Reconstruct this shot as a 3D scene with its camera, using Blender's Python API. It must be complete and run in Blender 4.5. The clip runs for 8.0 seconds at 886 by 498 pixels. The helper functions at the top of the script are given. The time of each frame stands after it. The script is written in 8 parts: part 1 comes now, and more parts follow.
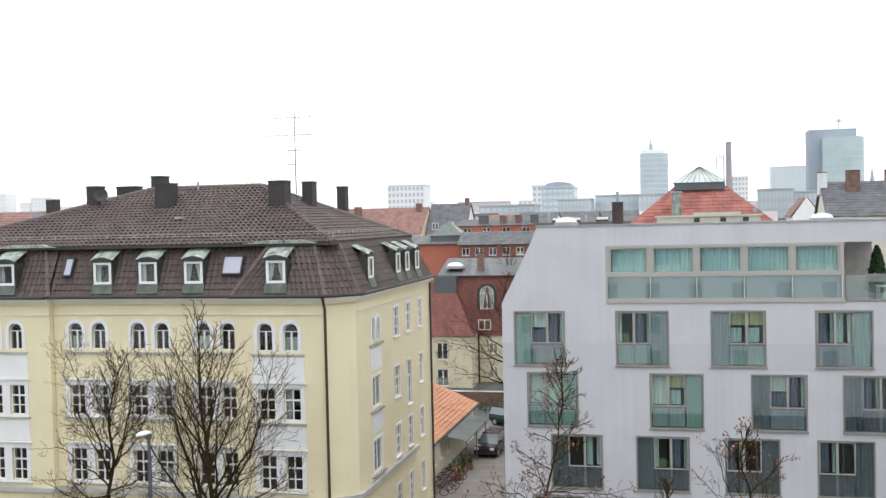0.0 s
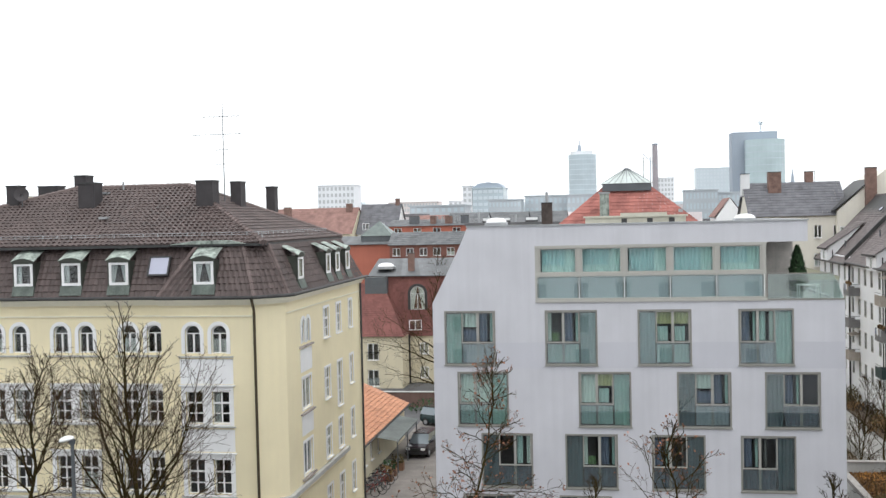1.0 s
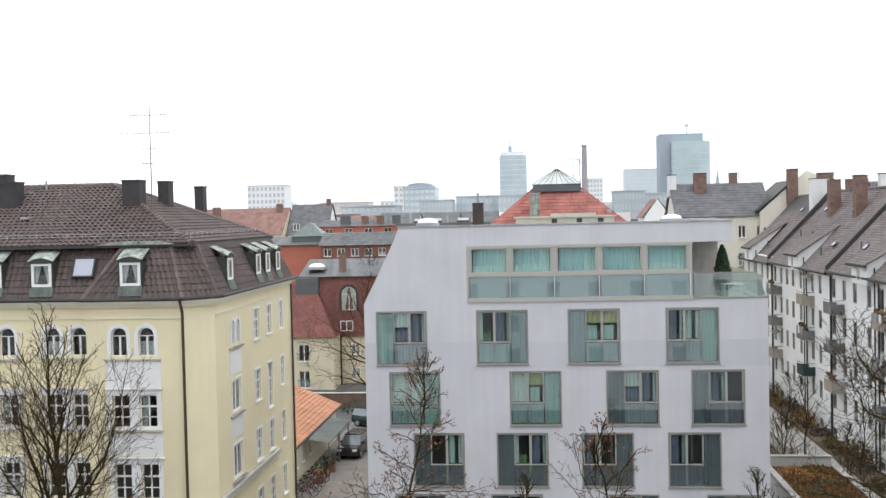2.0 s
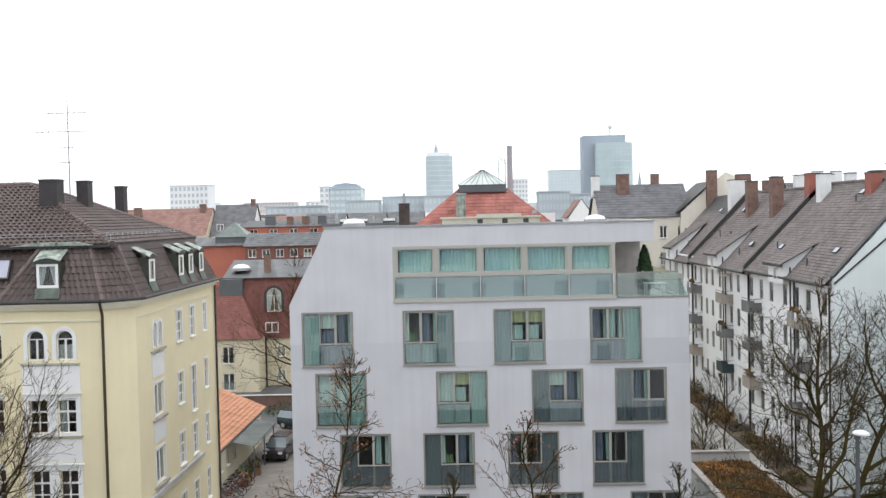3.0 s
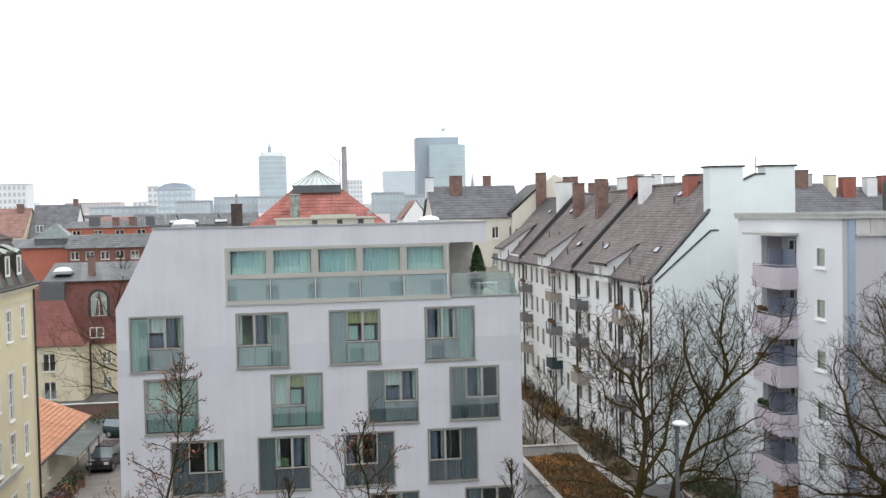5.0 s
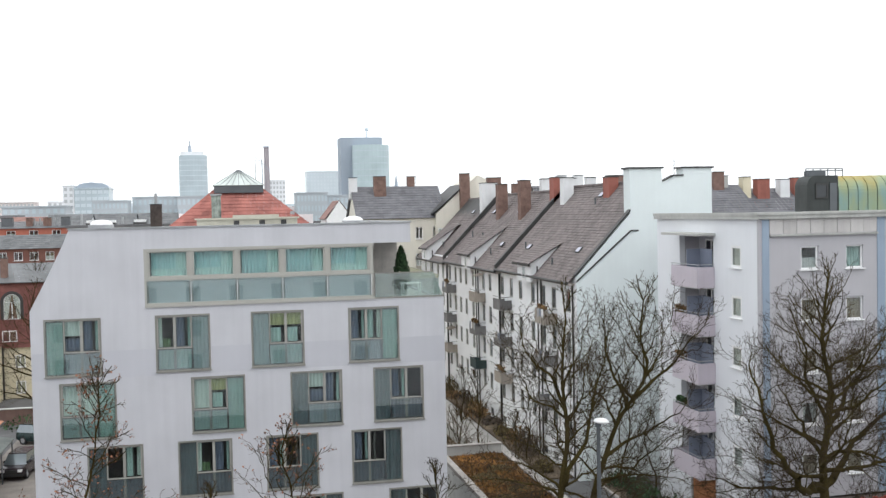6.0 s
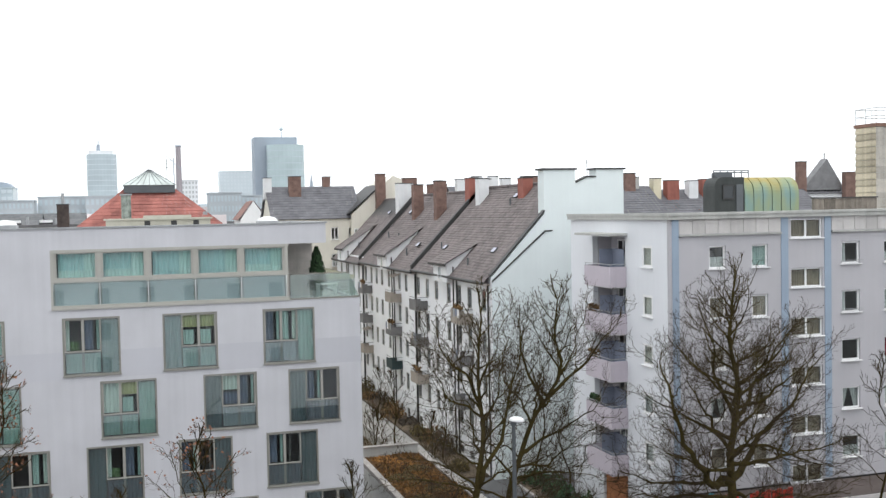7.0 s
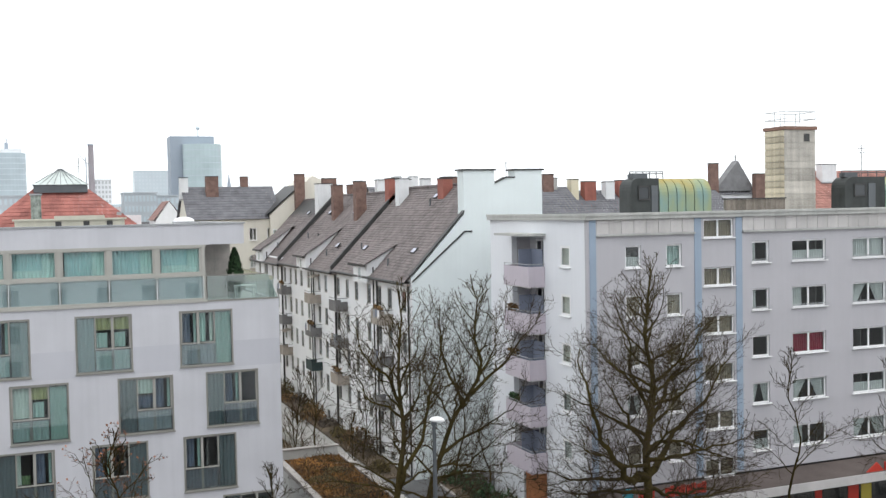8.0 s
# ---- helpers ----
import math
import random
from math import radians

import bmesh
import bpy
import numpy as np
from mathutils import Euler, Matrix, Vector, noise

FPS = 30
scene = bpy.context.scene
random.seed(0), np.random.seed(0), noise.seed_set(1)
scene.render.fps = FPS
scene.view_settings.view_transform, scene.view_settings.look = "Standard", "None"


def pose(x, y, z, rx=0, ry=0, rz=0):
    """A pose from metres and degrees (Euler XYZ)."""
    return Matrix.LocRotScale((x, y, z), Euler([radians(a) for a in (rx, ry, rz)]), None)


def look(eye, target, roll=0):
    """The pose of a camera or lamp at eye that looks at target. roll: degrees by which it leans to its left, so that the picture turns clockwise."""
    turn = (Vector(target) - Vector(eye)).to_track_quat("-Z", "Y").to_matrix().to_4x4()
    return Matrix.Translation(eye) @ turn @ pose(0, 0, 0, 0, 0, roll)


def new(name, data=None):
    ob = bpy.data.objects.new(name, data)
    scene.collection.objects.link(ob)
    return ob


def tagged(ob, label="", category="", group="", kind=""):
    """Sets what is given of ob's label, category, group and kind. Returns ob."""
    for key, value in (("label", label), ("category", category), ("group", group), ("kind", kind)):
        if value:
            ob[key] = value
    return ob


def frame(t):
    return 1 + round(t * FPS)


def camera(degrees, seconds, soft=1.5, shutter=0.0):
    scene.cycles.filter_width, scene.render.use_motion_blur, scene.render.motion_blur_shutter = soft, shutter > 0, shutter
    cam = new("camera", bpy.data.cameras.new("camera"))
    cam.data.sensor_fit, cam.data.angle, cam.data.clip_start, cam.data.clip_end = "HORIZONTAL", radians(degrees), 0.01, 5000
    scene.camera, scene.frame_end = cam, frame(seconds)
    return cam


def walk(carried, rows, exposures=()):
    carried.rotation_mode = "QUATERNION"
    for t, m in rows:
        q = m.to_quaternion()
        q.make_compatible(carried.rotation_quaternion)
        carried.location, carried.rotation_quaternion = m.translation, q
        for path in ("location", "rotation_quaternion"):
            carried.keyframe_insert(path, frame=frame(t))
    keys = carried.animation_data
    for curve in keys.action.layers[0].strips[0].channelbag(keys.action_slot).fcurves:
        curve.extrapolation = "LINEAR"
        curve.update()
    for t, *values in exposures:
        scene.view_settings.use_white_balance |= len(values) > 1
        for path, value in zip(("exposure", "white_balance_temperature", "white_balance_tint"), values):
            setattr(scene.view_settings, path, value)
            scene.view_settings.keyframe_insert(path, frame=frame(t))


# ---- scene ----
# ---- camera: it stands at a high window and turns to the right ----
cam = camera(47.07, 8.0, 1.4)
EYE = 19.0
TURNS = [  # seconds, yaw, pitch, roll
    (0.0, 13.1, -1.617, 1.321), (0.5, 11.16, -1.658, 1.304), (1.0, 9.192, -1.686, 1.306), (1.5, 7.238, -1.721, 1.299),
    (3.0, 1.181, -1.822, 1.294), (3.5, -1.178, -1.859, 1.283), (4.0, -3.286, -1.896, 1.274), (4.5, -5.768, -1.937, 1.253),
    (6.0, -12.382, -2.042, 1.197), (6.5, -14.706, -2.072, 1.181), (7.0, -17.115, -2.112, 1.16), (7.5, -19.274, -2.14, 1.158),
    (8.0, -21.618, -2.176, 1.134),
]
walk(cam, [(t, pose(0, 0, EYE, 90 + p, r, y)) for t, y, p, r in TURNS])

# ---- sky and light: a bright overcast day ----
world = bpy.data.worlds.new("overcast")
scene.world = world
world.use_nodes = True
wn, wl = world.node_tree.nodes, world.node_tree.links
wn.clear()
w_sky = wn.new("ShaderNodeTexSky")
w_sky.sky_type, w_sky.sun_disc = "NISHITA", False
w_sky.sun_elevation, w_sky.sun_rotation = radians(75), radians(146)
w_sky.dust_density, w_sky.air_density = 4.0, 1.0
w_grey = wn.new("ShaderNodeHueSaturation")
w_grey.inputs["Saturation"].default_value = 0.12
w_b1, w_b2 = wn.new("ShaderNodeBackground"), wn.new("ShaderNodeBackground")
w_b1.inputs["Strength"].default_value = 0.05
w_b2.inputs["Color"].default_value = (0.935, 0.972, 1.0, 1)
w_b2.inputs["Strength"].default_value = 1.2
w_add, w_out = wn.new("ShaderNodeAddShader"), wn.new("ShaderNodeOutputWorld")
wl.new(w_sky.outputs[0], w_grey.inputs["Color"])
wl.new(w_grey.outputs[0], w_b1.inputs["Color"])
wl.new(w_b1.outputs[0], w_add.inputs[0])
wl.new(w_b2.outputs[0], w_add.inputs[1])
wl.new(w_add.outputs[0], w_out.inputs["Surface"])
sun_data = bpy.data.lights.new("sun", "SUN")
sun_data.energy, sun_data.angle, sun_data.color = 0.5, radians(30), (1.0, 0.985, 0.97)
sun = new("sun", sun_data)
sun.matrix_basis = look((12, 2, 80), (0, 20, 0))
scene.view_settings.exposure = 0.2


# ---- materials ----
def mat(name, color, rough=0.8, metal=0.0, var=0.12, scale=1.2, fine=18.0, bump=0.15, streak=0.0, per_piece=0.0, island=False, spec=0.4, second=None):
    """A node material: base colour, broad and fine variation, vertical streaks, relief, and variation from piece to piece."""
    m = bpy.data.materials.new(name)
    m.use_nodes = True
    n, l = m.node_tree.nodes, m.node_tree.links
    b = n["Principled BSDF"]
    b.inputs["Roughness"].default_value, b.inputs["Metallic"].default_value = rough, metal
    b.inputs["Specular IOR Level"].default_value = spec
    tc = n.new("ShaderNodeTexCoord")
    broad, grain = n.new("ShaderNodeTexNoise"), n.new("ShaderNodeTexNoise")
    broad.inputs["Scale"].default_value, broad.inputs["Detail"].default_value = scale, 5
    grain.inputs["Scale"].default_value, grain.inputs["Detail"].default_value = fine, 3
    l.new(tc.outputs["Object"], broad.inputs["Vector"])
    l.new(tc.outputs["Object"], grain.inputs["Vector"])
    total = n.new("ShaderNodeMath")
    total.operation = "MULTIPLY_ADD"
    total.inputs[1].default_value = 0.65
    l.new(broad.outputs["Fac"], total.inputs[0])
    half = n.new("ShaderNodeMath")
    half.operation = "MULTIPLY"
    half.inputs[1].default_value = 0.35
    l.new(grain.outputs["Fac"], half.inputs[0])
    l.new(half.outputs[0], total.inputs[2])
    value = total.outputs[0]
    if streak:
        mp, st = n.new("ShaderNodeMapping"), n.new("ShaderNodeTexNoise")
        mp.inputs["Scale"].default_value = (2.2, 2.2, 0.12)
        st.inputs["Scale"].default_value, st.inputs["Detail"].default_value = 1.6, 6
        l.new(tc.outputs["Object"], mp.inputs["Vector"])
        l.new(mp.outputs[0], st.inputs["Vector"])
        mx = n.new("ShaderNodeMath")
        mx.operation = "MULTIPLY_ADD"
        mx.inputs[1].default_value = streak
        l.new(st.outputs["Fac"], mx.inputs[0])
        l.new(value, mx.inputs[2])
        sub = n.new("ShaderNodeMath")
        sub.operation = "SUBTRACT"
        sub.inputs[1].default_value = streak / 2
        l.new(mx.outputs[0], sub.inputs[0])
        value = sub.outputs[0]
    if per_piece:
        src = n.new("ShaderNodeNewGeometry") if island else n.new("ShaderNodeObjectInfo")
        rnd = src.outputs["Random Per Island"] if island else src.outputs["Random"]
        pm = n.new("ShaderNodeMath")
        pm.operation = "MULTIPLY_ADD"
        pm.inputs[1].default_value = per_piece
        l.new(rnd, pm.inputs[0])
        l.new(value, pm.inputs[2])
        ps = n.new("ShaderNodeMath")
        ps.operation = "SUBTRACT"
        ps.inputs[1].default_value = per_piece / 2
        l.new(pm.outputs[0], ps.inputs[0])
        value = ps.outputs[0]
    ramp = n.new("ShaderNodeValToRGB")
    lo = [max(0.0, c * (1 - 2.2 * var)) for c in color]
    hi = [min(1.0, c * (1 + 2.2 * var)) for c in (second or color)]
    ramp.color_ramp.elements[0].position, ramp.color_ramp.elements[1].position = 0.2, 0.8
    ramp.color_ramp.elements[0].color, ramp.color_ramp.elements[1].color = (*lo, 1), (*hi, 1)
    l.new(value, ramp.inputs["Fac"])
    l.new(ramp.outputs["Color"], b.inputs["Base Color"])
    if bump:
        bp = n.new("ShaderNodeBump")
        bp.inputs["Strength"].default_value, bp.inputs["Distance"].default_value = bump, 0.02
        l.new(grain.outputs["Fac"], bp.inputs["Height"])
        l.new(bp.outputs[0], b.inputs["Normal"])
    return m


def glass_mat(name, tint, gloss=0.06, ior=1.5):
    """Clear or tinted window glass: what lies behind shows through the tint, and the surface mirrors."""
    m = bpy.data.materials.new(name)
    m.use_nodes = True
    n, l = m.node_tree.nodes, m.node_tree.links
    n.clear()
    out, mix = n.new("ShaderNodeOutputMaterial"), n.new("ShaderNodeMixShader")
    tr, gl, lw = n.new("ShaderNodeBsdfTransparent"), n.new("ShaderNodeBsdfGlossy"), n.new("ShaderNodeLayerWeight")
    tr.inputs["Color"].default_value = (*tint, 1)
    gl.inputs["Roughness"].default_value = 0.02
    lw.inputs["Blend"].default_value = 0.5
    steep, add = n.new("ShaderNodeMath"), n.new("ShaderNodeMath")
    steep.operation, steep.inputs[1].default_value = "POWER", 5.0
    f0 = ((ior - 1) / (ior + 1)) ** 2
    add.operation, add.use_clamp = "MULTIPLY_ADD", True
    add.inputs[1].default_value, add.inputs[2].default_value = 1.0 - f0, gloss + f0
    l.new(lw.outputs["Facing"], steep.inputs[0])
    l.new(steep.outputs[0], add.inputs[0])
    l.new(add.outputs[0], mix.inputs[0])
    l.new(tr.outputs[0], mix.inputs[1])
    l.new(gl.outputs[0], mix.inputs[2])
    l.new(mix.outputs[0], out.inputs["Surface"])
    return m


M_ASPHALT = mat("asphalt", (0.09, 0.09, 0.092), 0.9, var=0.2, scale=0.4, fine=30, bump=0.3)
M_PAVE = mat("paving", (0.19, 0.172, 0.158), 0.9, var=0.2, scale=0.8, fine=14, bump=0.3)
M_GARDEN = mat("garden", (0.085, 0.075, 0.055), 0.95, var=0.4, scale=0.7, fine=6, bump=0.6, second=(0.12, 0.09, 0.06))
M_YELLOW = mat("yellow_render", (0.8, 0.715, 0.49), 0.9, var=0.04, scale=0.5, fine=25, bump=0.12, streak=0.25)
M_WHITE = mat("white_paint", (0.8, 0.8, 0.8), 0.7, var=0.03, scale=1.0, fine=25, bump=0.05, streak=0.2)
M_PVC = mat("white_frame", (0.8, 0.8, 0.8), 0.45, var=0.02, bump=0.0)
M_GREY = mat("grey_render", (0.55, 0.55, 0.582), 0.85, var=0.06, scale=0.45, fine=30, bump=0.1, streak=0.35)
M_ALU = mat("anodised_frame", (0.25, 0.243, 0.22), 0.5, metal=0.1, var=0.05, bump=0.02)
M_TILE = mat("brown_roof_tile", (0.085, 0.062, 0.058), 0.6, var=0.2, scale=0.6, fine=12, bump=0.2, per_piece=0.22, island=True)
M_TILE2 = mat("grey_brown_roof_tile", (0.16, 0.138, 0.135), 0.8, var=0.2, scale=0.5, fine=10, bump=0.2, per_piece=0.28, island=True)
M_RED = mat("red_roof_tile", (0.18, 0.072, 0.062), 0.8, var=0.2, scale=0.7, fine=10, bump=0.2, per_piece=0.16, island=True)
M_RED2 = mat("bright_red_roof_tile", (0.33, 0.125, 0.105), 0.8, var=0.25, scale=0.7, fine=10, bump=0.2, per_piece=0.16, island=True)
M_ORANGE = mat("orange_roof_tile", (0.52, 0.26, 0.16), 0.8, var=0.15, scale=0.7, fine=10, bump=0.2, per_piece=0.16, island=True)
M_SLATE = mat("dark_slate_roof", (0.13, 0.13, 0.142), 0.75, var=0.2, scale=0.7, fine=10, bump=0.2, per_piece=0.16, island=True)
M_COPPER = mat("green_copper", (0.15, 0.185, 0.16), 0.7, var=0.35, scale=2.4, fine=12, bump=0.1, streak=0.7, second=(0.3, 0.34, 0.305))
M_APRON = mat("grey_green_copper", (0.1, 0.12, 0.105), 0.7, var=0.3, scale=1.6, fine=12, bump=0.1, streak=0.4)
M_DARK = mat("dark_sheet_metal", (0.05, 0.05, 0.05), 0.55, metal=0.2, var=0.2, bump=0.05)
M_ZINC = mat("zinc_sheet", (0.36, 0.37, 0.38), 0.5, metal=0.4, var=0.15, scale=1.0, bump=0.05, streak=0.3)
M_MINT = mat("pale_mint_render", (0.71, 0.77, 0.772), 0.9, var=0.03, scale=0.4, fine=25, bump=0.1, streak=0.25)
M_ROWWHITE = mat("off_white_render", (0.8, 0.81, 0.825), 0.9, var=0.04, scale=0.5, fine=25, bump=0.1, streak=0.35)
M_LILAC = mat("lilac_grey_render", (0.46, 0.45, 0.475), 0.9, var=0.04, scale=0.4, fine=25, bump=0.1, streak=0.3)
M_RWHITE = mat("white_side_render", (0.74, 0.755, 0.785), 0.9, var=0.03, scale=0.4, fine=25, bump=0.1, streak=0.25)
M_BLUE = mat("blue_paint", (0.3, 0.37, 0.46), 0.8, var=0.06, scale=0.5, bump=0.05, streak=0.3)
M_BALC = mat("mauve_balcony_panel", (0.52, 0.47, 0.52), 0.8, var=0.05, scale=0.5, bump=0.05, streak=0.4)
M_STONE = mat("concrete_coping", (0.45, 0.45, 0.43), 0.9, var=0.12, scale=1.0, bump=0.2, streak=0.4)
M_PANEL = mat("fibre_cement_panel", (0.5, 0.48, 0.47), 0.85, var=0.08, scale=0.6, bump=0.05, streak=0.4, per_piece=0.35)
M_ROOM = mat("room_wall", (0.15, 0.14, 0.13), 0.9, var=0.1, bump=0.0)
M_CURTAIN = mat("pale_curtain", (0.75, 0.76, 0.74), 0.9, var=0.06, scale=3, bump=0.0)
M_REDCURT = mat("crimson_curtain", (0.35, 0.02, 0.05), 0.9, var=0.1, bump=0.0)
M_BRICK = mat("chimney_brick", (0.19, 0.12, 0.1), 0.9, var=0.25, scale=2.0, fine=9, bump=0.3)
M_BARK = mat("tree_bark", (0.036, 0.027, 0.019), 0.95, var=0.3, scale=1.2, fine=12, bump=0.4, second=(0.04, 0.03, 0.01), spec=0.05)
M_TWIG = mat("twig_bark", (0.056, 0.042, 0.03), 0.95, var=0.2, scale=1.0, fine=8, bump=0.0, spec=0.05)
M_MOSSBARK = mat("mossy_bark", (0.024, 0.017, 0.011), 0.95, var=0.35, scale=0.9, fine=12, bump=0.5, second=(0.06, 0.047, 0.018), spec=0.05)
M_LEAF = mat("withered_leaf", (0.28, 0.13, 0.08), 0.9, var=0.3, scale=1.0, bump=0.0, per_piece=0.6, island=True)
M_GREEN = mat("conifer_green", (0.035, 0.07, 0.03), 0.9, var=0.3, scale=4, bump=0.0, per_piece=0.6, island=True)
M_LAMP = mat("lamp_white", (0.8, 0.8, 0.8), 0.3, var=0.03, bump=0.0)
M_POLE = mat("galvanised_pole", (0.12, 0.13, 0.14), 0.5, metal=0.4, var=0.1, bump=0.02)
M_TWIG2 = mat("brown_twig_bark", (0.09, 0.06, 0.045), 0.95, var=0.2, scale=1.0, fine=8, bump=0.0, spec=0.05)
M_RIDGE = mat("brown_ridge_tile", (0.13, 0.098, 0.092), 0.7, var=0.25, scale=1.5, fine=12, bump=0.2)
M_SILLG = mat("weathered_sill", (0.36, 0.32, 0.3), 0.9, var=0.25, scale=1.5, fine=12, bump=0.2, streak=0.3)
G_CLEAR = glass_mat("clear_glass", (0.84, 0.87, 0.87), 0.07, 1.3)
G_TEAL = glass_mat("green_tinted_glass", (0.76, 0.84, 0.83), 0.13)
G_FROST = glass_mat("grey_balustrade_glass", (0.8, 0.86, 0.87), 0.15)
G_GUARD = glass_mat("green_guard_glass", (0.74, 0.85, 0.81), 0.24)
G_ROW = glass_mat("sky_mirroring_glass", (0.75, 0.8, 0.82), 0.2, 1.6)
G_HOUSE = glass_mat("dark_casement_glass", (0.86, 0.9, 0.9), 0.035, 1.3)
G_BAND = glass_mat("pale_green_glass", (0.82, 0.92, 0.92), 0.06)

# ---- building helpers ----
WORLD = {}


def thing(name, loc, label, category, group="", kind=""):
    ob = new(name)
    ob.empty_display_size = 0.5
    ob.matrix_basis = Matrix.Translation(loc)
    WORLD[ob] = ob.matrix_basis.copy()
    return tagged(ob, label, category, group, kind)


def to_mesh(name, bm, material, weld=False):
    if weld:
        bmesh.ops.remove_doubles(bm, verts=bm.verts, dist=0.0005)
    me = bpy.data.meshes.new(name)
    bm.to_mesh(me)
    bm.free()
    for m in (material if isinstance(material, (list, tuple)) else [material]):
        me.materials.append(m)
    return me


def place(name, me, m, parent=None, label=""):
    """An object on mesh me at the world pose m, under parent."""
    ob = new(name, me)
    WORLD[ob] = m.copy()
    if parent is not None:
        ob.parent = parent
        ob.matrix_basis = WORLD[parent].inverted() @ m
    else:
        ob.matrix_basis = m
    if label:
        ob["label"] = label
    return ob


def part(name, bm, material, parent=None, label="", m=None, weld=False):
    return place(name, to_mesh(name, bm, material, weld), m if m is not None else Matrix(), parent, label)


def box(bm, x0, x1, y0, y1, z0, z1, mi=0):
    v = [bm.verts.new((x, y, z)) for z in (z0, z1) for y in (y0, y1) for x in (x0, x1)]
    for f in ((0, 2, 3, 1), (4, 5, 7, 6), (0, 1, 5, 4), (2, 6, 7, 3), (0, 4, 6, 2), (1, 3, 7, 5)):
        bm.faces.new([v[i] for i in f]).material_index = mi
    return v


def boxes(*rows):
    bm = bmesh.new()
    for r in rows:
        box(bm, *r)
    return bm


def prism(bm, pts, y0, y1, mi=0):
    """An x-z outline carried from y0 to y1."""
    a = [bm.verts.new((x, y0, z)) for x, z in pts]
    b = [bm.verts.new((x, y1, z)) for x, z in pts]
    n = len(pts)
    bm.faces.new(a).material_index = mi
    bm.faces.new(b[::-1]).material_index = mi
    for i in range(n):
        bm.faces.new((a[i], b[i], b[(i + 1) % n], a[(i + 1) % n])).material_index = mi


def slab(bm, pts, z0, z1):
    """An x-y outline carried from z0 to z1."""
    a = [bm.verts.new((x, y, z0)) for x, y in pts]
    b = [bm.verts.new((x, y, z1)) for x, y in pts]
    n = len(pts)
    bm.faces.new(a[::-1])
    bm.faces.new(b)
    for i in range(n):
        bm.faces.new((a[i], a[(i + 1) % n], b[(i + 1) % n], b[i]))


def tube(bm, p, q, r0, r1=None, sides=8):
    p, q = Vector(p), Vector(q)
    r1 = r0 if r1 is None else r1
    d = (q - p).normalized()
    a = d.orthogonal().normalized()
    b = d.cross(a)
    ring = lambda c, r: [bm.verts.new(c + r * (math.cos(t) * a + math.sin(t) * b)) for t in (2 * math.pi * i / sides for i in range(sides))]
    v, w = ring(p, r0), ring(q, r1)
    for i in range(sides):
        bm.faces.new((v[i], v[(i + 1) % sides], w[(i + 1) % sides], w[i]))
    bm.faces.new(v[::-1])
    bm.faces.new(w)


def holed_wall(bm, u0, u1, v0, v1, holes, thick, mi=0):
    """A wall in local axes: x along it, y into it, z up, with rectangular openings right through."""
    us = sorted({u0, u1, *[c for h in holes for c in h[:2] if u0 < c < u1]})
    vs = sorted({v0, v1, *[c for h in holes for c in h[2:] if v0 < c < v1]})
    solid = lambda i, j: 0 <= i < len(us) - 1 and 0 <= j < len(vs) - 1 and not any(
        h[0] < (us[i] + us[i + 1]) / 2 < h[1] and h[2] < (vs[j] + vs[j + 1]) / 2 < h[3] for h in holes)

    def quad(*p):
        bm.faces.new([bm.verts.new(c) for c in p]).material_index = mi

    for i in range(len(us) - 1):
        for j in range(len(vs) - 1):
            if not solid(i, j):
                continue
            a, b, c, d = us[i], us[i + 1], vs[j], vs[j + 1]
            quad((a, 0, c), (b, 0, c), (b, 0, d), (a, 0, d))
            quad((b, thick, c), (a, thick, c), (a, thick, d), (b, thick, d))
            if not solid(i - 1, j):
                quad((a, thick, c), (a, 0, c), (a, 0, d), (a, thick, d))
            if not solid(i + 1, j):
                quad((b, 0, c), (b, thick, c), (b, thick, d), (b, 0, d))
            if not solid(i, j - 1):
                quad((a, thick, c), (b, thick, c), (b, 0, c), (a, 0, c))
            if not solid(i, j + 1):
                quad((a, 0, d), (b, 0, d), (b, thick, d), (a, thick, d))


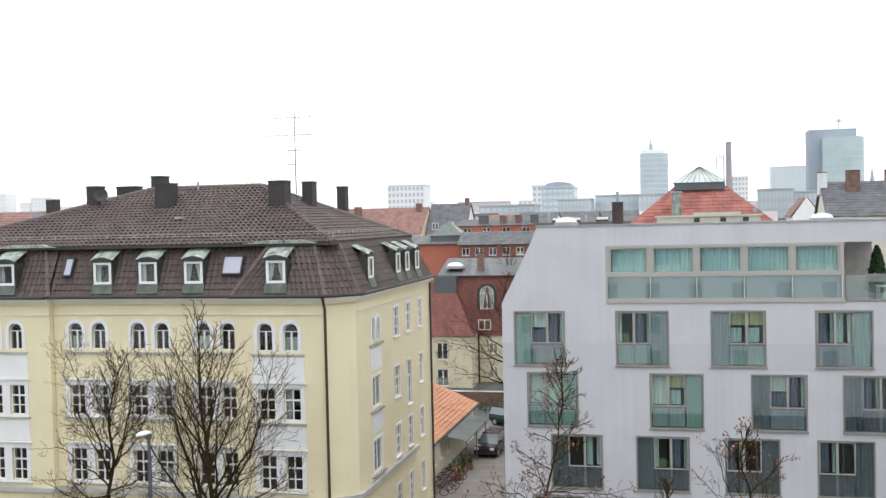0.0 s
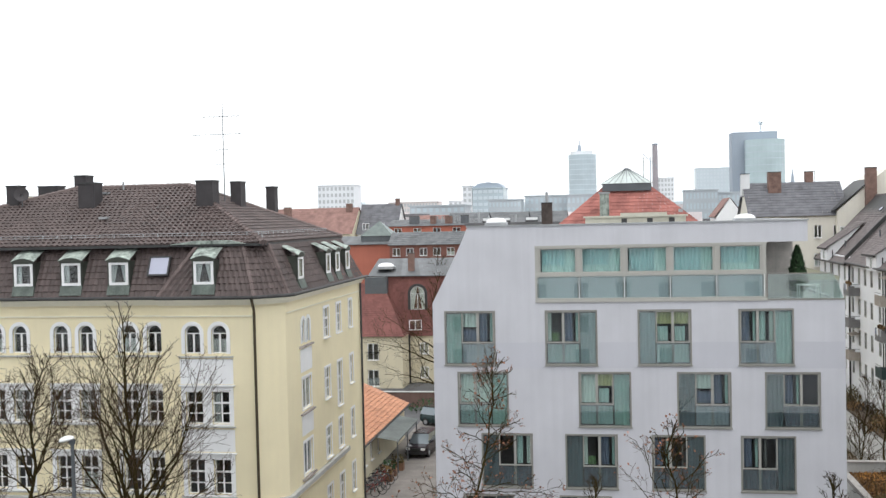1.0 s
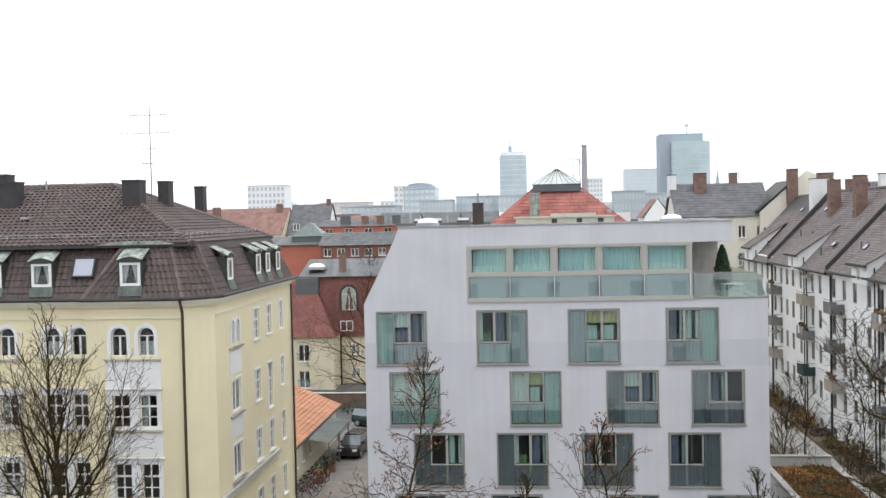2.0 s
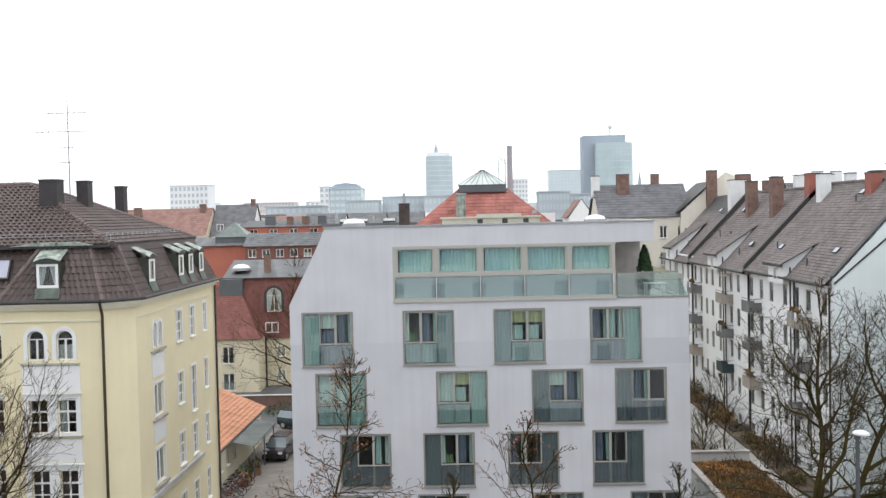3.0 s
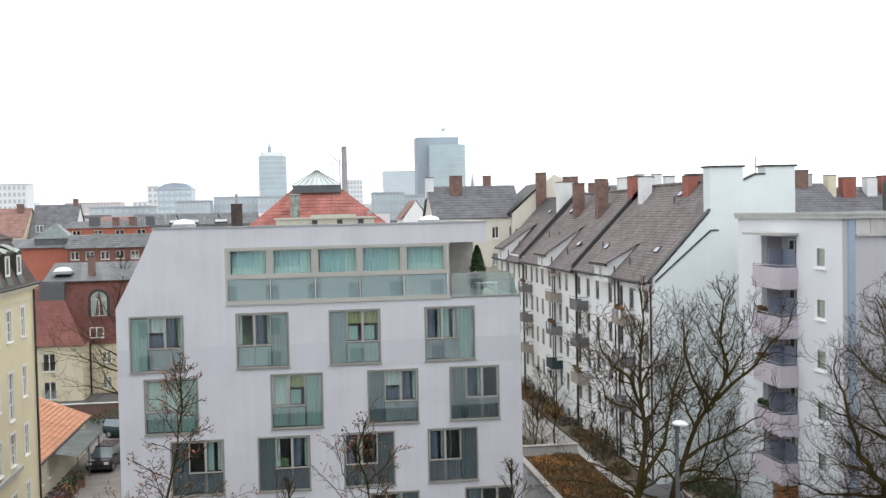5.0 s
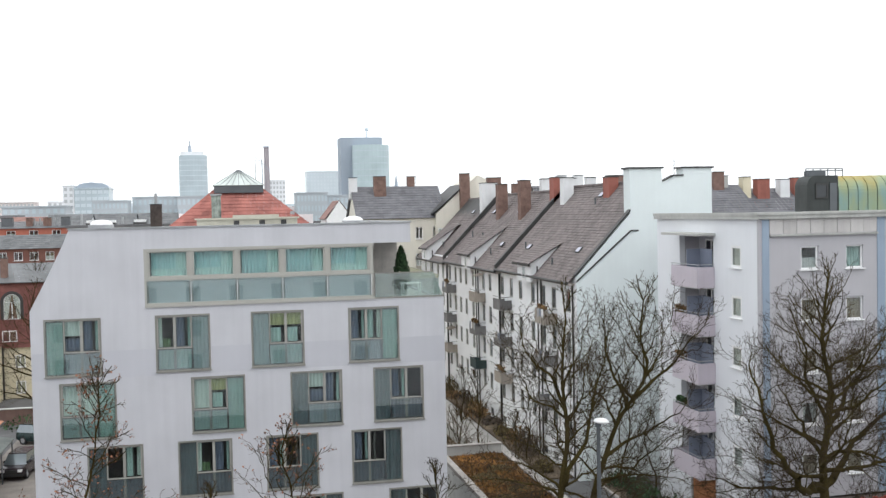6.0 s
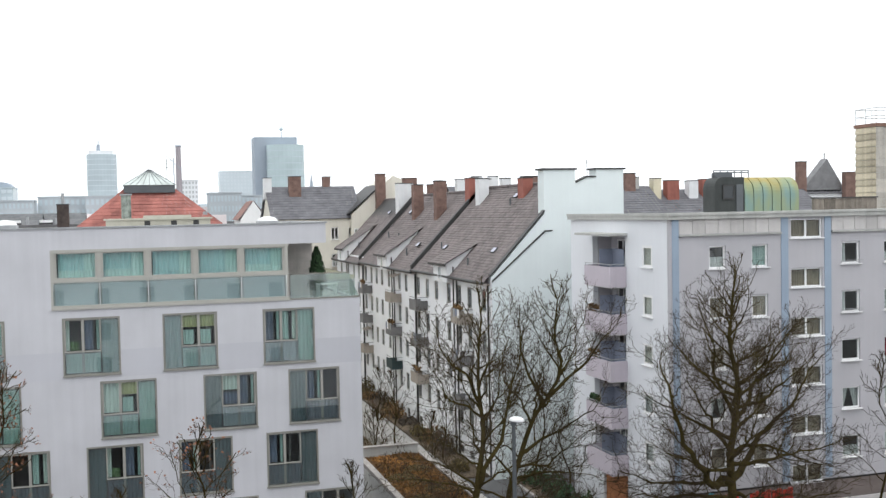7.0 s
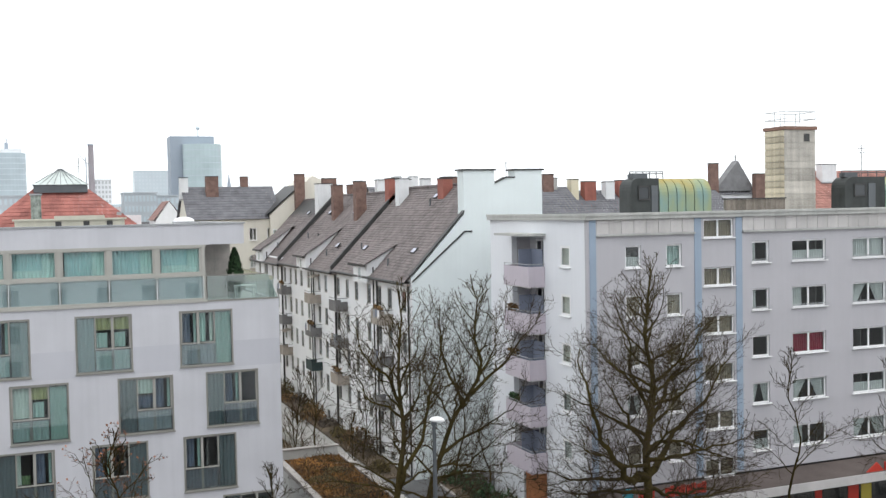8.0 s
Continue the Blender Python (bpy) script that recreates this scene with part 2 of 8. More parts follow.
def tiled_slope(bm, e0, e1, t0, t1, course=0.36, width=0.3, lift=0.05, rng=random, hump=0.0):
    """Rows of lapped tiles on the slope with the eave e0-e1 and the upper edge t0-t1; each tile is an island of its own."""
    e0, e1, t0, t1 = map(Vector, (e0, e1, t0, t1))
    nrm = (e1 - e0).cross(t0 - e0 if (t0 - e0).length > 0.1 else t1 - e0).normalized()
    if nrm.z < 0:
        nrm = -nrm
    rows = max(1, round(((t0 + t1) / 2 - (e0 + e1) / 2).length / course))
    axis = (e1 - e0).normalized()
    for i in range(rows):
        a, b = i / rows, (i + 1) / rows
        l0, r0, l1, r1 = e0.lerp(t0, a), e1.lerp(t1, a), e0.lerp(t0, b), e1.lerp(t1, b)
        lo, hi = min(0, (l1 - l0).dot(axis)), max((r0 - l0).dot(axis), (r1 - l0).dot(axis))
        run, up = (r0 - l0).length, None
        n = max(1, round((hi - lo) / width))
        shift = 0.5 * (i % 2) * 0
        for k in range(n):
            s0, s1 = (k + shift) / n, min(1, (k + 1 + shift) / n)
            d = lift * (0.8 + 0.4 * rng.random())
            p, q = l0.lerp(r0, s0) + nrm * d, l0.lerp(r0, s1) + nrm * d * 0.55
            pu, qu = l1.lerp(r1, s0) + nrm * 0.012, l1.lerp(r1, s1) + nrm * 0.006
            pd, qd = l0.lerp(r0, s0) - nrm * 0.02, l0.lerp(r0, s1) - nrm * 0.02
            if hump and (pu - qu).length > 0.1:      # rolled tile: a wave from side to side
                prof = [(0, 0.0), (0.22, 0.8), (0.45, 1.0), (0.68, 0.25), (1, 0.0)]
                lo_v = [bm.verts.new(p.lerp(q, f) + nrm * hump * g) for f, g in prof]
                up_v = [bm.verts.new(pu.lerp(qu, f) + nrm * hump * g) for f, g in prof]
                dn_v = [bm.verts.new(pd.lerp(qd, f)) for f, g in prof]
                for j in range(4):
                    bm.faces.new((lo_v[j], lo_v[j + 1], up_v[j + 1], up_v[j])), bm.faces.new((dn_v[j], dn_v[j + 1], lo_v[j + 1], lo_v[j]))
                continue
            v = [bm.verts.new(c) for c in (p, q, qu, pu, pd, qd)]
            if (pu - qu).length > 0.02:
                bm.faces.new((v[0], v[1], v[2], v[3]))
            else:
                bm.faces.new((v[0], v[1], v[2]))
            bm.faces.new((v[4], v[5], v[1], v[0]))


def ridge_tiles(bm, p, q, r=0.11, step=0.36):
    p, q = Vector(p), Vector(q)
    n = max(1, round((q - p).length / step))
    for i in range(n):
        tube(bm, p.lerp(q, i / n), p.lerp(q, (i + 1.08) / n), r * 1.15, r * 0.9, 7)


CACHE = {}


def window_meshes(kind, w, h):
    """Frame, panes, sill and curtain meshes for a window of that kind and size; base at the sill's middle, y into the wall."""
    key = (kind, round(w, 2), round(h, 2))
    if key in CACHE:
        return CACHE[key]
    a, out = w / 2, {}
    fr, gl = bmesh.new(), bmesh.new()
    s = {"cross": 0.06, "arch": 0.06, "double": 0.09, "broad": 0.14}.get(kind, 0.1)
    if kind == "cross":  # two lower casements with a bar, two upper lights
        k = h * 0.64
        lights = [(x0, x1, z0, z1) for x0, x1 in ((-a + s, -0.04), (0.04, a - s)) for z0, z1 in ((s, k * 0.5 - 0.025), (k * 0.5 + 0.025, k - 0.05), (k + 0.05, h - s))]
    elif kind == "arch":  # two casements below a half-round light
        k = h - a
        lights = [(-a + s, -0.05, s, k - 0.05), (0.05, a - s, s, k - 0.05)]
    elif kind == "double":
        lights = [(-a + s, -0.06, s, h - s), (0.06, a - s, s, h - s)]
    else:
        lights = [(-a + s, a - s, s, h - s)]
    holed_wall(fr, -a, a, 0, h - a if kind == "arch" else h, lights, 0.06)
    if kind == "arch":
        n, t = 14, 0.08
        for i in range(n):
            t0, t1 = math.pi * i / n, math.pi * (i + 1) / n
            prism(fr, [(a * math.cos(t0), k + a * math.sin(t0)), (a * math.cos(t1), k + a * math.sin(t1)),
                       ((a - t) * math.cos(t1), k + (a - t) * math.sin(t1)), ((a - t) * math.cos(t0), k + (a - t) * math.sin(t0))], 0.0, 0.06)
        prism(gl, [((a - 0.06) * math.cos(math.pi * i / n), k + (a - 0.06) * math.sin(math.pi * i / n)) for i in range(n + 1)], 0.03, 0.036)
    bmesh.ops.remove_doubles(fr, verts=fr.verts, dist=0.0005)
    for x0, x1, z0, z1 in lights:
        box(gl, x0 - 0.01, x1 + 0.01, 0.03, 0.036, z0 - 0.01, z1 + 0.01)
    for key2, bm, mtl in (("frame", fr, M_PVC), ("pane", gl, G_CLEAR)):
        out[key2] = to_mesh("window_" + key2, bm, mtl)
    out["sill"] = to_mesh("sill", boxes((-a - 0.08, a + 0.08, -0.13, 0.02, -0.055, -0.005)), M_WHITE)
    CACHE[key] = out
    return out


def curtain_mesh(w, h, kind):
    key = ("curtain", kind, round(w, 2), round(h, 2))
    if key in CACHE:
        return CACHE[key]
    bm = bmesh.new()

    def cloth(x0, x1, top, low, draw=None):
        n, rows = max(6, int(abs(x1 - x0) / 0.05)), 6
        grid = []
        for j in range(rows + 1):
            f = j / rows
            z, xe = top + (low - top) * f, x1 if draw is None else x1 + (draw - x1) * f
            grid.append([bm.verts.new((x0 + (xe - x0) * i / n, 0.03 * math.sin(i * 1.9) + 0.01 * math.sin(i * 0.7 + j), z)) for i in range(n + 1)])
        for j in range(rows):
            for i in range(n):
                bm.faces.new((grid[j][i], grid[j][i + 1], grid[j + 1][i + 1], grid[j + 1][i]))

    a = w / 2
    if kind == "full":
        cloth(-a, a, h, 0.02)
    elif kind == "half":
        cloth(-a, a, h * 0.5, 0.02)
    elif kind == "pair":
        cloth(-a, -a * 0.06, h, 0.05, -a * 0.6)
        cloth(a, a * 0.06, h, 0.05, a * 0.6)
    elif kind == "left":
        cloth(-a, -a * 0.3, h, 0.02)
    else:
        cloth(a * 0.3, a, h, 0.02)
    CACHE[key] = to_mesh("curtain", bm, M_CURTAIN)
    return CACHE[key]


def window(parent, m, u, v, w, h, kind="single", depth=0.12, curtain="", sill=True, curtain_mat=None, name="window"):
    """A window whose sill's middle is at (u, v) of the wall with pose m."""
    me = window_meshes(kind, w, h)
    at = m @ Matrix.Translation((u, depth, v))
    ob = place(name, me["frame"], at, parent)
    pane = place("pane", me["pane"], at, ob)
    pane.visible_shadow = False
    if sill:
        place("sill", me["sill"], m @ Matrix.Translation((u, 0.0, v)), ob)
    if curtain:
        c = place("curtain", curtain_mesh(w - 0.1, h - 0.05, curtain), at @ Matrix.Translation((0, 0.16, 0.02)), ob)
        if curtain_mat:
            c.data = c.data.copy()
            c.data.materials[0] = curtain_mat
    return ob


def sky_glass(w):
    """Gives a window that is seen aslant the more mirroring glass."""
    for c in w.children:
        if c.name.startswith("pane"):
            c.data = tinted(c.data, G_ROW)
    return w


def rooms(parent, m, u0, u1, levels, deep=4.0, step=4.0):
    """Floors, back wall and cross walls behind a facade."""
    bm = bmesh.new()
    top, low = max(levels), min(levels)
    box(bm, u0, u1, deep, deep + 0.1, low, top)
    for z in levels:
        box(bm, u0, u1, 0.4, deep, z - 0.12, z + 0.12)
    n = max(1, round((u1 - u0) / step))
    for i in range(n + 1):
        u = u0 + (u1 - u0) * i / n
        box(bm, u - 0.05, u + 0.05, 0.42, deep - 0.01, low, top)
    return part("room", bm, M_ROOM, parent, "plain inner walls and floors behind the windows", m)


FRONT = lambda y: Matrix.Translation((0, y, 0))
FACE_RIGHT = lambda x: Matrix.Translation((x, 0, 0)) @ Matrix.Rotation(radians(90), 4, "Z")   # u is y
FACE_LEFT = lambda x: Matrix.Translation((x, 0, 0)) @ Matrix.Rotation(radians(-90), 4, "Z")   # u is -y
# ---- ground ----
bm = bmesh.new()
box(bm, -3000, 3000, -1500, 4500, -0.5, 0.0)
tagged(part("ground", bm, M_ASPHALT), "dark damp asphalt and earth between the houses", "ground", kind="structure")
bm = boxes((-120, 120, 44.2, 48.9, 0.0, 0.14))
tagged(part("pavement", bm, M_PAVE), "grey slab pavement along the house fronts", "pavement", kind="structure")
bm = boxes((-17.7, -9.2, 49, 120, 0.0, 0.05))
tagged(part("driveway", bm, M_PAVE), "pale worn driveway between two houses", "driveway", kind="structure")

# the house from which the camera looks out: unseen, closes the street behind it, added for windows to mirror
own = thing("house_opposite", (0, -1, 0), "unseen plain pale house behind the camera, added for window reflections", "house")
bm = bmesh.new()
own_holes = [(x, x + 1.3, z, z + 1.6) for x in range(-66, 66, 4) for z in (4.5, 7.7, 10.9, 14.1, 17.3)]
holed_wall(bm, -70, 70, 0, 21.5, own_holes, 0.4)
part("wall", bm, M_ROWWHITE, own, m=Matrix.Translation((0, -1.2, 0)) @ Matrix.Rotation(math.pi, 4, "Z"))
bm = bmesh.new()
prism(bm, [(-12, 21.2), (0.4, 21.2), (-5.8, 26)], -70, 70)
part("roof", bm, M_TILE2, own, m=Matrix.Translation((0, -1.2, 0)) @ Matrix.Rotation(math.pi, 4, "Z") @ Matrix.Rotation(radians(-90), 4, "Z"))
part("room", boxes((-70, 70, -6, -5.9, 0, 21)), M_ROOM, own)
# Even grey plates keep black holes out of the mirrored front.
own_pane = to_mesh("pane", boxes((0, 1.3, 0, 0.05, 0, 1.6)), mat("plain_grey_pane", (0.4, 0.42, 0.43), 0.2, var=0.1, bump=0.0))
for x, x1, z, z1 in own_holes:
    place("window", own_pane, Matrix.Translation((-x1, -1.45, z)), own)


# ---- modern grey house ----
M_GREY2 = mat("darker_grey_paint", (0.515, 0.517, 0.556), 0.85, var=0.04, scale=0.35, fine=30, bump=0.1, streak=0.2)


# drapes of each window: tall light, lower light, the two casements; s is a dark reflection as cloth
DRAPES = {14: ("tghb", "gtpb", "gtyy", "tgbt"), 11: ("ttww", "ttwy", "sghb", "ssb-"), 8: ("ss-t", "sspb", "ssb-", "ssb-"), 5: ("ssg-", "ss--", "sg-s", "ss--")}


def grey_house():
    h = thing("grey_house", (1, 49, 0), "modern pale grey rendered apartment house with large green glass windows", "house")
    m = FRONT(49)
    wins = {14.5: ((-7.98, 0), (-3.08, 1), (1.31, 0), (5.94, 1)), 11.53: ((-7.39, 1), (-1.53, 1), (3.09, 0), (7.1, 0)),
            8.53: ((-6.27, 0), (-2.21, 0), (1.87, 1), (5.97, 1)), 5.54: ((-7.23, 1), (-2.53, 0), (3.02, 1), (7.76, 0))}
    ww, wh = 2.5, 2.66
    holes = [(x, x + ww, top - wh, top) for top, r in wins.items() for x, _ in r]
    bm = bmesh.new()
    holed_wall(bm, -8.55, 10.7, 0, 14.88, holes, 0.35)
    prism(bm, [(-8.55, 14.88), (-3.5, 14.88), (-3.5, 17.6), (-7.15, 17.6)], 0, 0.35)
    prism(bm, [(-7.15, 17.6), (9.09, 17.6), (9.09, 18.56), (-6.76, 18.56)], 0, 0.35)
    part("wall", bm, M_GREY, h, "smooth pale grey render with rain streaks", m)
    gaps = [-8.52] + [c for x, _ in wins[14.5] for c in (x - 0.03, x + ww + 0.03)] + [10.67]
    for u0, u1 in zip(gaps[::2], gaps[1::2]):
        part("paint_band", boxes((u0, u1, -0.005, 0.0, 11.7, 12.95)), M_GREY2, h, "slightly darker painted band on the front", m)
    # side walls and back
    bm = bmesh.new()
    v = [(-8.55, 0), (-8.55, 14.88), (-6.76, 18.56)]
    for (x0, z0), (x1, z1) in zip(v, v[1:]):
        prism(bm, [(x0, z0), (x1, z1), (x1 + 0.3, z1), (x0 + 0.3, z0)], 0.355, 14)
    part("side_wall", bm, M_GREY, h, m=m)
    part("side_wall", boxes((10.4, 10.7, 0.355, 14, 0, 14.88)), M_GREY, h, m=m)
    part("back_wall", boxes((-8.2, 10.4, 13.7, 14, 0, 14.88)), M_GREY, h, m=m)
    part("terrace_floor", boxes((6.9, 10.35, 0.36, 13.6, 14.6, 14.8)), M_STONE, h, m=m)
    part("roof", boxes((-6.7, 9.05, 0.36, 14, 18.2, 18.5)), M_ZINC, h, m=m)
    bm = bmesh.new()
    box(bm, -6.82, 9.14, -0.05, 0.42, 18.56, 18.63)
    box(bm, 8.7, 9.14, 0.42, 14, 18.56, 18.63)
    part("coping", bm, M_ZINC, h, "thin zinc roof edge", m)
    part("ceiling_slab", boxes((7.27, 9.05, 0.355, 13, 17.6, 18.19)), M_GREY, h, m=m)
    part("terrace_wall", boxes((7.2, 7.32, 0.9, 13, 14.8, 17.58)), M_GREY2, h, "grey end wall beside the terrace", m)
    part("terrace_wall", boxes((7.3, 9.0, 3.4, 3.6, 14.8, 17.58)), mat("pale_timber", (0.42, 0.39, 0.36), 0.8, var=0.2, streak=0.4), h, m=m)
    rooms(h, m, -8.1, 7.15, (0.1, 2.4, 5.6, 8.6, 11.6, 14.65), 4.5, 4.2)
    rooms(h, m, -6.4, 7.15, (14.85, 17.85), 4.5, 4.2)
    part("room", boxes((7.3, 10.3, 0.5, 0.6, 14.2, 14.3)), M_ROOM, h, m=m)
    # large windows: a fixed tall light on one side, a casement pair above a glass guard on the other
    for top, r in wins.items():
        for x, side in r:
            meshes = grey_window_meshes(side)
            at = m @ Matrix.Translation((x, 0, top - wh))
            w = place("window", meshes["frame"], at, h)
            place("sill", meshes["sill"], at, w)
            for k, me in meshes["parts"]:
                ob = place(k, me, at, w)
                if k != "casement":
                    ob.visible_shadow = False
            look_of = DRAPES[int(top)][[c for c, _ in r].index(x)]
            # Slate cloth behind the fixed panes stands for their dark reflections.
            place("curtain", tinted(curtain_mesh(0.7, 2.42, "full"), M_CURT[look_of[0]]), at @ Matrix.Translation((meshes["tall"], 0.09, 0.08)), w)
            place("curtain", tinted(curtain_mesh(1.5, 0.9, "full"), M_CURT[look_of[1]]), at @ Matrix.Translation((meshes["low"], 0.14, 0.1)), w)
            for (u0, u1, z0, z1), c in zip(meshes["lights"], look_of[2:]):
                du, dz, uc = u1 - u0, z1 - z0, (u0 + u1) / 2
                hang = lambda w, t, k, u, v, d: place("curtain", tinted(curtain_mesh(w, t, "full"), M_CURT[k]), at @ Matrix.Translation((u, d, v)), ob_w)
                ob_w = w
                if c == "w":      # net curtain over the whole light
                    hang(du, dz, "w", uc, z0, 0.2)
                elif c == "t":    # drawn to one side
                    hang(du * 0.4, dz, "t", u0 + du * 0.25, z0, 0.2), hang(du * 0.25, dz, "w", u1 - du * 0.15, z0, 0.24)
                elif c == "y":    # yellowish roller blind half down, cloth below
                    hang(du, dz * 0.42, "y", uc, z0 + dz * 0.58, 0.18), hang(du * 0.7, dz * 0.5, "t", uc - du * 0.1, z0, 0.24)
                elif c == "h":    # pale blind above, blue-grey cloth below
                    hang(du, dz * 0.5, "w", uc, z0 + dz * 0.5, 0.18), hang(du, dz * 0.4, "b", uc, z0 + 0.02, 0.24)
                elif c == "b":    # blue-grey drape and a pale edge
                    hang(du * 0.55, dz, "b", u0 + du * 0.3, z0, 0.24), hang(du * 0.18, dz, "t", u1 - du * 0.12, z0, 0.2)
                elif c == "p":    # drape at the edge above potted green
                    hang(du * 0.25, dz, "w", u0 + du * 0.12, z0, 0.2), hang(du * 0.6, dz * 0.3, "l", uc, z0, 0.22)
                elif c == "g":
                    hang(du, dz * 0.5, "g", uc, z0, 0.2)
                elif c == "s":
                    hang(du * 0.35, dz, "t", u1 - du * 0.18, z0, 0.2)
    # window band of the top floor
    bm = bmesh.new()
    posts = [-3.5, -1.49, 0.64, 2.77, 4.9, 7.04]
    box(bm, -3.5, 7.27, -0.01, 0.14, 17.47, 17.6)
    box(bm, -3.5, 7.27, -0.01, 0.14, 16.11, 16.26)
    box(bm, -3.5, 7.27, -0.06, 0.14, 14.87, 14.97), box(bm, -3.5, 7.27, -0.02, 0.14, 14.97, 15.07)
    for x in posts:
        box(bm, x, x + 0.18, -0.005, 0.16, 15.07, 17.47)
    band = part("window_band", bm, M_BANDF, h, "beige metal framed window band", m)
    for i, (a, b) in enumerate(zip(posts, posts[1:])):
        bm = bmesh.new()
        holed_wall(bm, a + 0.185, b - 0.005, 16.262, 17.468, [(a + 0.265, b - 0.09, 16.33, 17.42)], 0.07)
        part("casement", bm, M_BANDF, band, m=m @ Matrix.Translation((0, 0.03, 0)))
        p = part("pane", boxes((a + 0.255, b - 0.08, 0.07, 0.076, 16.32, 17.43)), G_BAND, band, m=m)
        p.visible_shadow = False
        g = part("guard", boxes((a + 0.1, b + 0.075, -0.045, -0.033, 15.09, 16.08)), G_FROST, band, "grey glass guard panel", m=m)
        g.visible_shadow = False
        part("guard_post", boxes((b + 0.076, b + 0.099, -0.05, -0.02, 15.07, 16.11)), M_PVC, band, m=m)
        part("apron", boxes((a + 0.18, b, 0.08, 0.12, 15.07, 16.11)), M_BLIND, band, m=m)
        u0, u1 = a + 0.25, b - 0.08
        place("curtain", tinted(curtain_mesh((u1 - u0) * 0.72, 1.2, "full"), M_CURT["a"]), m @ Matrix.Translation((u0 + (u1 - u0) * (0.36 if i % 2 else 0.4), 0.3, 16.25)), band)
        place("curtain", tinted(curtain_mesh((u1 - u0) * 0.3, 1.2, "full"), M_CURT["w"]), m @ Matrix.Translation((u1 - (u1 - u0) * 0.15, 0.24, 16.25)), band)
        if i in (0, 1, 4):
            place("curtain", tinted(curtain_mesh((u1 - u0) * 0.9, 0.4, "full"), M_CURT["w"]), m @ Matrix.Translation(((u0 + u1) / 2, 0.2, 16.25)), band)
    # terrace guard
    bm = bmesh.new()
    prism(bm, [(7.3, 14.95), (10.66, 14.95), (10.2, 16.1), (7.3, 16.1)], 0.02, 0.035)
    g = part("terrace_guard", bm, G_GUARD, h, "grey glass terrace guard with a slanting end", m)
    g.visible_shadow = False
    bm = bmesh.new()
    box(bm, 7.27, 10.23, -0.01, 0.06, 16.09, 16.14), box(bm, 7.27, 10.7, -0.02, 0.1, 14.88, 14.96)
    part("rail", bm, M_ALU, h, m=m)
    part("terrace_guard", boxes((10.5, 10.53, 0.3, 9, 14.9, 15.95)), G_GUARD, h, m=m).visible_shadow = False
    return h


def grey_window_meshes(side):
    key = ("grey", side)
    if key in CACHE:
        return CACHE[key]
    w, hh, s, k, e = 2.5, 2.66, 0.08, 1.08, 0.84
    flip = lambda r: (w - r[1], w - r[0], r[2], r[3]) if side else r     # the tall light stands on the left, or mirrored
    tall, low, bay = flip((s, e, s, hh - s)), flip((e + 0.006, w - s, s, k)), flip((e, w - s, k, hh - s))
    mid = (bay[0] + bay[1]) / 2
    lights = [(bay[0] + 0.06, mid - 0.06, k + 0.05, hh - s - 0.05), (mid + 0.06, bay[1] - 0.06, k + 0.05, hh - s - 0.05)]
    fr = bmesh.new()
    holed_wall(fr, 0, w, 0, hh, [(s, w - s, s, hh - s)], 0.12)
    bmesh.ops.remove_doubles(fr, verts=fr.verts, dist=0.0005)
    bmesh.ops.translate(fr, verts=fr.verts, vec=(0, -0.02, 0))
    plate = lambda r, y, t, g: boxes((r[0] - g, r[1] + g, y, y + t, r[2] - g, r[3] + g))
    cs = bmesh.new()
    holed_wall(cs, bay[0], bay[1], bay[2], bay[3], lights, 0.06)
    bmesh.ops.translate(cs, verts=cs.verts, vec=(0, 0.03, 0))
    out = {"frame": to_mesh("window_frame", fr, M_ALU), "sill": to_mesh("sill", boxes((-0.03, w + 0.03, -0.07, -0.02, -0.04, 0.03)), M_ALU)}
    out["parts"] = [("tall_pane", to_mesh("tall_pane", plate(tall, 0.0, 0.008, 0.0), G_TEAL)), ("lower_pane", to_mesh("lower_pane", plate(low, 0.0, 0.008, 0.0), G_FROST)),
                    ("casement", to_mesh("casement", cs, M_CASE)), ("mullion", to_mesh("mullion", boxes((mid - 0.06, mid + 0.06, 0.03, 0.08, s, k)), M_CASE)),
                    ("guard_rail", to_mesh("guard_rail", boxes((low[0], low[1], -0.012, 0.02, k, k + 0.035)), M_CASE))]
    out["parts"] += [("pane", to_mesh("pane", plate(r, 0.05, 0.006, 0.01), G_HOUSE)) for r in lights]
    out["tall"], out["low"], out["lights"] = (tall[0] + tall[1]) / 2, (low[0] + low[1]) / 2, lights
    CACHE[key] = out
    return out


def tinted(me, mt):
    key = (me.name, mt.name)
    if key not in CACHE:
        CACHE[key] = me.copy()
        CACHE[key].materials[0] = mt
    return CACHE[key]


M_BANDF = mat("pale_beige_frame", (0.41, 0.4, 0.365), 0.5, metal=0.1, var=0.05, bump=0.02)
M_CASE = mat("pale_casement_frame", (0.37, 0.36, 0.33), 0.5, metal=0.1, var=0.05, bump=0.02)
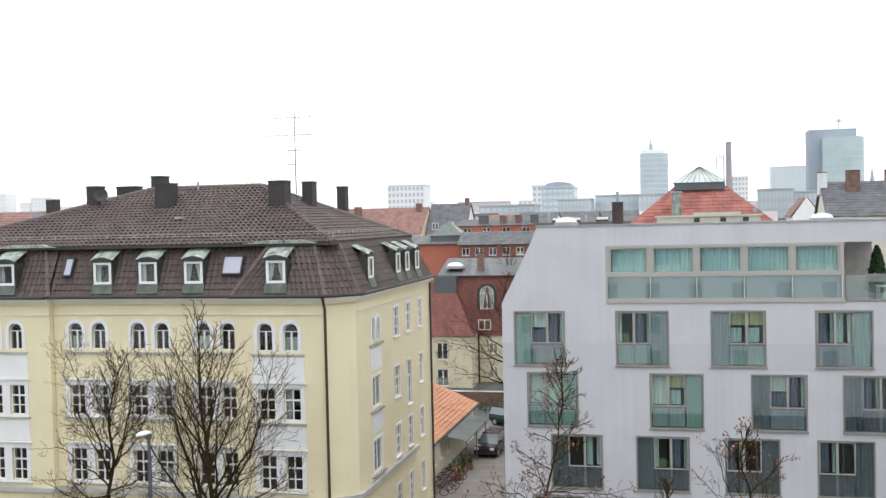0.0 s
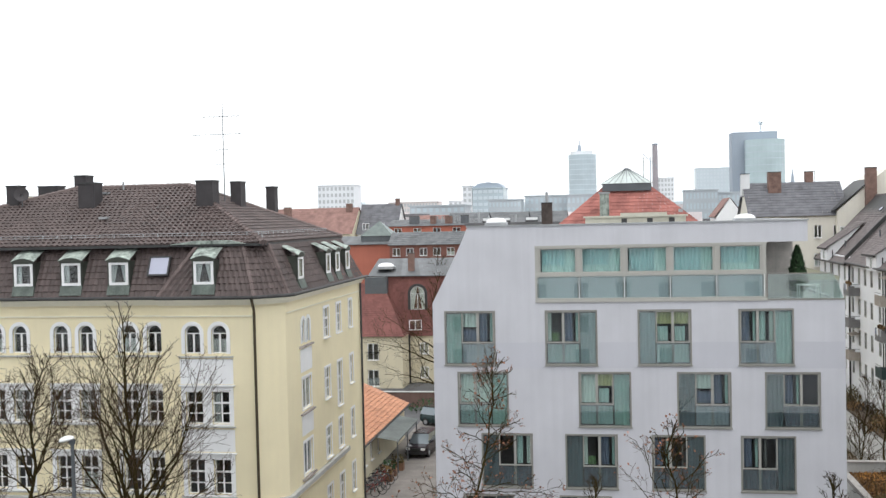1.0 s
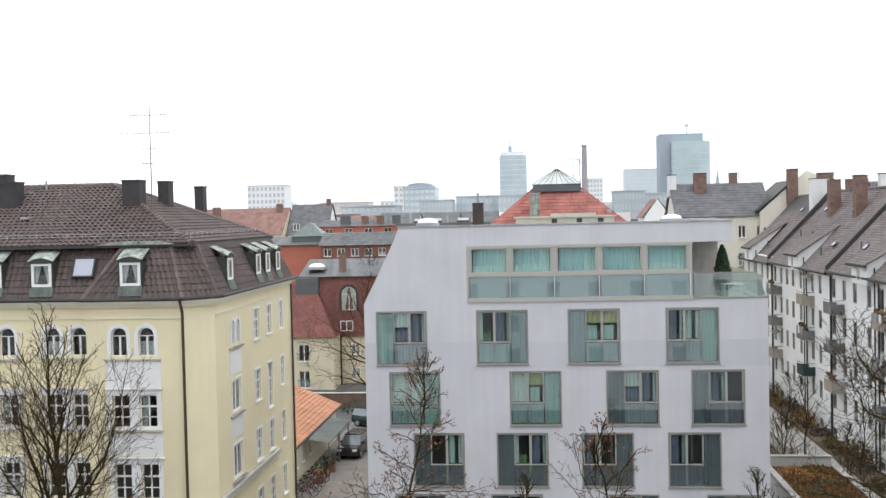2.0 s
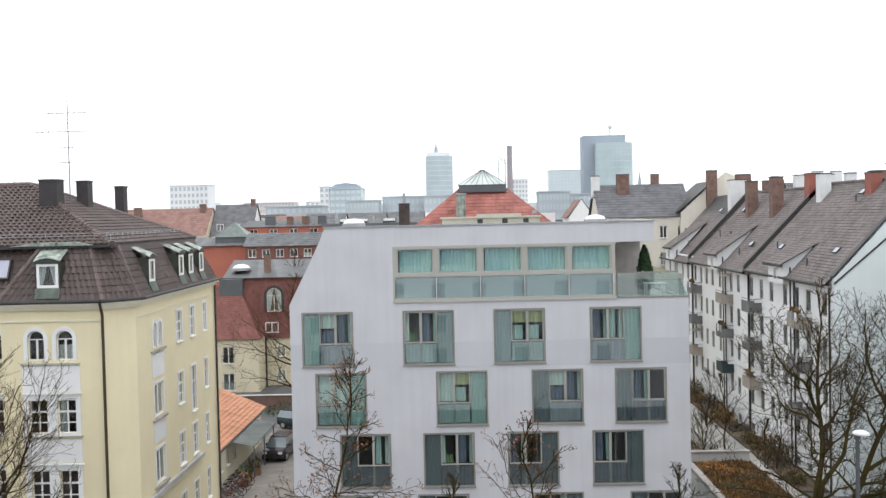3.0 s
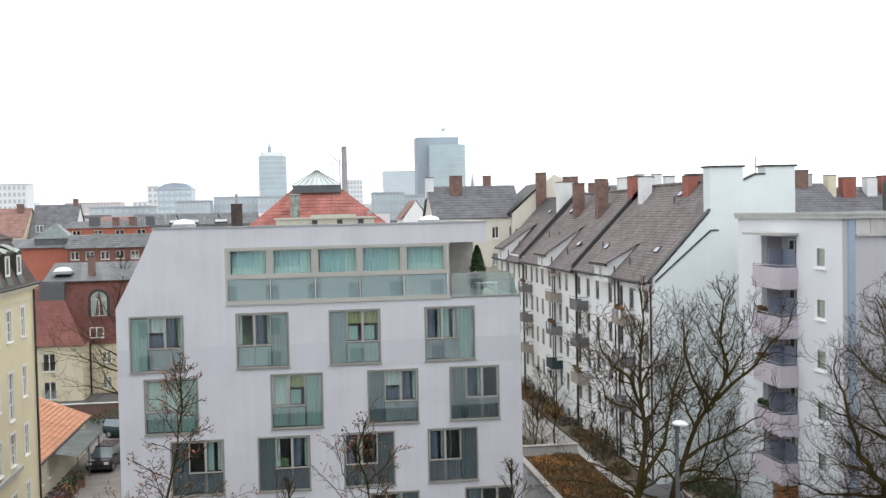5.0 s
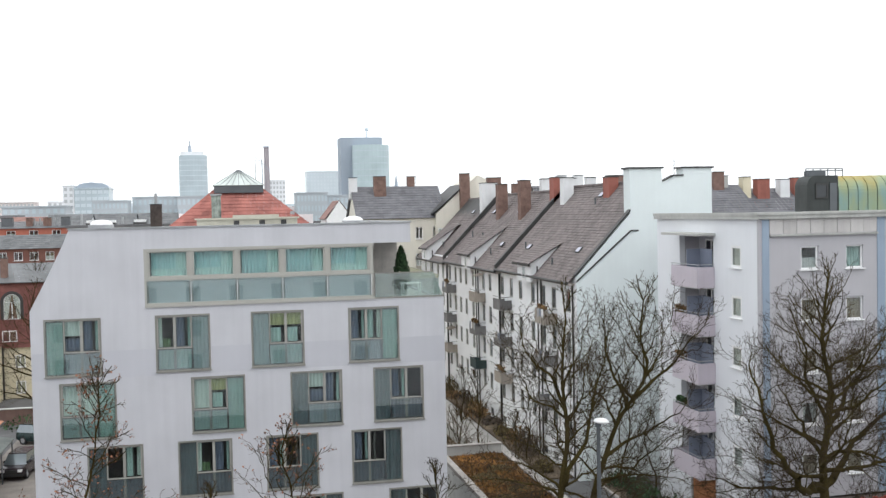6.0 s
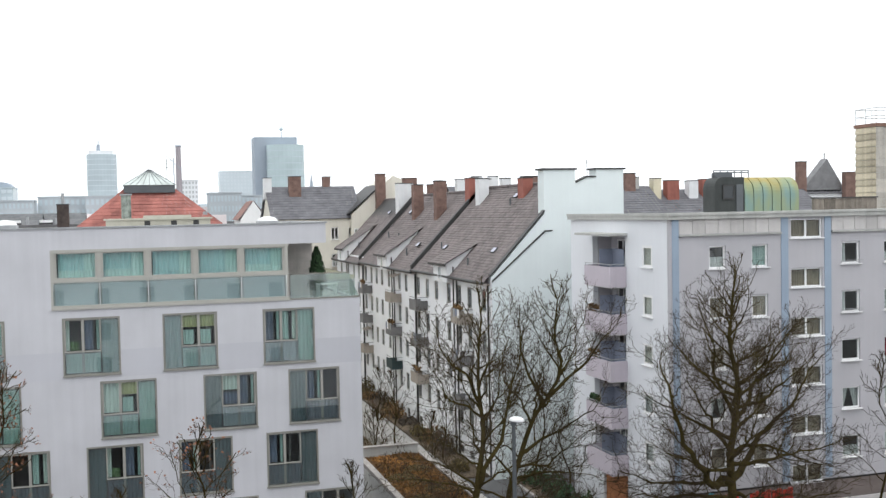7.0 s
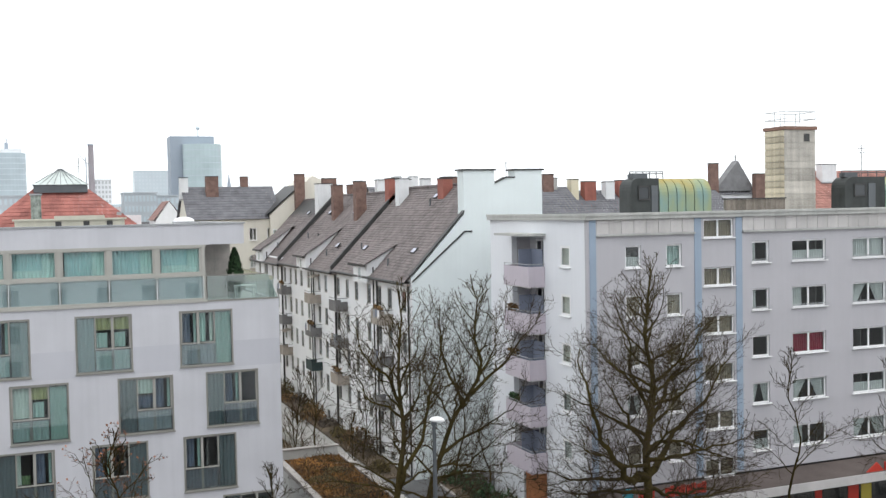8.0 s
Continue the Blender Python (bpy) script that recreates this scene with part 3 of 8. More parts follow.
M_CURT = {"a": mat("aqua_net_curtain", (0.5, 0.64, 0.635), 0.9, var=0.12, scale=1.2, bump=0.0), "y": mat("yellowish_blind", (0.5, 0.5, 0.27), 0.9, var=0.1, scale=1.2, bump=0.0), "b": mat("blue_grey_drape", (0.15, 0.18, 0.25), 0.9, var=0.2, scale=2.0, bump=0.0),
          "l": mat("window_plants", (0.12, 0.2, 0.09), 0.9, var=0.5, scale=9, bump=0.0), "t": mat("sea_green_curtain", (0.46, 0.62, 0.57), 0.9, var=0.12, scale=1.2, bump=0.0), "g": mat("grey_curtain", (0.4, 0.46, 0.48), 0.9, var=0.12, scale=1.2, bump=0.0),
          "s": mat("slate_reflection_cloth", (0.17, 0.2, 0.23), 0.9, var=0.12, scale=1.2, bump=0.0), "w": mat("pale_curtain", (0.66, 0.74, 0.68), 0.9, var=0.08, scale=1.2, bump=0.0)}
M_BLIND2 = mat("dark_blind", (0.23, 0.255, 0.285), 0.9, var=0.1, scale=2, bump=0.0)
M_BLIND = mat("grey_blind", (0.55, 0.62, 0.61), 0.9, var=0.06, scale=2, bump=0.0)
grey_house()


# ---- yellow corner house ----
def arch_surround(a, h, wide=0.2, low=0.0):
    """A white band round an arched opening, base at the sill's middle."""
    bm, n, k = bmesh.new(), 16, h - a
    box(bm, -a - wide, -a + 0.02, -0.05, 0.03, low, k), box(bm, a - 0.02, a + wide, -0.05, 0.03, low, k)
    for i in range(n):
        t0, t1 = math.pi * i / n, math.pi * (i + 1) / n
        r0, r1 = a - 0.02, a + wide
        prism(bm, [(r0 * math.cos(t0), k + r0 * math.sin(t0)), (r1 * math.cos(t0), k + r1 * math.sin(t0)),
                   (r1 * math.cos(t1), k + r1 * math.sin(t1)), (r0 * math.cos(t1), k + r0 * math.sin(t1))], -0.05, 0.03)
    return bm


def yellow_bay(h, m, pairs, u0, u1, panels, rng, half=0.43, gap=1.41):
    """One stretch of front: pairs of arched windows above pairs of cross windows, in a white field each."""
    holes = []
    for c in pairs:
        for s in (-gap / 2, gap / 2):
            holes.append((c + s - half, c + s + half, 12.42, 13.9))
            for v, t in ((8.82, 10.48), (5.2, 7.0), (1.4, 3.6)):
                holes.append((c + s - 0.46, c + s + 0.46, v, t))
    bm = bmesh.new()
    holed_wall(bm, u0, u1, 0, 15.0, holes, 0.4)
    part("wall", bm, M_YELLOW, h, "yellow rendered wall with white window fields", m)
    for c in pairs:
        for s in (-gap / 2, gap / 2):
            window(h, m, c + s, 12.42, 2 * half, 1.48, "arch", 0.14, rng.choice(("", "", "half")), sill=False)
            part("surround", arch_surround(half, 1.48, 0.17), M_WHITE, h, m=m @ Matrix.Translation((c + s, 0, 12.42)))
            for v, t in ((8.82, 10.48), (5.2, 7.0), (1.4, 3.6)):
                window(h, m, c + s, v, 0.92, t - v, "cross", 0.14, rng.choice(("", "", "", "left", "half")), sill=False)
        part("sill_course", boxes((c - 1.45, c + 1.45, -0.11, 0.03, 12.22, 12.3)), M_STONE, h, "grey stone sill course", m)
        for v, t in ((8.82, 10.48), (5.2, 7.0)):
            bm = bmesh.new()
            holed_wall(bm, c - 1.4, c + 1.4, v - 0.1, t + 0.28, [(c + s - 0.46, c + s + 0.46, v, t) for s in (-gap / 2, gap / 2)], 0.03)
            part("surround", bm, M_WHITE, h, "white field round two windows", m @ Matrix.Translation((0, -0.032, 0)))
            part("sill_course", boxes((c - 1.48, c + 1.48, -0.11, 0.03, v - 0.18, v - 0.1)), M_STONE, h, m=m)
            part("lintel", boxes((c - 1.5, c + 1.5, -0.12, 0.03, t + 0.28, t + 0.35)), M_WHITE, h, m=m)
        if panels:
            for z0, z1 in ((10.86, 12.15), (7.4, 8.55)):
                part("panel", boxes((c - 1.42, c + 1.42, -0.03, 0.03, z0, z1)), M_WHITE, h, "plain white panel between windows", m)


M_CORNICE = mat("pale_cream_cornice", (0.78, 0.74, 0.6), 0.9, var=0.05, scale=0.5, bump=0.05, streak=0.3)


def yellow_house():
    rng = random.Random(5)
    h = thing("yellow_house", (-28, 55, 0), "yellow rendered corner house with a brown mansard roof", "house")
    main, bay = FRONT(49.35), FRONT(49.0)
    yellow_bay(h, main, (-31.5, -27.75, -23.95), -33.55, -22.72, False, rng)
    yellow_bay(h, bay, (-20.3,), -22.7, -17.72, True, rng)
    yellow_bay(h, bay, (-36.4, -40.2), -42.5, -33.57, True, rng)
    part("wall", boxes((-22.72, -22.7, 0.36, 1.0, 0, 15)), M_YELLOW, h, m=bay)
    # cut-off corner and side
    bm = bmesh.new()
    slab(bm, [(-17.72, 49.0), (-16.5, 50.35), (-16.9, 50.5), (-17.9, 49.4)], 0, 15.0)
    part("corner_wall", bm, M_YELLOW, h)
    side = FACE_RIGHT(-16.5)
    holes = [(53.0, 53.62, 12.42, 13.75), (53.9, 54.52, 12.42, 13.75), (52.95, 54.55, 8.8, 10.5), (52.95, 54.55, 5.2, 7.0)]
    slots = [(57.4, 58.5), (60.2, 61.2), (63.2, 64.0)]
    for i, (a, b) in enumerate(slots):
        for v, t in ((12.2, 13.95), (8.6, 10.4), (5.1, 6.9), (1.6, 3.4)):
            d = -0.9 if i == 1 and v == 8.6 else 0
            holes.append((a, b, v + d, t))
    bm = bmesh.new()
    holed_wall(bm, 50.35, 66.2, 0, 15.0, holes, 0.4)
    part("side_wall", bm, M_YELLOW, h, m=side)
    for u0, u1, v, t in holes:
        k = "arch" if v == 12.42 else ("double" if u1 - u0 > 1.4 else "cross")
        # Mostly full curtains, added to give these panes their pale reflected tone.
        sky_glass(window(h, side, (u0 + u1) / 2, v, u1 - u0, t - v, k, 0.06, rng.choice(("full", "full", "half")), sill=k == "cross"))
        if k == "arch":
            part("surround", arch_surround(0.31, 1.33, 0.16), M_WHITE, h, m=side @ Matrix.Translation(((u0 + u1) / 2, 0, v)))
        else:
            bm = bmesh.new()
            holed_wall(bm, u0 - 0.14, u1 + 0.14, v - 0.05, t + 0.14, [(u0, u1, v, t)], 0.03)
            part("surround", bm, M_WHITE, h, m=side @ Matrix.Translation((0, -0.032, 0)))
    for z0, z1 in ((10.86, 12.1), (7.4, 8.5)):
        part("panel", boxes((52.7, 54.8, -0.03, 0.03, z0, z1)), M_WHITE, h, m=side)
    for z in (12.2, 8.55, 5.0):
        part("sill_course", boxes((52.55, 54.95, -0.14, 0.03, z, z + 0.1)), M_SILLG, h, m=side)
    part("back_wall", boxes((-42.5, -16.9, 65.8, 66.2, 0, 15)), M_YELLOW, h)
    # ground floor string course and eaves cornice
    for a, y in ((-42.5, 49.0), ):
        part("string_course", boxes((-42.5, -33.5, 48.78, 49.0, 4.6, 4.85), (-33.5, -22.75, 49.13, 49.35, 4.6, 4.85), (-22.75, -17.7, 48.78, 49.0, 4.6, 4.85)), M_STONE, h)
    bm = bmesh.new()
    slab(bm, [(-17.72, 48.78), (-16.28, 50.28), (-16.28, 62), (-16.5, 62), (-16.5, 50.35), (-17.72, 49.0)], 4.6, 4.85)
    part("string_course", bm, M_STONE, h)
    part("string_course", boxes((-33.5, -22.75, 49.29, 49.34, 14.3, 14.37), (-22.7, -17.75, 48.94, 48.99, 14.3, 14.37), (-42.5, -33.6, 48.94, 48.99, 14.3, 14.37), (-16.49, -16.44, 50.5, 66, 14.3, 14.37)), M_CORNICE, h)
    bm = bmesh.new()
    for z0, z1, o in ((14.9, 15.06, 0.18), (15.06, 15.24, 0.36)):
        slab(bm, [(-42.5, 49 - o), (-33.5, 49 - o), (-33.5, 49.35 - o), (-22.75, 49.35 - o), (-22.75, 49 - o), (-17.62, 49 - o), (-16.5 + o, 50.3 - o * 0.4), (-16.5 + o, 66.2), (-17, 66.2), (-17, 51), (-18, 49.8), (-42.5, 49.8)], z0, z1)
    part("cornice", bm, M_CORNICE, h, "pale cream eaves cornice")
    o = 0.5
    eave = [(-42.5, 49 - o), (-33.5, 49 - o), (-33.5, 49.35 - o), (-22.75, 49.35 - o), (-22.75, 49 - o), (-17.6, 49 - o), (-16.5 + o, 50.2), (-16.5 + o, 66.4)]
    bm = bmesh.new()
    for p, q in zip(eave, eave[1:]):
        tube(bm, (*p, 15.3), (*q, 15.3), 0.09, sides=8)
    part("gutter", bm, M_DARK, h, "dark green-black gutter")
    bm = bmesh.new()
    tube(bm, (-17.66, 48.55, 15.25), (-17.66, 48.9, 14.6), 0.075)
    tube(bm, (-17.66, 48.9, 14.6), (-17.66, 48.9, 0), 0.075)
    part("downpipe", bm, M_PIPE, h, "brown rainwater pipe at the corner")
    part("downpipe", (lambda b: (tube(b, (-16.38, 66.0, 15.2), (-16.38, 66.0, 0), 0.07), b)[1])(bmesh.new()), M_DARK, h)
    # mansard: steep lower slopes
    zb, zt = 15.32, 17.9
    bm = bmesh.new()
    tiled_slope(bm, (-42.5, 48.9, zb), (-33.6, 48.9, zb), (-42.5, 50.25, zt), (-33.6, 50.25, zt), hump=0.045, lift=0.06)
    tiled_slope(bm, (-22.68, 49.1, zb), (-20.4, 49.1, zb), (-22.68, 50.35, zt), (-20.4, 50.35, zt), hump=0.045, lift=0.06)
    tiled_slope(bm, (-22.7, 48.75, zb), (-17.6, 48.75, zb), (-21.0, 50.0, zt), (-18.6, 50.0, zt), hump=0.045, lift=0.06)
    tiled_slope(bm, (-17.6, 48.75, zb), (-16.25, 50.2, zb), (-18.55, 50.0, zt), (-17.4, 50.6, zt), hump=0.045, lift=0.06)
    tiled_slope(bm, (-16.25, 50.2, zb), (-16.25, 66.2, zb), (-17.4, 50.6, zt), (-17.4, 65.0, zt), hump=0.045, lift=0.06)
    part("mansard", bm, M_TILE, h, "steep dark brown tiled lower roof")
    bm = bmesh.new()
    slab(bm, [(-42.5, 49.5), (-17.9, 49.4), (-16.6, 50.6), (-16.6, 65.8), (-42.5, 65.8)], 15.24, 15.31)
    part("attic_floor", bm, M_DARK, h)
    bm = bmesh.new()
    v = [(-42.5, 50.45), (-18.7, 50.45), (-17.65, 50.9), (-17.65, 65.0), (-42.5, 65.0)]
    a = [bm.verts.new((x, y - 0.9 * (i < 2), zb)) for i, (x, y) in enumerate(v)]
    b = [bm.verts.new((x, y, zt)) for x, y in v]
    for i in range(5):
        bm.faces.new((a[i], a[(i + 1) % 5], b[(i + 1) % 5], b[i]))
    part("underlay", bm, M_DARK, h)
    for p, q in (((-17.6, 48.75, zb), (-18.55, 50.0, zt)), ((-16.25, 50.2, zb), (-17.4, 50.6, zt)), ((-22.7, 48.75, zb), (-21.0, 50.0, zt)), ((-33.5, 48.85, zb), (-34.4, 50.2, zt))):
        bm = bmesh.new()
        ridge_tiles(bm, p, q, 0.13)
        part("hip_tiles", bm, M_RIDGE, h)
    # upper hipped roof
    zc, zr = 18.0, 21.3
    c0, c1, c2, c3 = (-42.5, 49.85, zc), (-17.4, 49.85, zc), (-17.4, 65.2, zc), (-42.5, 65.2, zc)
    r0, r1 = (-31.5, 57.0, zr), (-24.3, 57.0, zr)
    bm = bmesh.new()
    tiled_slope(bm, c0, c1, r0, r1, 0.38, 0.31, 0.07, hump=0.05)
    tiled_slope(bm, c1, c2, r1, r1, 0.38, 0.31, 0.07, hump=0.05)
    tiled_slope(bm, c2, c3, r1, r0, 0.6, 0.6)
    part("roof", bm, M_TILE, h, "dark brown lapped tile hipped roof")
    bm = bmesh.new()
    low = [bm.verts.new((x, y, z - 0.06)) for x, y, z in (c0, c1, c2, c3)]
    ra, rb = bm.verts.new((r0[0], r0[1], zr - 0.08)), bm.verts.new((r1[0], r1[1], zr - 0.08))
    for f in ((low[0], low[1], rb, ra), (low[1], low[2], rb), (low[2], low[3], ra, rb), (low[3], low[0], ra), low[::-1]):
        bm.faces.new(f)
    part("roof_boarding", bm, M_DARK, h)
    for p, q in ((c1, r1), (r0, r1), (c2, r1), (c0, r0)):
        bm = bmesh.new()
        ridge_tiles(bm, p, q, 0.17)
        part("ridge_tiles", bm, M_RIDGE, h)
    bm = bmesh.new()
    box(bm, -42.5, -17.45, 49.8, 49.9, 17.86, 17.99), box(bm, -17.45, -17.35, 49.9, 65.2, 17.86, 17.99)
    part("eaves_board", bm, M_DARK, h)
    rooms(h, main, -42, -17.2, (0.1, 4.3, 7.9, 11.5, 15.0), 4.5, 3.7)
    # roof windows with curved copper hoods
    for x in (-36.1, -30.4, -27.7, -25.05, -20.27):
        y = 48.75 if x in (-36.1, -20.27) else 49.1
        dormer(h, FRONT(y + 0.14), x, "pair" if x in (-25.05, -20.27) else "left")
    dside = FACE_RIGHT(-16.4)
    for u in (52.9, 58.4, 60.5, 62.9):
        dormer(h, dside, u, "full", 0.95)
    # skylights
    for x, w in ((-23.0, 1.15), (-32.7, 0.55)):
        bm = bmesh.new()
        box(bm, -w / 2, w / 2, -0.1, 0.05, 0, 0.08), box(bm, -w / 2, w / 2, -0.1, 0.05, 1.02, 1.1), box(bm, -w / 2, -w / 2 + 0.08, -0.1, 0.05, 0.08, 1.02), box(bm, w / 2 - 0.08, w / 2, -0.1, 0.05, 0.08, 1.02)
        at = Matrix.Translation((x, 49.46, 16.38)) @ Matrix.Rotation(radians(-26), 4, "X")
        sk = part("skylight", bm, M_DARK, h, "roof light with a dark metal frame", at)
        part("pane", boxes((-w / 2 + 0.07, w / 2 - 0.07, -0.07, -0.06, 0.07, 1.03)), M_SKYPANE, sk, m=at)
    return h


M_SKYPANE = mat("roof_light_pane", (0.4, 0.41, 0.5), 0.35, var=0.06, bump=0.0, spec=0.5)


M_PIPE = mat("brown_pipe", (0.075, 0.058, 0.035), 0.6, metal=0.3, var=0.15, bump=0.02)


def dormer(h, m, u, curtain, w=1.06):
    """A roof window with green copper hood, dark cheeks and a broad white frame."""
    a = w / 2 + 0.08
    bm = bmesh.new()
    box(bm, u - a, u - a + 0.07, 0, 1.5, 15.85, 17.2), box(bm, u + a - 0.07, u + a, 0, 1.5, 15.85, 17.2)
    box(bm, u - a + 0.07, u + a - 0.07, 0.02, 0.3, 15.85, 15.96)
    d = part("dormer", bm, M_COPPER_DARK, h, "dormer with dark copper cheeks", m)
    n = 8
    prof = [(u - a - 0.06 + (2 * a + 0.12) * i / n, 17.26 + 0.17 * math.sin(math.pi * i / n)) for i in range(n + 1)]
    bm = bmesh.new()
    prism(bm, [(u - a, 17.14), (u + a, 17.14)] + [(x, z) for x, z in prof[::-1]], -0.06, 0.1)
    part("gable", bm, M_COPPER_DARK, d, m=m)
    bm = bmesh.new()
    for i in range(n):      # the sheet rises from the front on to the steep roof
        (x0, z0), (x1, z1) = prof[i], prof[i + 1]
        q = [bm.verts.new(c) for c in ((x0, -0.08, z0 + 0.015), (x1, -0.08, z1 + 0.015), (x1, 1.14, 17.88), (x0, 1.14, 17.88))]
        r = [bm.verts.new(c) for c in ((x0, -0.08, z0 - 0.02), (x1, -0.08, z1 - 0.02))]
        bm.faces.new(q), bm.faces.new((r[0], r[1], q[1], q[0]))
    part("hood", bm, M_COPPER, d, "green copper hood", m, True)
    bm = bmesh.new()
    q = [bm.verts.new(c) for c in ((u - a, -0.2, 15.46), (u + a, -0.2, 15.46), (u + a, -0.02, 15.95), (u - a, -0.02, 15.95))]
    r = [bm.verts.new(c) for c in ((u - a, 0.02, 15.4), (u + a, 0.02, 15.4), (u + a, 0.1, 15.9), (u - a, 0.1, 15.9))]
    bm.faces.new(q), bm.faces.new(r[::-1])
    for k in range(4):
        bm.faces.new((r[k], r[(k + 1) % 4], q[(k + 1) % 4], q[k]))
    part("apron", bm, M_APRON, d, "", m)
    window(h, m, u, 15.96, w, 1.2, "broad", -0.02, curtain, sill=False)


M_COPPER_DARK = mat("dark_copper", (0.05, 0.055, 0.045), 0.6, metal=0.2, var=0.3, scale=1.5, bump=0.05)
yellow_house()


# ---- right-hand block with shops ----
M_BROWNCURT = mat("brown_blind", (0.42, 0.345, 0.26), 0.9, var=0.2, scale=1.5, bump=0.0)


def right_block():
    rng = random.Random(11)
    h = thing("apartment_block", (42, 49, 0), "lilac grey six-storey apartment block with blue stripes and shops", "house")
    m = FRONT(49)
    rows = [15.55 - 2.8 * i for i in range(5)]
    cols = [(30.3, 31.35, "single"), (33.0, 34.05, "single"), (38.95, 40.2, "single"), (41.9, 44.45, "double"), (46.55, 49.2, "double"), (51.3, 53.9, "double"), (56.0, 58.6, "double")]
    stair = [(35.55, 37.65, 17.1 - 2.8 * i, 18.2 - 2.8 * i) for i in range(6)]
    holes = [(a, b, v, v + 1.27) for a, b, _ in cols for v in rows] + [s for s in stair]
    bm = bmesh.new()
    holed_wall(bm, 27.93, 62, 3.2, 18.3, holes, 0.35)
    part("wall", bm, M_LILAC, h, "lilac grey render", m)
    for a, b, k in cols:
        for v in rows:
            c = rng.choice(("", "full", "half", "half", "pair", "left", "half"))
            cm = M_REDCURT if (a == 41.9 and v == rows[2]) else M_BROWNCURT if a < 34 and v != rows[0] and rng.random() < 0.8 else M_CURT["t"] if a == 33.0 and v == rows[0] else None
            w = window(h, m, (a + b) / 2, v, b - a, 1.27, k, 0.1, "full" if cm else c, curtain_mat=cm)
            if v > 12 and a > 35:
                bm = bmesh.new()
                for z in (0.12, 0.2):
                    tube(bm, (-(b - a) / 2 - 0.12, -0.16, z), ((b - a) / 2 + 0.12, -0.16, z), 0.018, sides=5)
                part("bar", bm, M_ZINC, w, m=m @ Matrix.Translation(((a + b) / 2, 0, v)))
    for a, b, v, t in stair:
        window(h, m, (a + b) / 2, v, b - a, t - v, "double", 0.1, "full", curtain_mat=M_BROWNCURT)
    for a, b in ((28.02, 28.42), (34.9, 35.36), (37.78, 38.22)):
        part("stripe", boxes((a, b, -0.05, 0.02, 3.3, 18.28)), M_BLUE, h, "blue painted vertical stripe", m)
    # panelled frieze under the coping
    for a, b in ((28.45, 34.88), (38.25, 62)):
        n = round((b - a) / 0.78)
        for i in range(n):
            u = a + (b - a) * i / n
            part("panel", boxes((u + 0.015, u + (b - a) / n - 0.015, -0.04, 0.0, 17.5, 18.28)), M_PANEL, h, m=m)
        part("ledge", boxes((a, b, -0.16, 0.01, 17.38, 17.47)), M_STONE, h, m=m)
    bm = bmesh.new()
    box(bm, 27.7, 62, -0.18, 0.4, 18.3, 18.52), box(bm, 27.65, 62, -0.24, 0.5, 18.52, 18.66)
    box(bm, 27.7, 28.3, 0.4, 13, 18.3, 18.52), box(bm, 27.65, 28.3, 0.5, 13, 18.52, 18.66)
    part("coping", bm, M_STONE, h, "weathered concrete coping", m)
    part("roof", boxes((28.3, 62, 0.5, 13, 18.2, 18.4)), M_STONE, h, m=m)
    # side with balconies
    side = FACE_LEFT(27.93)
    sh = [(-52.2, -51.05, 15.6 - 2.8 * i, 16.83 - 2.8 * i) for i in range(5)]
    lg = [(-58.7, -54.3, 15.0 - 2.8 * i, (17.25 if i == 0 else 16.98) - 2.8 * i) for i in range(5)]
    bm = bmesh.new()
    holed_wall(bm, -62.0, -49.36, 0, 18.3, sh + lg + [(-57.5, -54.3, 0.2, 3.0)], 0.35)
    part("side_wall", bm, M_RWHITE, h, "white rendered side wall", side)
    for a, b, v, t in sh:
        window(h, side, (a + b) / 2, v, b - a, t - v, "broad", 0.015, "full")
    part("door", boxes((-57.4, -54.4, 0.1, 0.16, 0.2, 2.95)), mat("orange_wood", (0.4, 0.16, 0.07), 0.7, var=0.2), h, "orange-brown wooden door leaves", side)
    for i in range(5):
        z = 15.55 - 2.8 * i
        bm = bmesh.new()
        holed_wall(bm, -58.9, -54.1, z - 0.6, z + 1.85, [(-55.6, -54.9, z - 0.4, z + 1.5), (-57.9, -56.4, z - 0.4, z + 1.5)], 0.1)
        part("loggia_wall", bm, M_LILAC, h, m=side @ Matrix.Translation((0, 1.3, 0)))
        window(h, side @ Matrix.Translation((0, 1.3, 0)), -55.25, z - 0.4, 0.7, 1.9, "single", 0.03, "full", sill=False)
        window(h, side @ Matrix.Translation((0, 1.3, 0)), -57.15, z - 0.4, 1.5, 1.9, "double", 0.03, "half", sill=False)
        part("loggia_wall", boxes((-58.8, -58.7, 0.36, 1.3, z - 0.6, z + 1.8), (-54.3, -54.2, 0.36, 1.3, z - 0.6, z + 1.8), (-58.8, -54.2, 0.36, 1.4, z + 1.7, z + 1.8)), M_LILAC, h, m=side)
        b = part("balcony", boxes((-57.5, -54.26, -1.0, 1.28, z - 1.3, z - 1.15)), M_STONE, h, "balcony with mauve parapet panels", side)
        part("parapet", boxes((-57.6, -54.15, -1.1, -1.02, z - 1.24, z - 0.02), (-54.23, -54.15, -1.02, -0.01, z - 1.24, z - 0.02), (-57.6, -57.52, -1.02, -0.01, z - 1.24, z - 0.02)), M_BALC, b, m=side)
        bm = bmesh.new()
        for p, q in (((-57.6, -1.06), (-54.19, -1.06)), ((-54.19, -1.06), (-54.19, 0))):
            tube(bm, (*p, z + 0.12), (*q, z + 0.12), 0.025, sides=6)
        for u in (-57.55, -55.9, -54.2):
            tube(bm, (u, -1.06, z - 0.05), (u, -1.06, z + 0.12), 0.02, sides=5)
        part("rail", bm, M_ZINC, b, m=side)
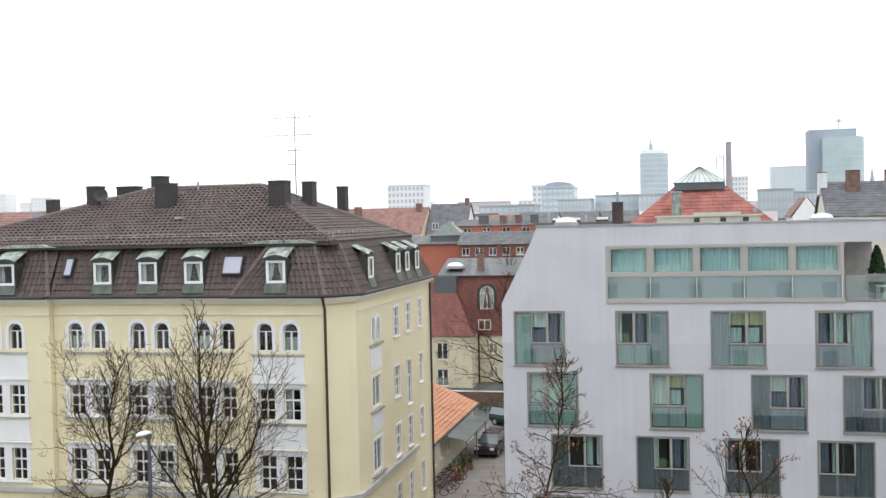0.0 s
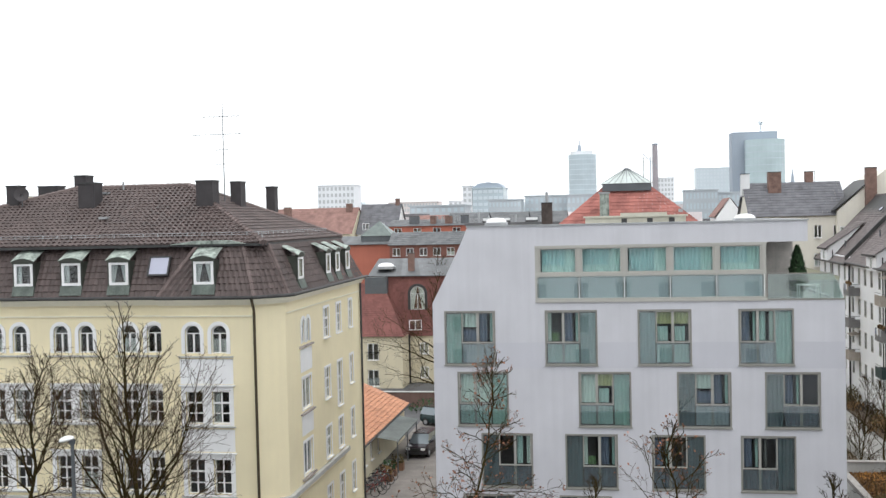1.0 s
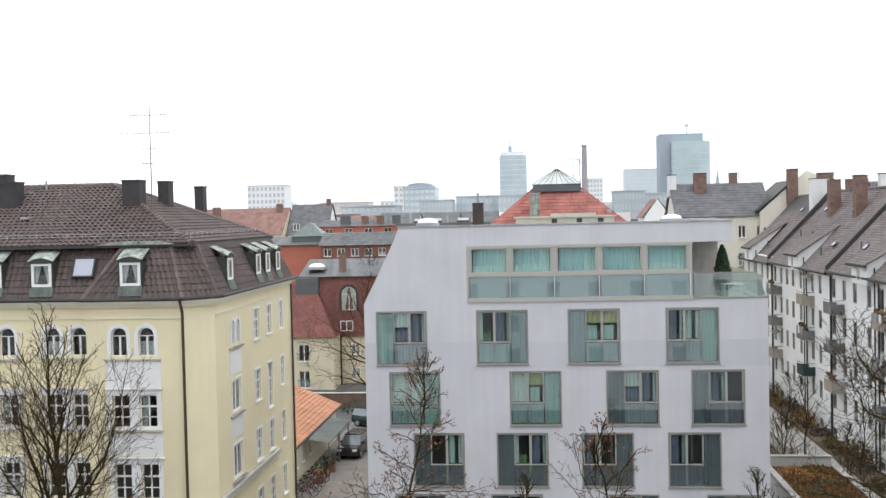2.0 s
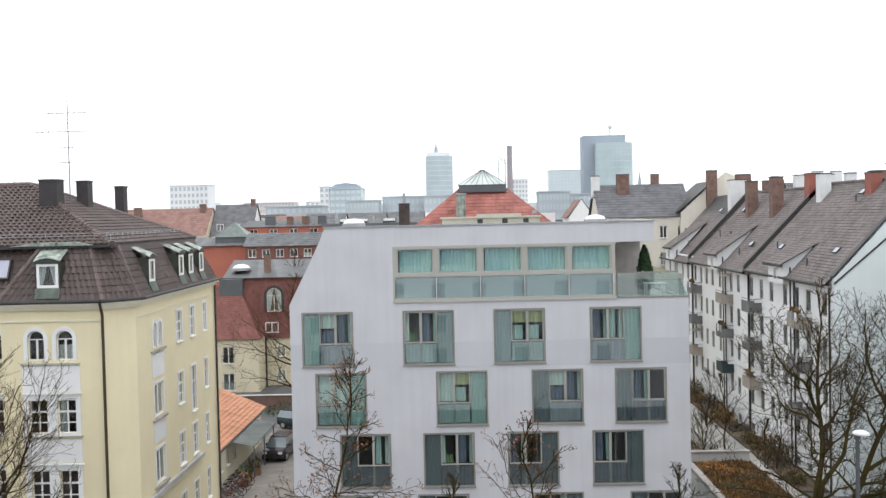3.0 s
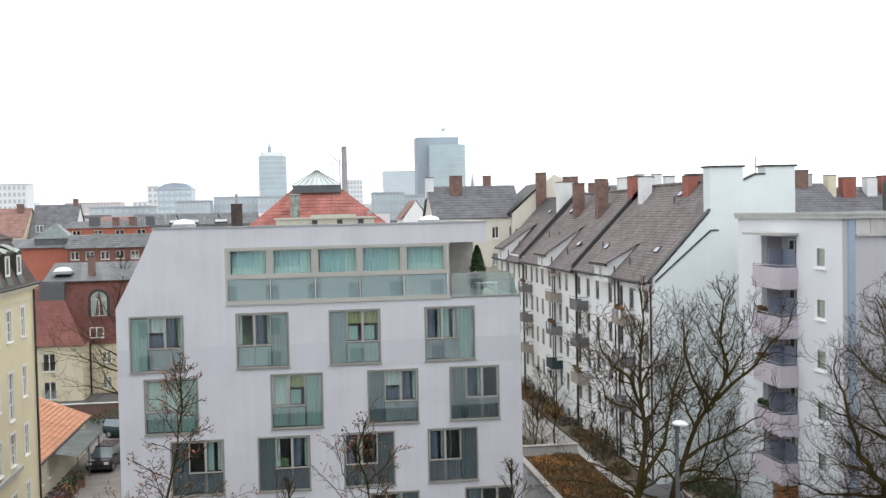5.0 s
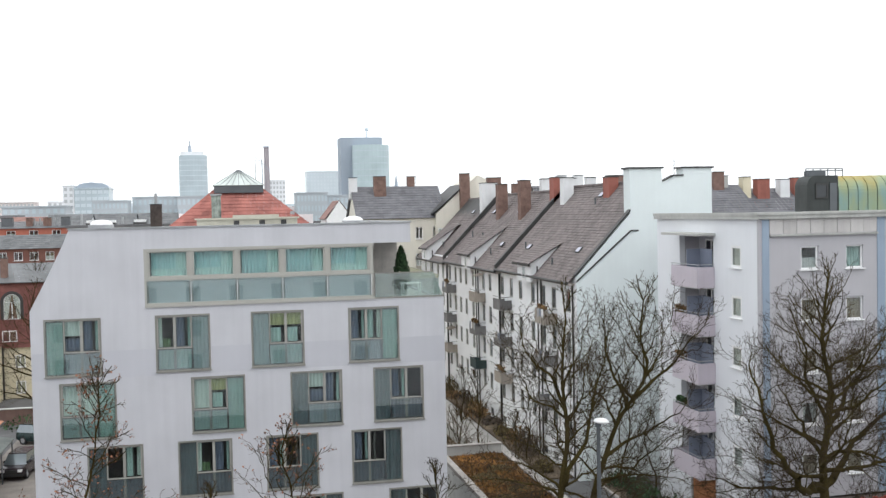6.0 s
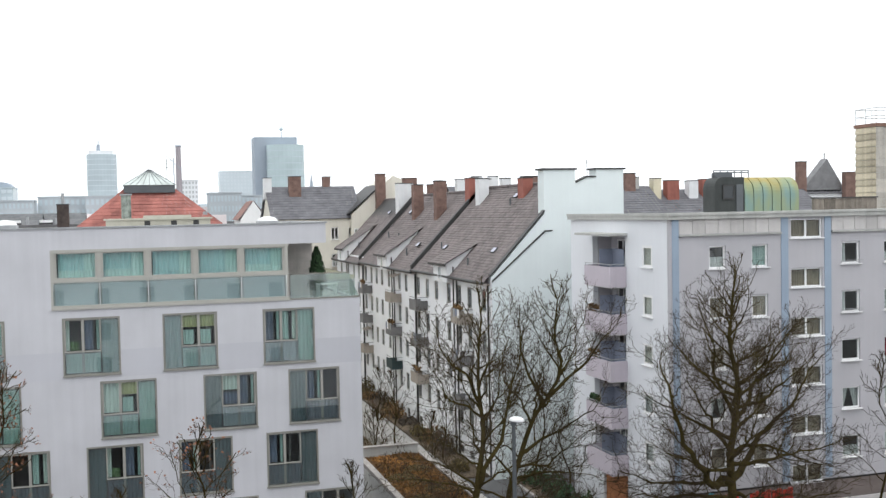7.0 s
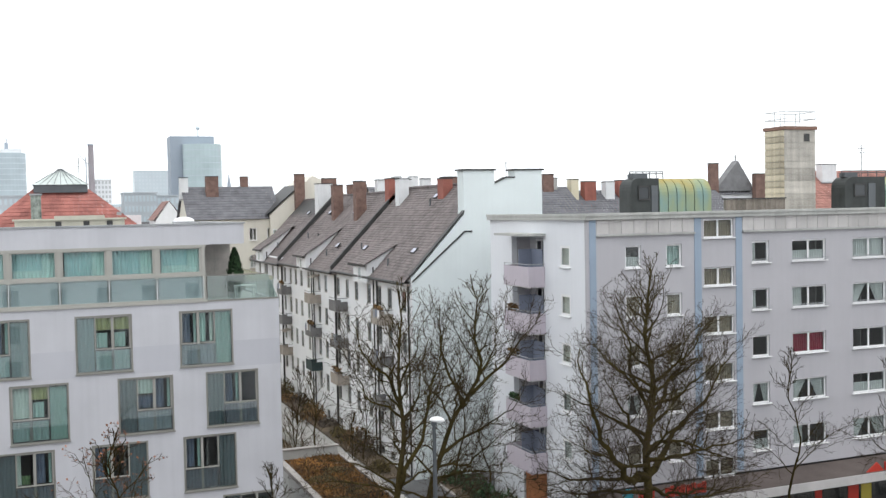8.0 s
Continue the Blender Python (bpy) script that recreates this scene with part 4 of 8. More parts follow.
        part("screen", boxes((-55.9, -55.85, -0.9, 0.3, z - 1.1, z + 1.0), (-55.85, -54.4, -0.05, 0.0, z - 1.1, z + 1.0)), M_SCREEN, b, "blue-grey privacy screen", side)
    part("canopy", boxes((-58.9, -54.0, -1.15, 0.1, 17.36, 17.5)), M_STONE, h, "thin concrete balcony roof", side)
    part("back_wall", boxes((28.3, 62, 12.7, 13, 0, 18.3)), M_LILAC, h, m=m)
    part("end_wall", boxes((61.7, 62, 0.36, 12.7, 0, 18.3)), M_LILAC, h, m=m)
    rooms(h, m, 30, 61.6, (3.2, 6.3, 9.1, 11.9, 14.7, 17.5), 4.5, 3.4)
    # shops under a flat canopy
    part("shop_canopy", boxes((28.2, 62, -2.4, 0.0, 2.4, 2.59)), M_STONE, h, "flat concrete canopy above the shops", m)
    part("fascia", boxes((28.15, 62, -2.48, -2.4, 2.32, 2.83)), M_PANEL, h, m=m)
    part("shop_wall", boxes((27.93, 62, 0.25, 0.5, 0, 3.2)), M_DARK, h, m=m)
    for i in range(10):
        u = 29.5 + i * 3.2
        part("shop_window", boxes((u, u + 2.9, 0.1, 0.13, 0.5, 2.5)), G_CLEAR, h, m=m)
    return h


M_SCREEN = mat("blue_grey_screen", (0.2, 0.225, 0.29), 0.7, var=0.08, bump=0.02)
right_block()


# ---- long white row behind ----
def row_house():
    rng = random.Random(21)
    h = thing("terrace_row", (30, 90, 0), "long white plastered row of flats with grey-brown tiled roofs", "house")
    m = FACE_LEFT(24.1)
    cols = (68.8, 72.0, 74.5, 77.2, 80.6, 83.3, 86.2, 90.3, 92.7, 96.7, 99.6, 102.0, 104.3, 107.0, 110.4, 113.0, 117.0, 120.0)
    holes = []
    for i, y in enumerate(cols):
        for v, t in ((11.7, 13.3), (8.7, 10.3), (5.65, 7.25), (2.6, 4.2), (0.25, 0.95)):
            holes.append((-y - 0.52, -y + 0.52, v, t))
    bm = bmesh.new()
    holed_wall(bm, -122.8, -67, 0, 14.25, holes, 0.35)
    part("wall", bm, M_ROWWHITE, h, "white plaster front with tall windows", m)
    for a, b, v, t in holes:
        w = window(h, m, (a + b) / 2, v, b - a, t - v, "single", 0.045, rng.choice(("", "", "", "half", "right")), sill=False)
        w.data = tinted(w.data, M_CASE)
    rooms(h, m, -122.5, -67.5, (0.1, 2.8, 5.8, 8.8, 11.8, 14.2), 4, 3.05)
    # gable wall with its chimney blocks
    g = FRONT(67.0)
    bm = bmesh.new()
    prism(bm, [(24.1, 0), (36.5, 0), (36.5, 14.3), (34.4, 16.6), (34.4, 21.8), (32.2, 21.8), (32.2, 21.25), (31.5, 21.25), (30.6, 20.85), (30.55, 21.8), (28.15, 21.8), (28.15, 18.7), (24.1, 14.35)], -0.02, 0.35)
    part("gable_wall", bm, M_MINT, h, "pale mint gable wall with stepped chimney tops", g)
    bm = bmesh.new()
    for (x0, z0), (x1, z1) in (((24.0, 14.4), (28.15, 18.85)),):
        prism(bm, [(x0, z0), (x1, z1), (x1, z1 + 0.12), (x0, z0 + 0.12)], -0.1, 0.4)
    part("verge", bm, M_DARK, h, "dark metal verge", g)
    part("chimney_cap", boxes((28.0, 30.7, -0.12, 1.2, 21.8, 21.92)), M_DARK, h, m=g)
    bm = bmesh.new()
    prism(bm, [(30.6, 20.86), (31.5, 21.26), (32.2, 21.26), (32.2, 21.36), (31.45, 21.36), (30.6, 20.96)], -0.1, 0.4)
    part("coping", bm, M_DARK, h, "dark metal coping", g)
    bm = bmesh.new()
    prism(bm, [(24.1, 13.95), (28.2, 17.42), (28.75, 17.42), (28.75, 17.52), (28.15, 17.52), (24.1, 14.08)], -0.08, 0.0)
    part("drip_moulding", bm, M_DARK, h, "dark sloping moulding on the gable", g)
    part("chimney_cap", boxes((32.05, 34.55, -0.12, 1.2, 21.8, 21.92)), M_DARK, h, m=g)
    part("chimney_stack", boxes((28.15, 30.55, 0.355, 1.1, 18.5, 21.8)), M_MINT, h, m=g)
    part("chimney_stack", boxes((32.2, 34.4, 0.355, 1.1, 18.5, 21.8)), M_MINT, h, m=g)
    bm = bmesh.new()
    prism(bm, [(24.35, 14.1), (36.3, 14.1), (30.3, 20.7)], 67.3, 122.7)
    part("roof_boarding", bm, M_DARK, h)
    steps = [(67.3, 86.3, 0.0), (86.3, 107.5, -0.2), (107.5, 122.8, -0.4)]
    for y0, y1, dz in steps:
        bm = bmesh.new()
        tiled_slope(bm, (23.6, y1, 13.95 + dz), (23.6, y0, 13.95 + dz), (30.3, y1, 20.95 + dz), (30.3, y0, 20.95 + dz), 0.27, 0.34)
        tiled_slope(bm, (37.0, y0, 13.95 + dz), (37.0, y1, 13.95 + dz), (30.3, y0, 20.95 + dz), (30.3, y1, 20.95 + dz), 0.7, 0.7)
        part("roof", bm, M_TILE2, h, "grey-brown flat tile roof slope")
        bm = bmesh.new()
        ridge_tiles(bm, (30.3, y0, 20.98 + dz), (30.3, y1, 20.98 + dz), 0.14, 0.5)
        part("ridge_tiles", bm, M_TILE2, h)
        bm = bmesh.new()
        tube(bm, (23.48, y0, 13.9 + dz), (23.48, y1, 13.9 + dz), 0.12)
        tube(bm, (24.0, y0 + 0.3, 13.9 + dz), (24.0, y0 + 0.3, 0), 0.07)
        part("gutter", bm, M_DARK, h)
        part("eaves_board", boxes((23.62, 24.08, y0 + 0.02, y1 - 0.02, 13.72 + dz, 13.86 + dz)), M_SILLG, h, "weathered boarded eaves")
        if y0 > 70:
            bm = bmesh.new()
            prism(bm, [(23.5, 13.9), (23.5, 14.35), (30.3, 21.45), (30.3, 20.8)], y0 - 0.2, y0 + 0.2)
            part("party_wall", bm, M_DARK, h, "dark sheet-covered party wall")
    return h


row_house()


# ---- on the yellow house's roof ----
def chimney(parent, x, y, w, d, z0, z1, material, label="", cap=None):
    c = part("chimney", boxes((x - w / 2, x + w / 2, y - d / 2, y + d / 2, z0, z1)), material, parent, label)
    bm = boxes((x - w / 2 - 0.035, x + w / 2 + 0.035, y - d / 2 - 0.035, y + d / 2 + 0.035, z1, z1 + 0.08))
    part("cap", bm, cap or M_STONE, c)
    bm = boxes((x - w / 2 - 0.06, x + w / 2 + 0.06, y - d / 2 - 0.1, y + d / 2 + 0.06, z0 - 0.15, z0 + 0.02))
    part("flashing", bm, M_ZINC, c)
    return c


yh = bpy.data.objects["yellow_house"]
M_SHINGLE = mat("dark_chimney_cladding", (0.045, 0.04, 0.042), 0.7, var=0.15, scale=2.0, fine=14, bump=0.2)
for x, y, w, d, z0, z1 in ((-29.4, 54.7, 1.0, 0.95, 19.95, 21.47), (-31.3, 57.5, 0.75, 0.9, 20.9, 22.05), (-34.35, 55.2, 0.75, 0.8, 19.8, 21.45), (-34.0, 58.5, 1.3, 0.9, 20.3, 21.52),
                           (-22.25, 54.6, 0.98, 0.95, 19.9, 21.4), (-21.8, 58.2, 0.65, 0.8, 19.9, 21.45), (-21.15, 62.5, 0.55, 0.7, 19.6, 21.25)):
    chimney(yh, x, y, w, d, z0, z1, M_SHINGLE, "dark clad chimney on the brown tiled roof", M_DARK)
bm = bmesh.new()
for i in range(30):   # snow guard: brackets and a mesh rail
    x = -41.5 + i * 0.82
    box(bm, x - 0.03, x + 0.03, 50.3, 50.62, 18.24, 18.29), box(bm, x - 0.02, x + 0.02, 50.58, 50.62, 18.2, 18.58)
for z in (18.44, 18.56):
    tube(bm, (-41.8, 50.6, z), (-17.9, 50.6, z), 0.013, sides=5)
part("snow_guard", bm, M_ZINC, yh, "galvanised snow guard along the eaves")
bm = bmesh.new()
for i in range(17):
    y = 51.2 + i * 0.8
    box(bm, -18.15, -17.8, y - 0.03, y + 0.03, 18.26, 18.31), box(bm, -18.14, -18.1, y - 0.02, y + 0.02, 18.2, 18.58)
for z in (18.44, 18.56):
    tube(bm, (-18.12, 50.9, z), (-18.12, 64.4, z), 0.013, sides=5)
part("snow_guard", bm, M_ZINC, yh)
for x, y, z in ((-28.3, 56.6, 21.2), (-22.3, 55.6, 20.6)):
    bm = bmesh.new()
    tube(bm, (x, y, z - 0.2), (x, y, z + 0.45), 0.06)
    part("vent_pipe", bm, M_ZINC, yh)
for x, y in ((-27.6, 52.9), (-29.2, 56.2)):
    part("roof_hatch", boxes((x - 0.25, x + 0.25, y - 0.3, y + 0.2, 19.42 + (y - 52.9) * 0.45, 19.55 + (y - 52.9) * 0.45)), M_ZINC, yh)
bm = bmesh.new()
for a, b in (((-22.5, 49.62), (-18.3, 49.62)),):
    prism(bm, [(a[0], 17.98), (b[0], 17.98), (b[0] - 0.9, 18.16), (a[0] + 1.4, 18.16)], 49.7, 50.2)
part("copper_flashing", bm, M_COPPER, yh, "green copper sheet above the bay")
bm = bmesh.new()
prism(bm, [(-37.5, 17.98), (-33.5, 17.98), (-34.4, 18.16), (-36.3, 18.16)], 49.7, 50.2)
part("copper_flashing", bm, M_COPPER, yh)




def aerial():
    a = thing("tv_aerial", (-21.4, 55, 20.4), "tall thin metal television aerial on the brown roof", "aerial")
    bm = bmesh.new()
    tube(bm, (-21.4, 55, 20.3), (-21.4, 55, 25.85), 0.035, 0.02, 6)
    part("mast", bm, M_POLE, a)
    for z, x0, x1, n in ((25.08, -22.6, -20.4, 9), (24.08, -23.2, -20.3, 11), (23.2, -21.9, -21.1, 5), (22.4, -21.9, -21.3, 4)):
        bm = bmesh.new()
        tube(bm, (x0, 55, z), (x1, 55, z), 0.014, sides=5)
        for i in range(n):
            x = x0 + (x1 - x0) * i / (n - 1)
            tube(bm, (x, 54.65, z), (x, 55.35, z), 0.008, sides=4)
        part("antenna_arm", bm, M_POLE, a)


aerial()


def dish(x, y, z, r, aim=(0.5, -1, 0.4)):
    d = thing("satellite_dish", (x, y, z), "round dark grey satellite dish beside a chimney", "dish")
    bm = bmesh.new()
    n, rings = 18, 4
    axis = Vector(aim).normalized()
    q = axis.to_track_quat("Z", "Y")
    pts = []
    for s in (0, 0.02):
        for j in range(rings + 1):
            rr = r * j / rings
            pts.append([bm.verts.new(Vector((x, y, z)) + q @ Vector((rr * math.cos(2 * math.pi * i / n), rr * math.sin(2 * math.pi * i / n), 0.25 * rr * rr / r - s))) for i in range(n)])
    for s in (0, rings + 1):
        for j in range(1, rings + 1):
            for i in range(n):
                vs = (pts[s + j - 1][i], pts[s + j - 1][(i + 1) % n], pts[s + j][(i + 1) % n], pts[s + j][i])
                if j > 1:
                    bm.faces.new(vs)
    part("reflector", bm, M_SHINGLE, d)
    bm = bmesh.new()
    tube(bm, (x, y + 0.05, z - 1.0), (x, y + 0.05, z), 0.03)
    part("bracket", bm, M_POLE, d)


dish(-33.65, 54.6, 20.95, 0.42)


# ---- bare trees ----
def limb_fan(z0, z1, n, long0, long1, lean0, lean1, rise=25, turn=0.0):
    """Limbs in a spiral up a stem: start height, azimuth, lean at the foot and at the tip (degrees from upright), length."""
    return [(z0 + (z1 - z0) * k / (n - 1), turn + 137.5 * k, lean0 + (lean1 - lean0) * k / (n - 1),
             lean0 + (lean1 - lean0) * k / (n - 1) - rise, long0 + (long1 - long0) * k / (n - 1)) for k in range(n)]


def bare_tree(name, x, y, z, top, seed, trunk_r, limbs, lean=0.0, wiggle=1.0, droop=0.0, dense=1.0, leaves=0, bark=None, twig_bark=None, label="bare winter tree with many fine dark twigs"):
    """A leafless tree: a tapering stem, the limbs named, and side branches, twigs and twiglets grown along them."""
    rng = random.Random(seed)
    wood, fine, tips = ([], []), ([], []), []

    def seg(out, p, q, r0, r1, sides):
        V, F = out
        d = (q - p).normalized()
        a = d.orthogonal().normalized()
        b = d.cross(a)
        k = len(V)
        for c, r in ((p, r0), (q, r1)):
            for i in range(sides):
                t = 2 * math.pi * i / sides
                V.append(c + r * (math.cos(t) * a + math.sin(t) * b))
        for i in range(sides):
            F.append((k + i, k + (i + 1) % sides, k + sides + (i + 1) % sides, k + sides + i))

    def shoot(p, d, goal, length, r, level):
        """A branch that starts along d and swings towards goal; its own side branches follow."""
        n = max(3, min(16, round(length / (0.75, 0.42, 0.24, 0.16, 0.13)[level])))
        out, sides = (wood, (10, 7, 5)[level]) if level < 3 else (fine, 3)
        bend = (0.13, 0.17, 0.25, 0.3, 0.3)[level] * wiggle
        thin = (0.03, 0.018, 0.0115, 0.008, 0.0062)[level]
        sway, track = Vector((0, 0, 0)), []
        start = d.copy()
        for i in range(n):
            f = (i + 1) / n
            sway = sway * 0.45 + Vector((rng.gauss(0, 1), rng.gauss(0, 1), rng.gauss(0, 0.8))) * bend
            d = (start.lerp(goal, f) + sway).normalized()
            q = p + d * (length / n)
            ra, rb = (max(thin, r * (1 - 0.9 * g ** 0.7)) for g in (i / n, f))
            if level == 0 and i == 0:
                ra *= 1.25
            seg(out, p, q, ra, rb, sides)
            track.append((p, q, d.copy(), ra))
            p = q
        if level >= 3:
            tips.append(p)
        if level == 4:
            return track
        if level:
            kids = max(2, round(length * (2.1, 3.2, 3.6)[level - 1] * dense))
            for k in range(kids):
                f = 0.14 + 0.86 * (k + rng.random()) / kids
                i = min(n - 1, int(f * n))
                a, b, dd, rr = track[i]
                side = (Matrix.Rotation(k * 2.4 + rng.uniform(-0.6, 0.6), 3, dd) @ dd.orthogonal()).normalized()
                ang = radians(rng.uniform(34, 66))
                nd = (dd * math.cos(ang) + side * math.sin(ang)).normalized()
                long = (0.46, 0.56, 0.52)[level - 1] * min(length, (5.5, 2.8, 1.3)[level - 1]) * (1.25 - 0.6 * f) * rng.uniform(0.6, 1.2)
                aim = (nd * 0.8 + dd * 0.35 + Vector((0, 0, (0.5, 0.38, 0.25)[level - 1] - droop))).normalized()
                shoot(a.lerp(b, f * n - i), nd, aim, max(long, 0.16), min(rr * 0.6, (0.04, 0.018, 0.0095)[level - 1]), level + 1)
        return track

    tall = top - z
    slant = Vector((math.sin(radians(lean)), 0, math.cos(radians(lean))))
    track = shoot(Vector((0, 0, -0.2)), slant, (slant + Vector((0, 0, 0.15))).normalized(), tall / slant.z, trunk_r, 0)
    heads = list(limbs) + limb_fan(tall * 0.8, tall * 0.985, 9, tall * 0.13, tall * 0.05, 45, 28, 15, seed * 40.0)
    for z0, azimuth, lean0, lean1, length, *thick in heads:
        p, q, d, r = next((s for s in track if s[1].z >= z0), track[-1])
        at = p.lerp(q, max(0.0, min(1.0, (z0 - p.z) / max(0.01, q.z - p.z))))
        az = radians(azimuth + rng.uniform(-8, 8))
        way = lambda a: Vector((math.cos(az) * math.sin(radians(a)), math.sin(az) * math.sin(radians(a)), math.cos(radians(a))))
        shoot(at, way(lean0), way(lean1), length, thick[0] if thick else max(0.018, min(r * 0.7, trunk_r * 0.058 * length + 0.012)), 1)
    t = thing(name, (x, y, z), label, "tree")
    for nm, (V, F), mt in (("trunk", wood, bark or M_BARK), ("crown", fine, twig_bark or M_TWIG)):
        me = bpy.data.meshes.new(nm)
        me.from_pydata([tuple(v) for v in V], [], F)
        me.materials.append(mt)
        for pl in me.polygons:
            pl.use_smooth = True
        place(nm, me, Matrix.Translation((x, y, z)), t)
    if leaves:
        bm = bmesh.new()
        for k in range(leaves):
            p = rng.choice(tips)
            s = rng.uniform(0.035, 0.07)
            a, b = (Vector((rng.uniform(-1, 1), rng.uniform(-1, 1), rng.uniform(-1, 1))).normalized() * s for _ in range(2))
            bm.faces.new([bm.verts.new(p + c) for c in (a, b, -a, -b)])
        part("leaves", bm, M_LEAF, t, "last withered pinkish brown leaves", Matrix.Translation((x, y, z)))
    return t


ST, CT = "street_tree", "courtyard_tree"
SHRUBBY = "leafless shrub-like courtyard tree"
# before the yellow house: a fan of upright stems, and a rounder tree with curling boughs
bare_tree(ST, -21.65, 43, 0.14, 15.2, 3, 0.22,
          [(3.6, 178, 26, 12, 9.6), (4.6, 200, 42, 28, 7.0), (4.2, 150, 34, 22, 8.0), (5.2, 5, 32, 12, 7.6), (4.8, -20, 50, 66, 6.0), (6.0, 25, 40, 24, 6.0), (5.4, 250, 30, 14, 6.4), (5.8, 95, 30, 14, 6.2)]
          + limb_fan(6.4, 12.0, 14, 5.4, 2.4, 38, 30, 14), wiggle=0.55, dense=0.8, twig_bark=M_TWIG2)
bare_tree(ST, -27.55, 43, 0.14, 13.0, 8, 0.21,
          [(6.9, 176, 20, 34, 6.6), (7.1, 8, 24, 4, 6.2), (6.2, 190, 70, 52, 3.6), (6.0, -10, 72, 58, 3.8), (5.4, 170, 86, 70, 3.8), (5.2, 20, 88, 80, 3.4), (4.6, 195, 90, 96, 3.6), (4.4, -15, 90, 96, 3.6), (5.8, 230, 80, 70, 3.2), (5.8, 310, 80, 70, 3.2), (7.0, 90, 40, 20, 4.4), (6.6, 265, 45, 25, 4.2)]
          + limb_fan(7.4, 11.0, 8, 3.2, 1.8, 55, 40, 20, 60), wiggle=1.3, droop=0.2, dense=1.1, twig_bark=M_TWIG2)
# before the grey house
bare_tree(ST, -6.3, 43, 0.14, 13.2, 12, 0.13, [(6.4, 182, 62, 92, 3.2), (6.8, -4, 60, 96, 3.2)] + limb_fan(4.6, 11.8, 22, 2.7, 1.1, 60, 40, -8, 20), wiggle=1.25, droop=0.3, dense=1.1, leaves=1000,
          twig_bark=M_TWIG2, label="slim bare tree with a few withered leaves")
bare_tree(ST, 3.15, 43, 0.14, 10.6, 15, 0.1, [(6.2, 170, 40, 26, 3.4), (6.6, 0, 40, 30, 2.8)] + limb_fan(5.6, 9.4, 11, 2.1, 1.0, 54, 36, 8, 50), wiggle=1.2, dense=1.0, leaves=330, twig_bark=M_TWIG2,
          label="young bare tree with a few withered leaves")
bare_tree(ST, 9.4, 42.5, 0.14, 8.3, 37, 0.08, limb_fan(3.5, 7.4, 8, 2.2, 0.9, 52, 34, 12), dense=0.8)
bare_tree(ST, -1.2, 42.8, 0.14, 8.0, 39, 0.08, limb_fan(3.5, 7.2, 8, 2.0, 0.9, 50, 32, 12), dense=0.8)
# before the court: two old trees with mossy trunks
bare_tree(ST, 14.2, 43.5, 0.14, 15.7, 20, 0.27,
          [(6.0, 0, 26, 10, 8.2, 0.15), (4.8, 180, 78, 104, 4.4), (5.4, 200, 72, 92, 4.6), (6.2, 160, 66, 84, 4.4), (4.9, -8, 80, 108, 3.8), (6.6, 12, 60, 72, 3.6), (9.6, 180, 38, 48, 4.8), (10.2, 170, 30, 20, 4.8, 0.1), (7.6, 190, 62, 84, 3.0), (6.5, 175, 52, 64, 3.8), (5.8, 185, 84, 112, 3.4), (9.0, 30, 40, 26, 4.0), (5.6, -15, 75, 100, 3.2),
           (11.0, 10, 32, 16, 3.6), (8.4, 265, 55, 40, 3.8), (8.0, 95, 55, 40, 3.6)] + limb_fan(9.4, 12.6, 8, 3.2, 2.0, 56, 42, 18), lean=-2.5, wiggle=1.35, dense=1.12, bark=M_MOSSBARK)
bare_tree(ST, 15.3, 45, 0.14, 16.3, 24, 0.27,
          [(4.9, 0, 76, 106, 4.6), (5.6, 25, 70, 92, 4.4), (6.8, -20, 62, 80, 4.6), (5.2, 185, 74, 98, 4.0), (6.4, 172, 58, 60, 3.6), (10.2, -5, 38, 58, 5.0, 0.11), (9.7, 182, 36, 16, 5.2, 0.11), (7.4, 0, 48, 62, 5.0, 0.11), (6.2, 8, 72, 112, 4.6), (7.2, 180, 55, 66, 2.8), (5.4, -12, 80, 116, 4.2), (8.8, 90, 50, 36, 3.8), (9.2, 268, 50, 36, 3.8), (11.2, 15, 34, 18, 4.0),
           (11.4, 165, 36, 22, 3.4)] + limb_fan(9.6, 13.2, 8, 3.2, 1.9, 55, 42, 18, 30), lean=5.5, wiggle=1.35, dense=1.12, bark=M_MOSSBARK)
# the broad tree before the shops
bare_tree(ST, 28.45, 43, 0.14, 16.5, 29, 0.36,
          [(5.4, 178, 74, 10, 9.6, 0.25), (5.5, 2, 64, 30, 9.0, 0.22), (7.9, 172, 28, 2, 7.0, 0.14), (8.2, 5, 32, 54, 6.4, 0.13), (6.8, -5, 92, 100, 5.8), (5.3, 184, 92, 74, 6.4), (4.6, 165, 96, 100, 5.6), (3.9, 190, 88, 92, 6.2), (4.0, -12, 90, 94, 6.0), (6.0, 205, 76, 60, 5.6), (6.2, -30, 76, 60, 5.6), (4.8, 12, 94, 98, 5.8), (9.6, 183, 62, 38, 4.6),
           (10.2, -3, 58, 38, 4.4), (6.4, 262, 62, 36, 5.6), (6.9, 92, 62, 36, 5.6), (8.8, 230, 58, 34, 4.8), (9.0, 318, 58, 34, 4.8), (7.4, 150, 70, 50, 5.0), (7.6, 30, 70, 52, 5.0)]
          + limb_fan(9.6, 14.2, 16, 4.2, 2.0, 64, 42, 20), wiggle=1.25, dense=1.1, bark=M_MOSSBARK, label="large spreading bare tree with a mossy trunk")
bare_tree(ST, 36.3, 43, 0.14, 11.2, 31, 0.12, [(4.6, 5, 46, 62, 4.0), (4.4, 178, 42, 56, 3.4)] + limb_fan(5.0, 9.8, 10, 2.6, 1.0, 56, 40, 14), wiggle=1.2, dense=1.0, label="young bare tree beside the shops")
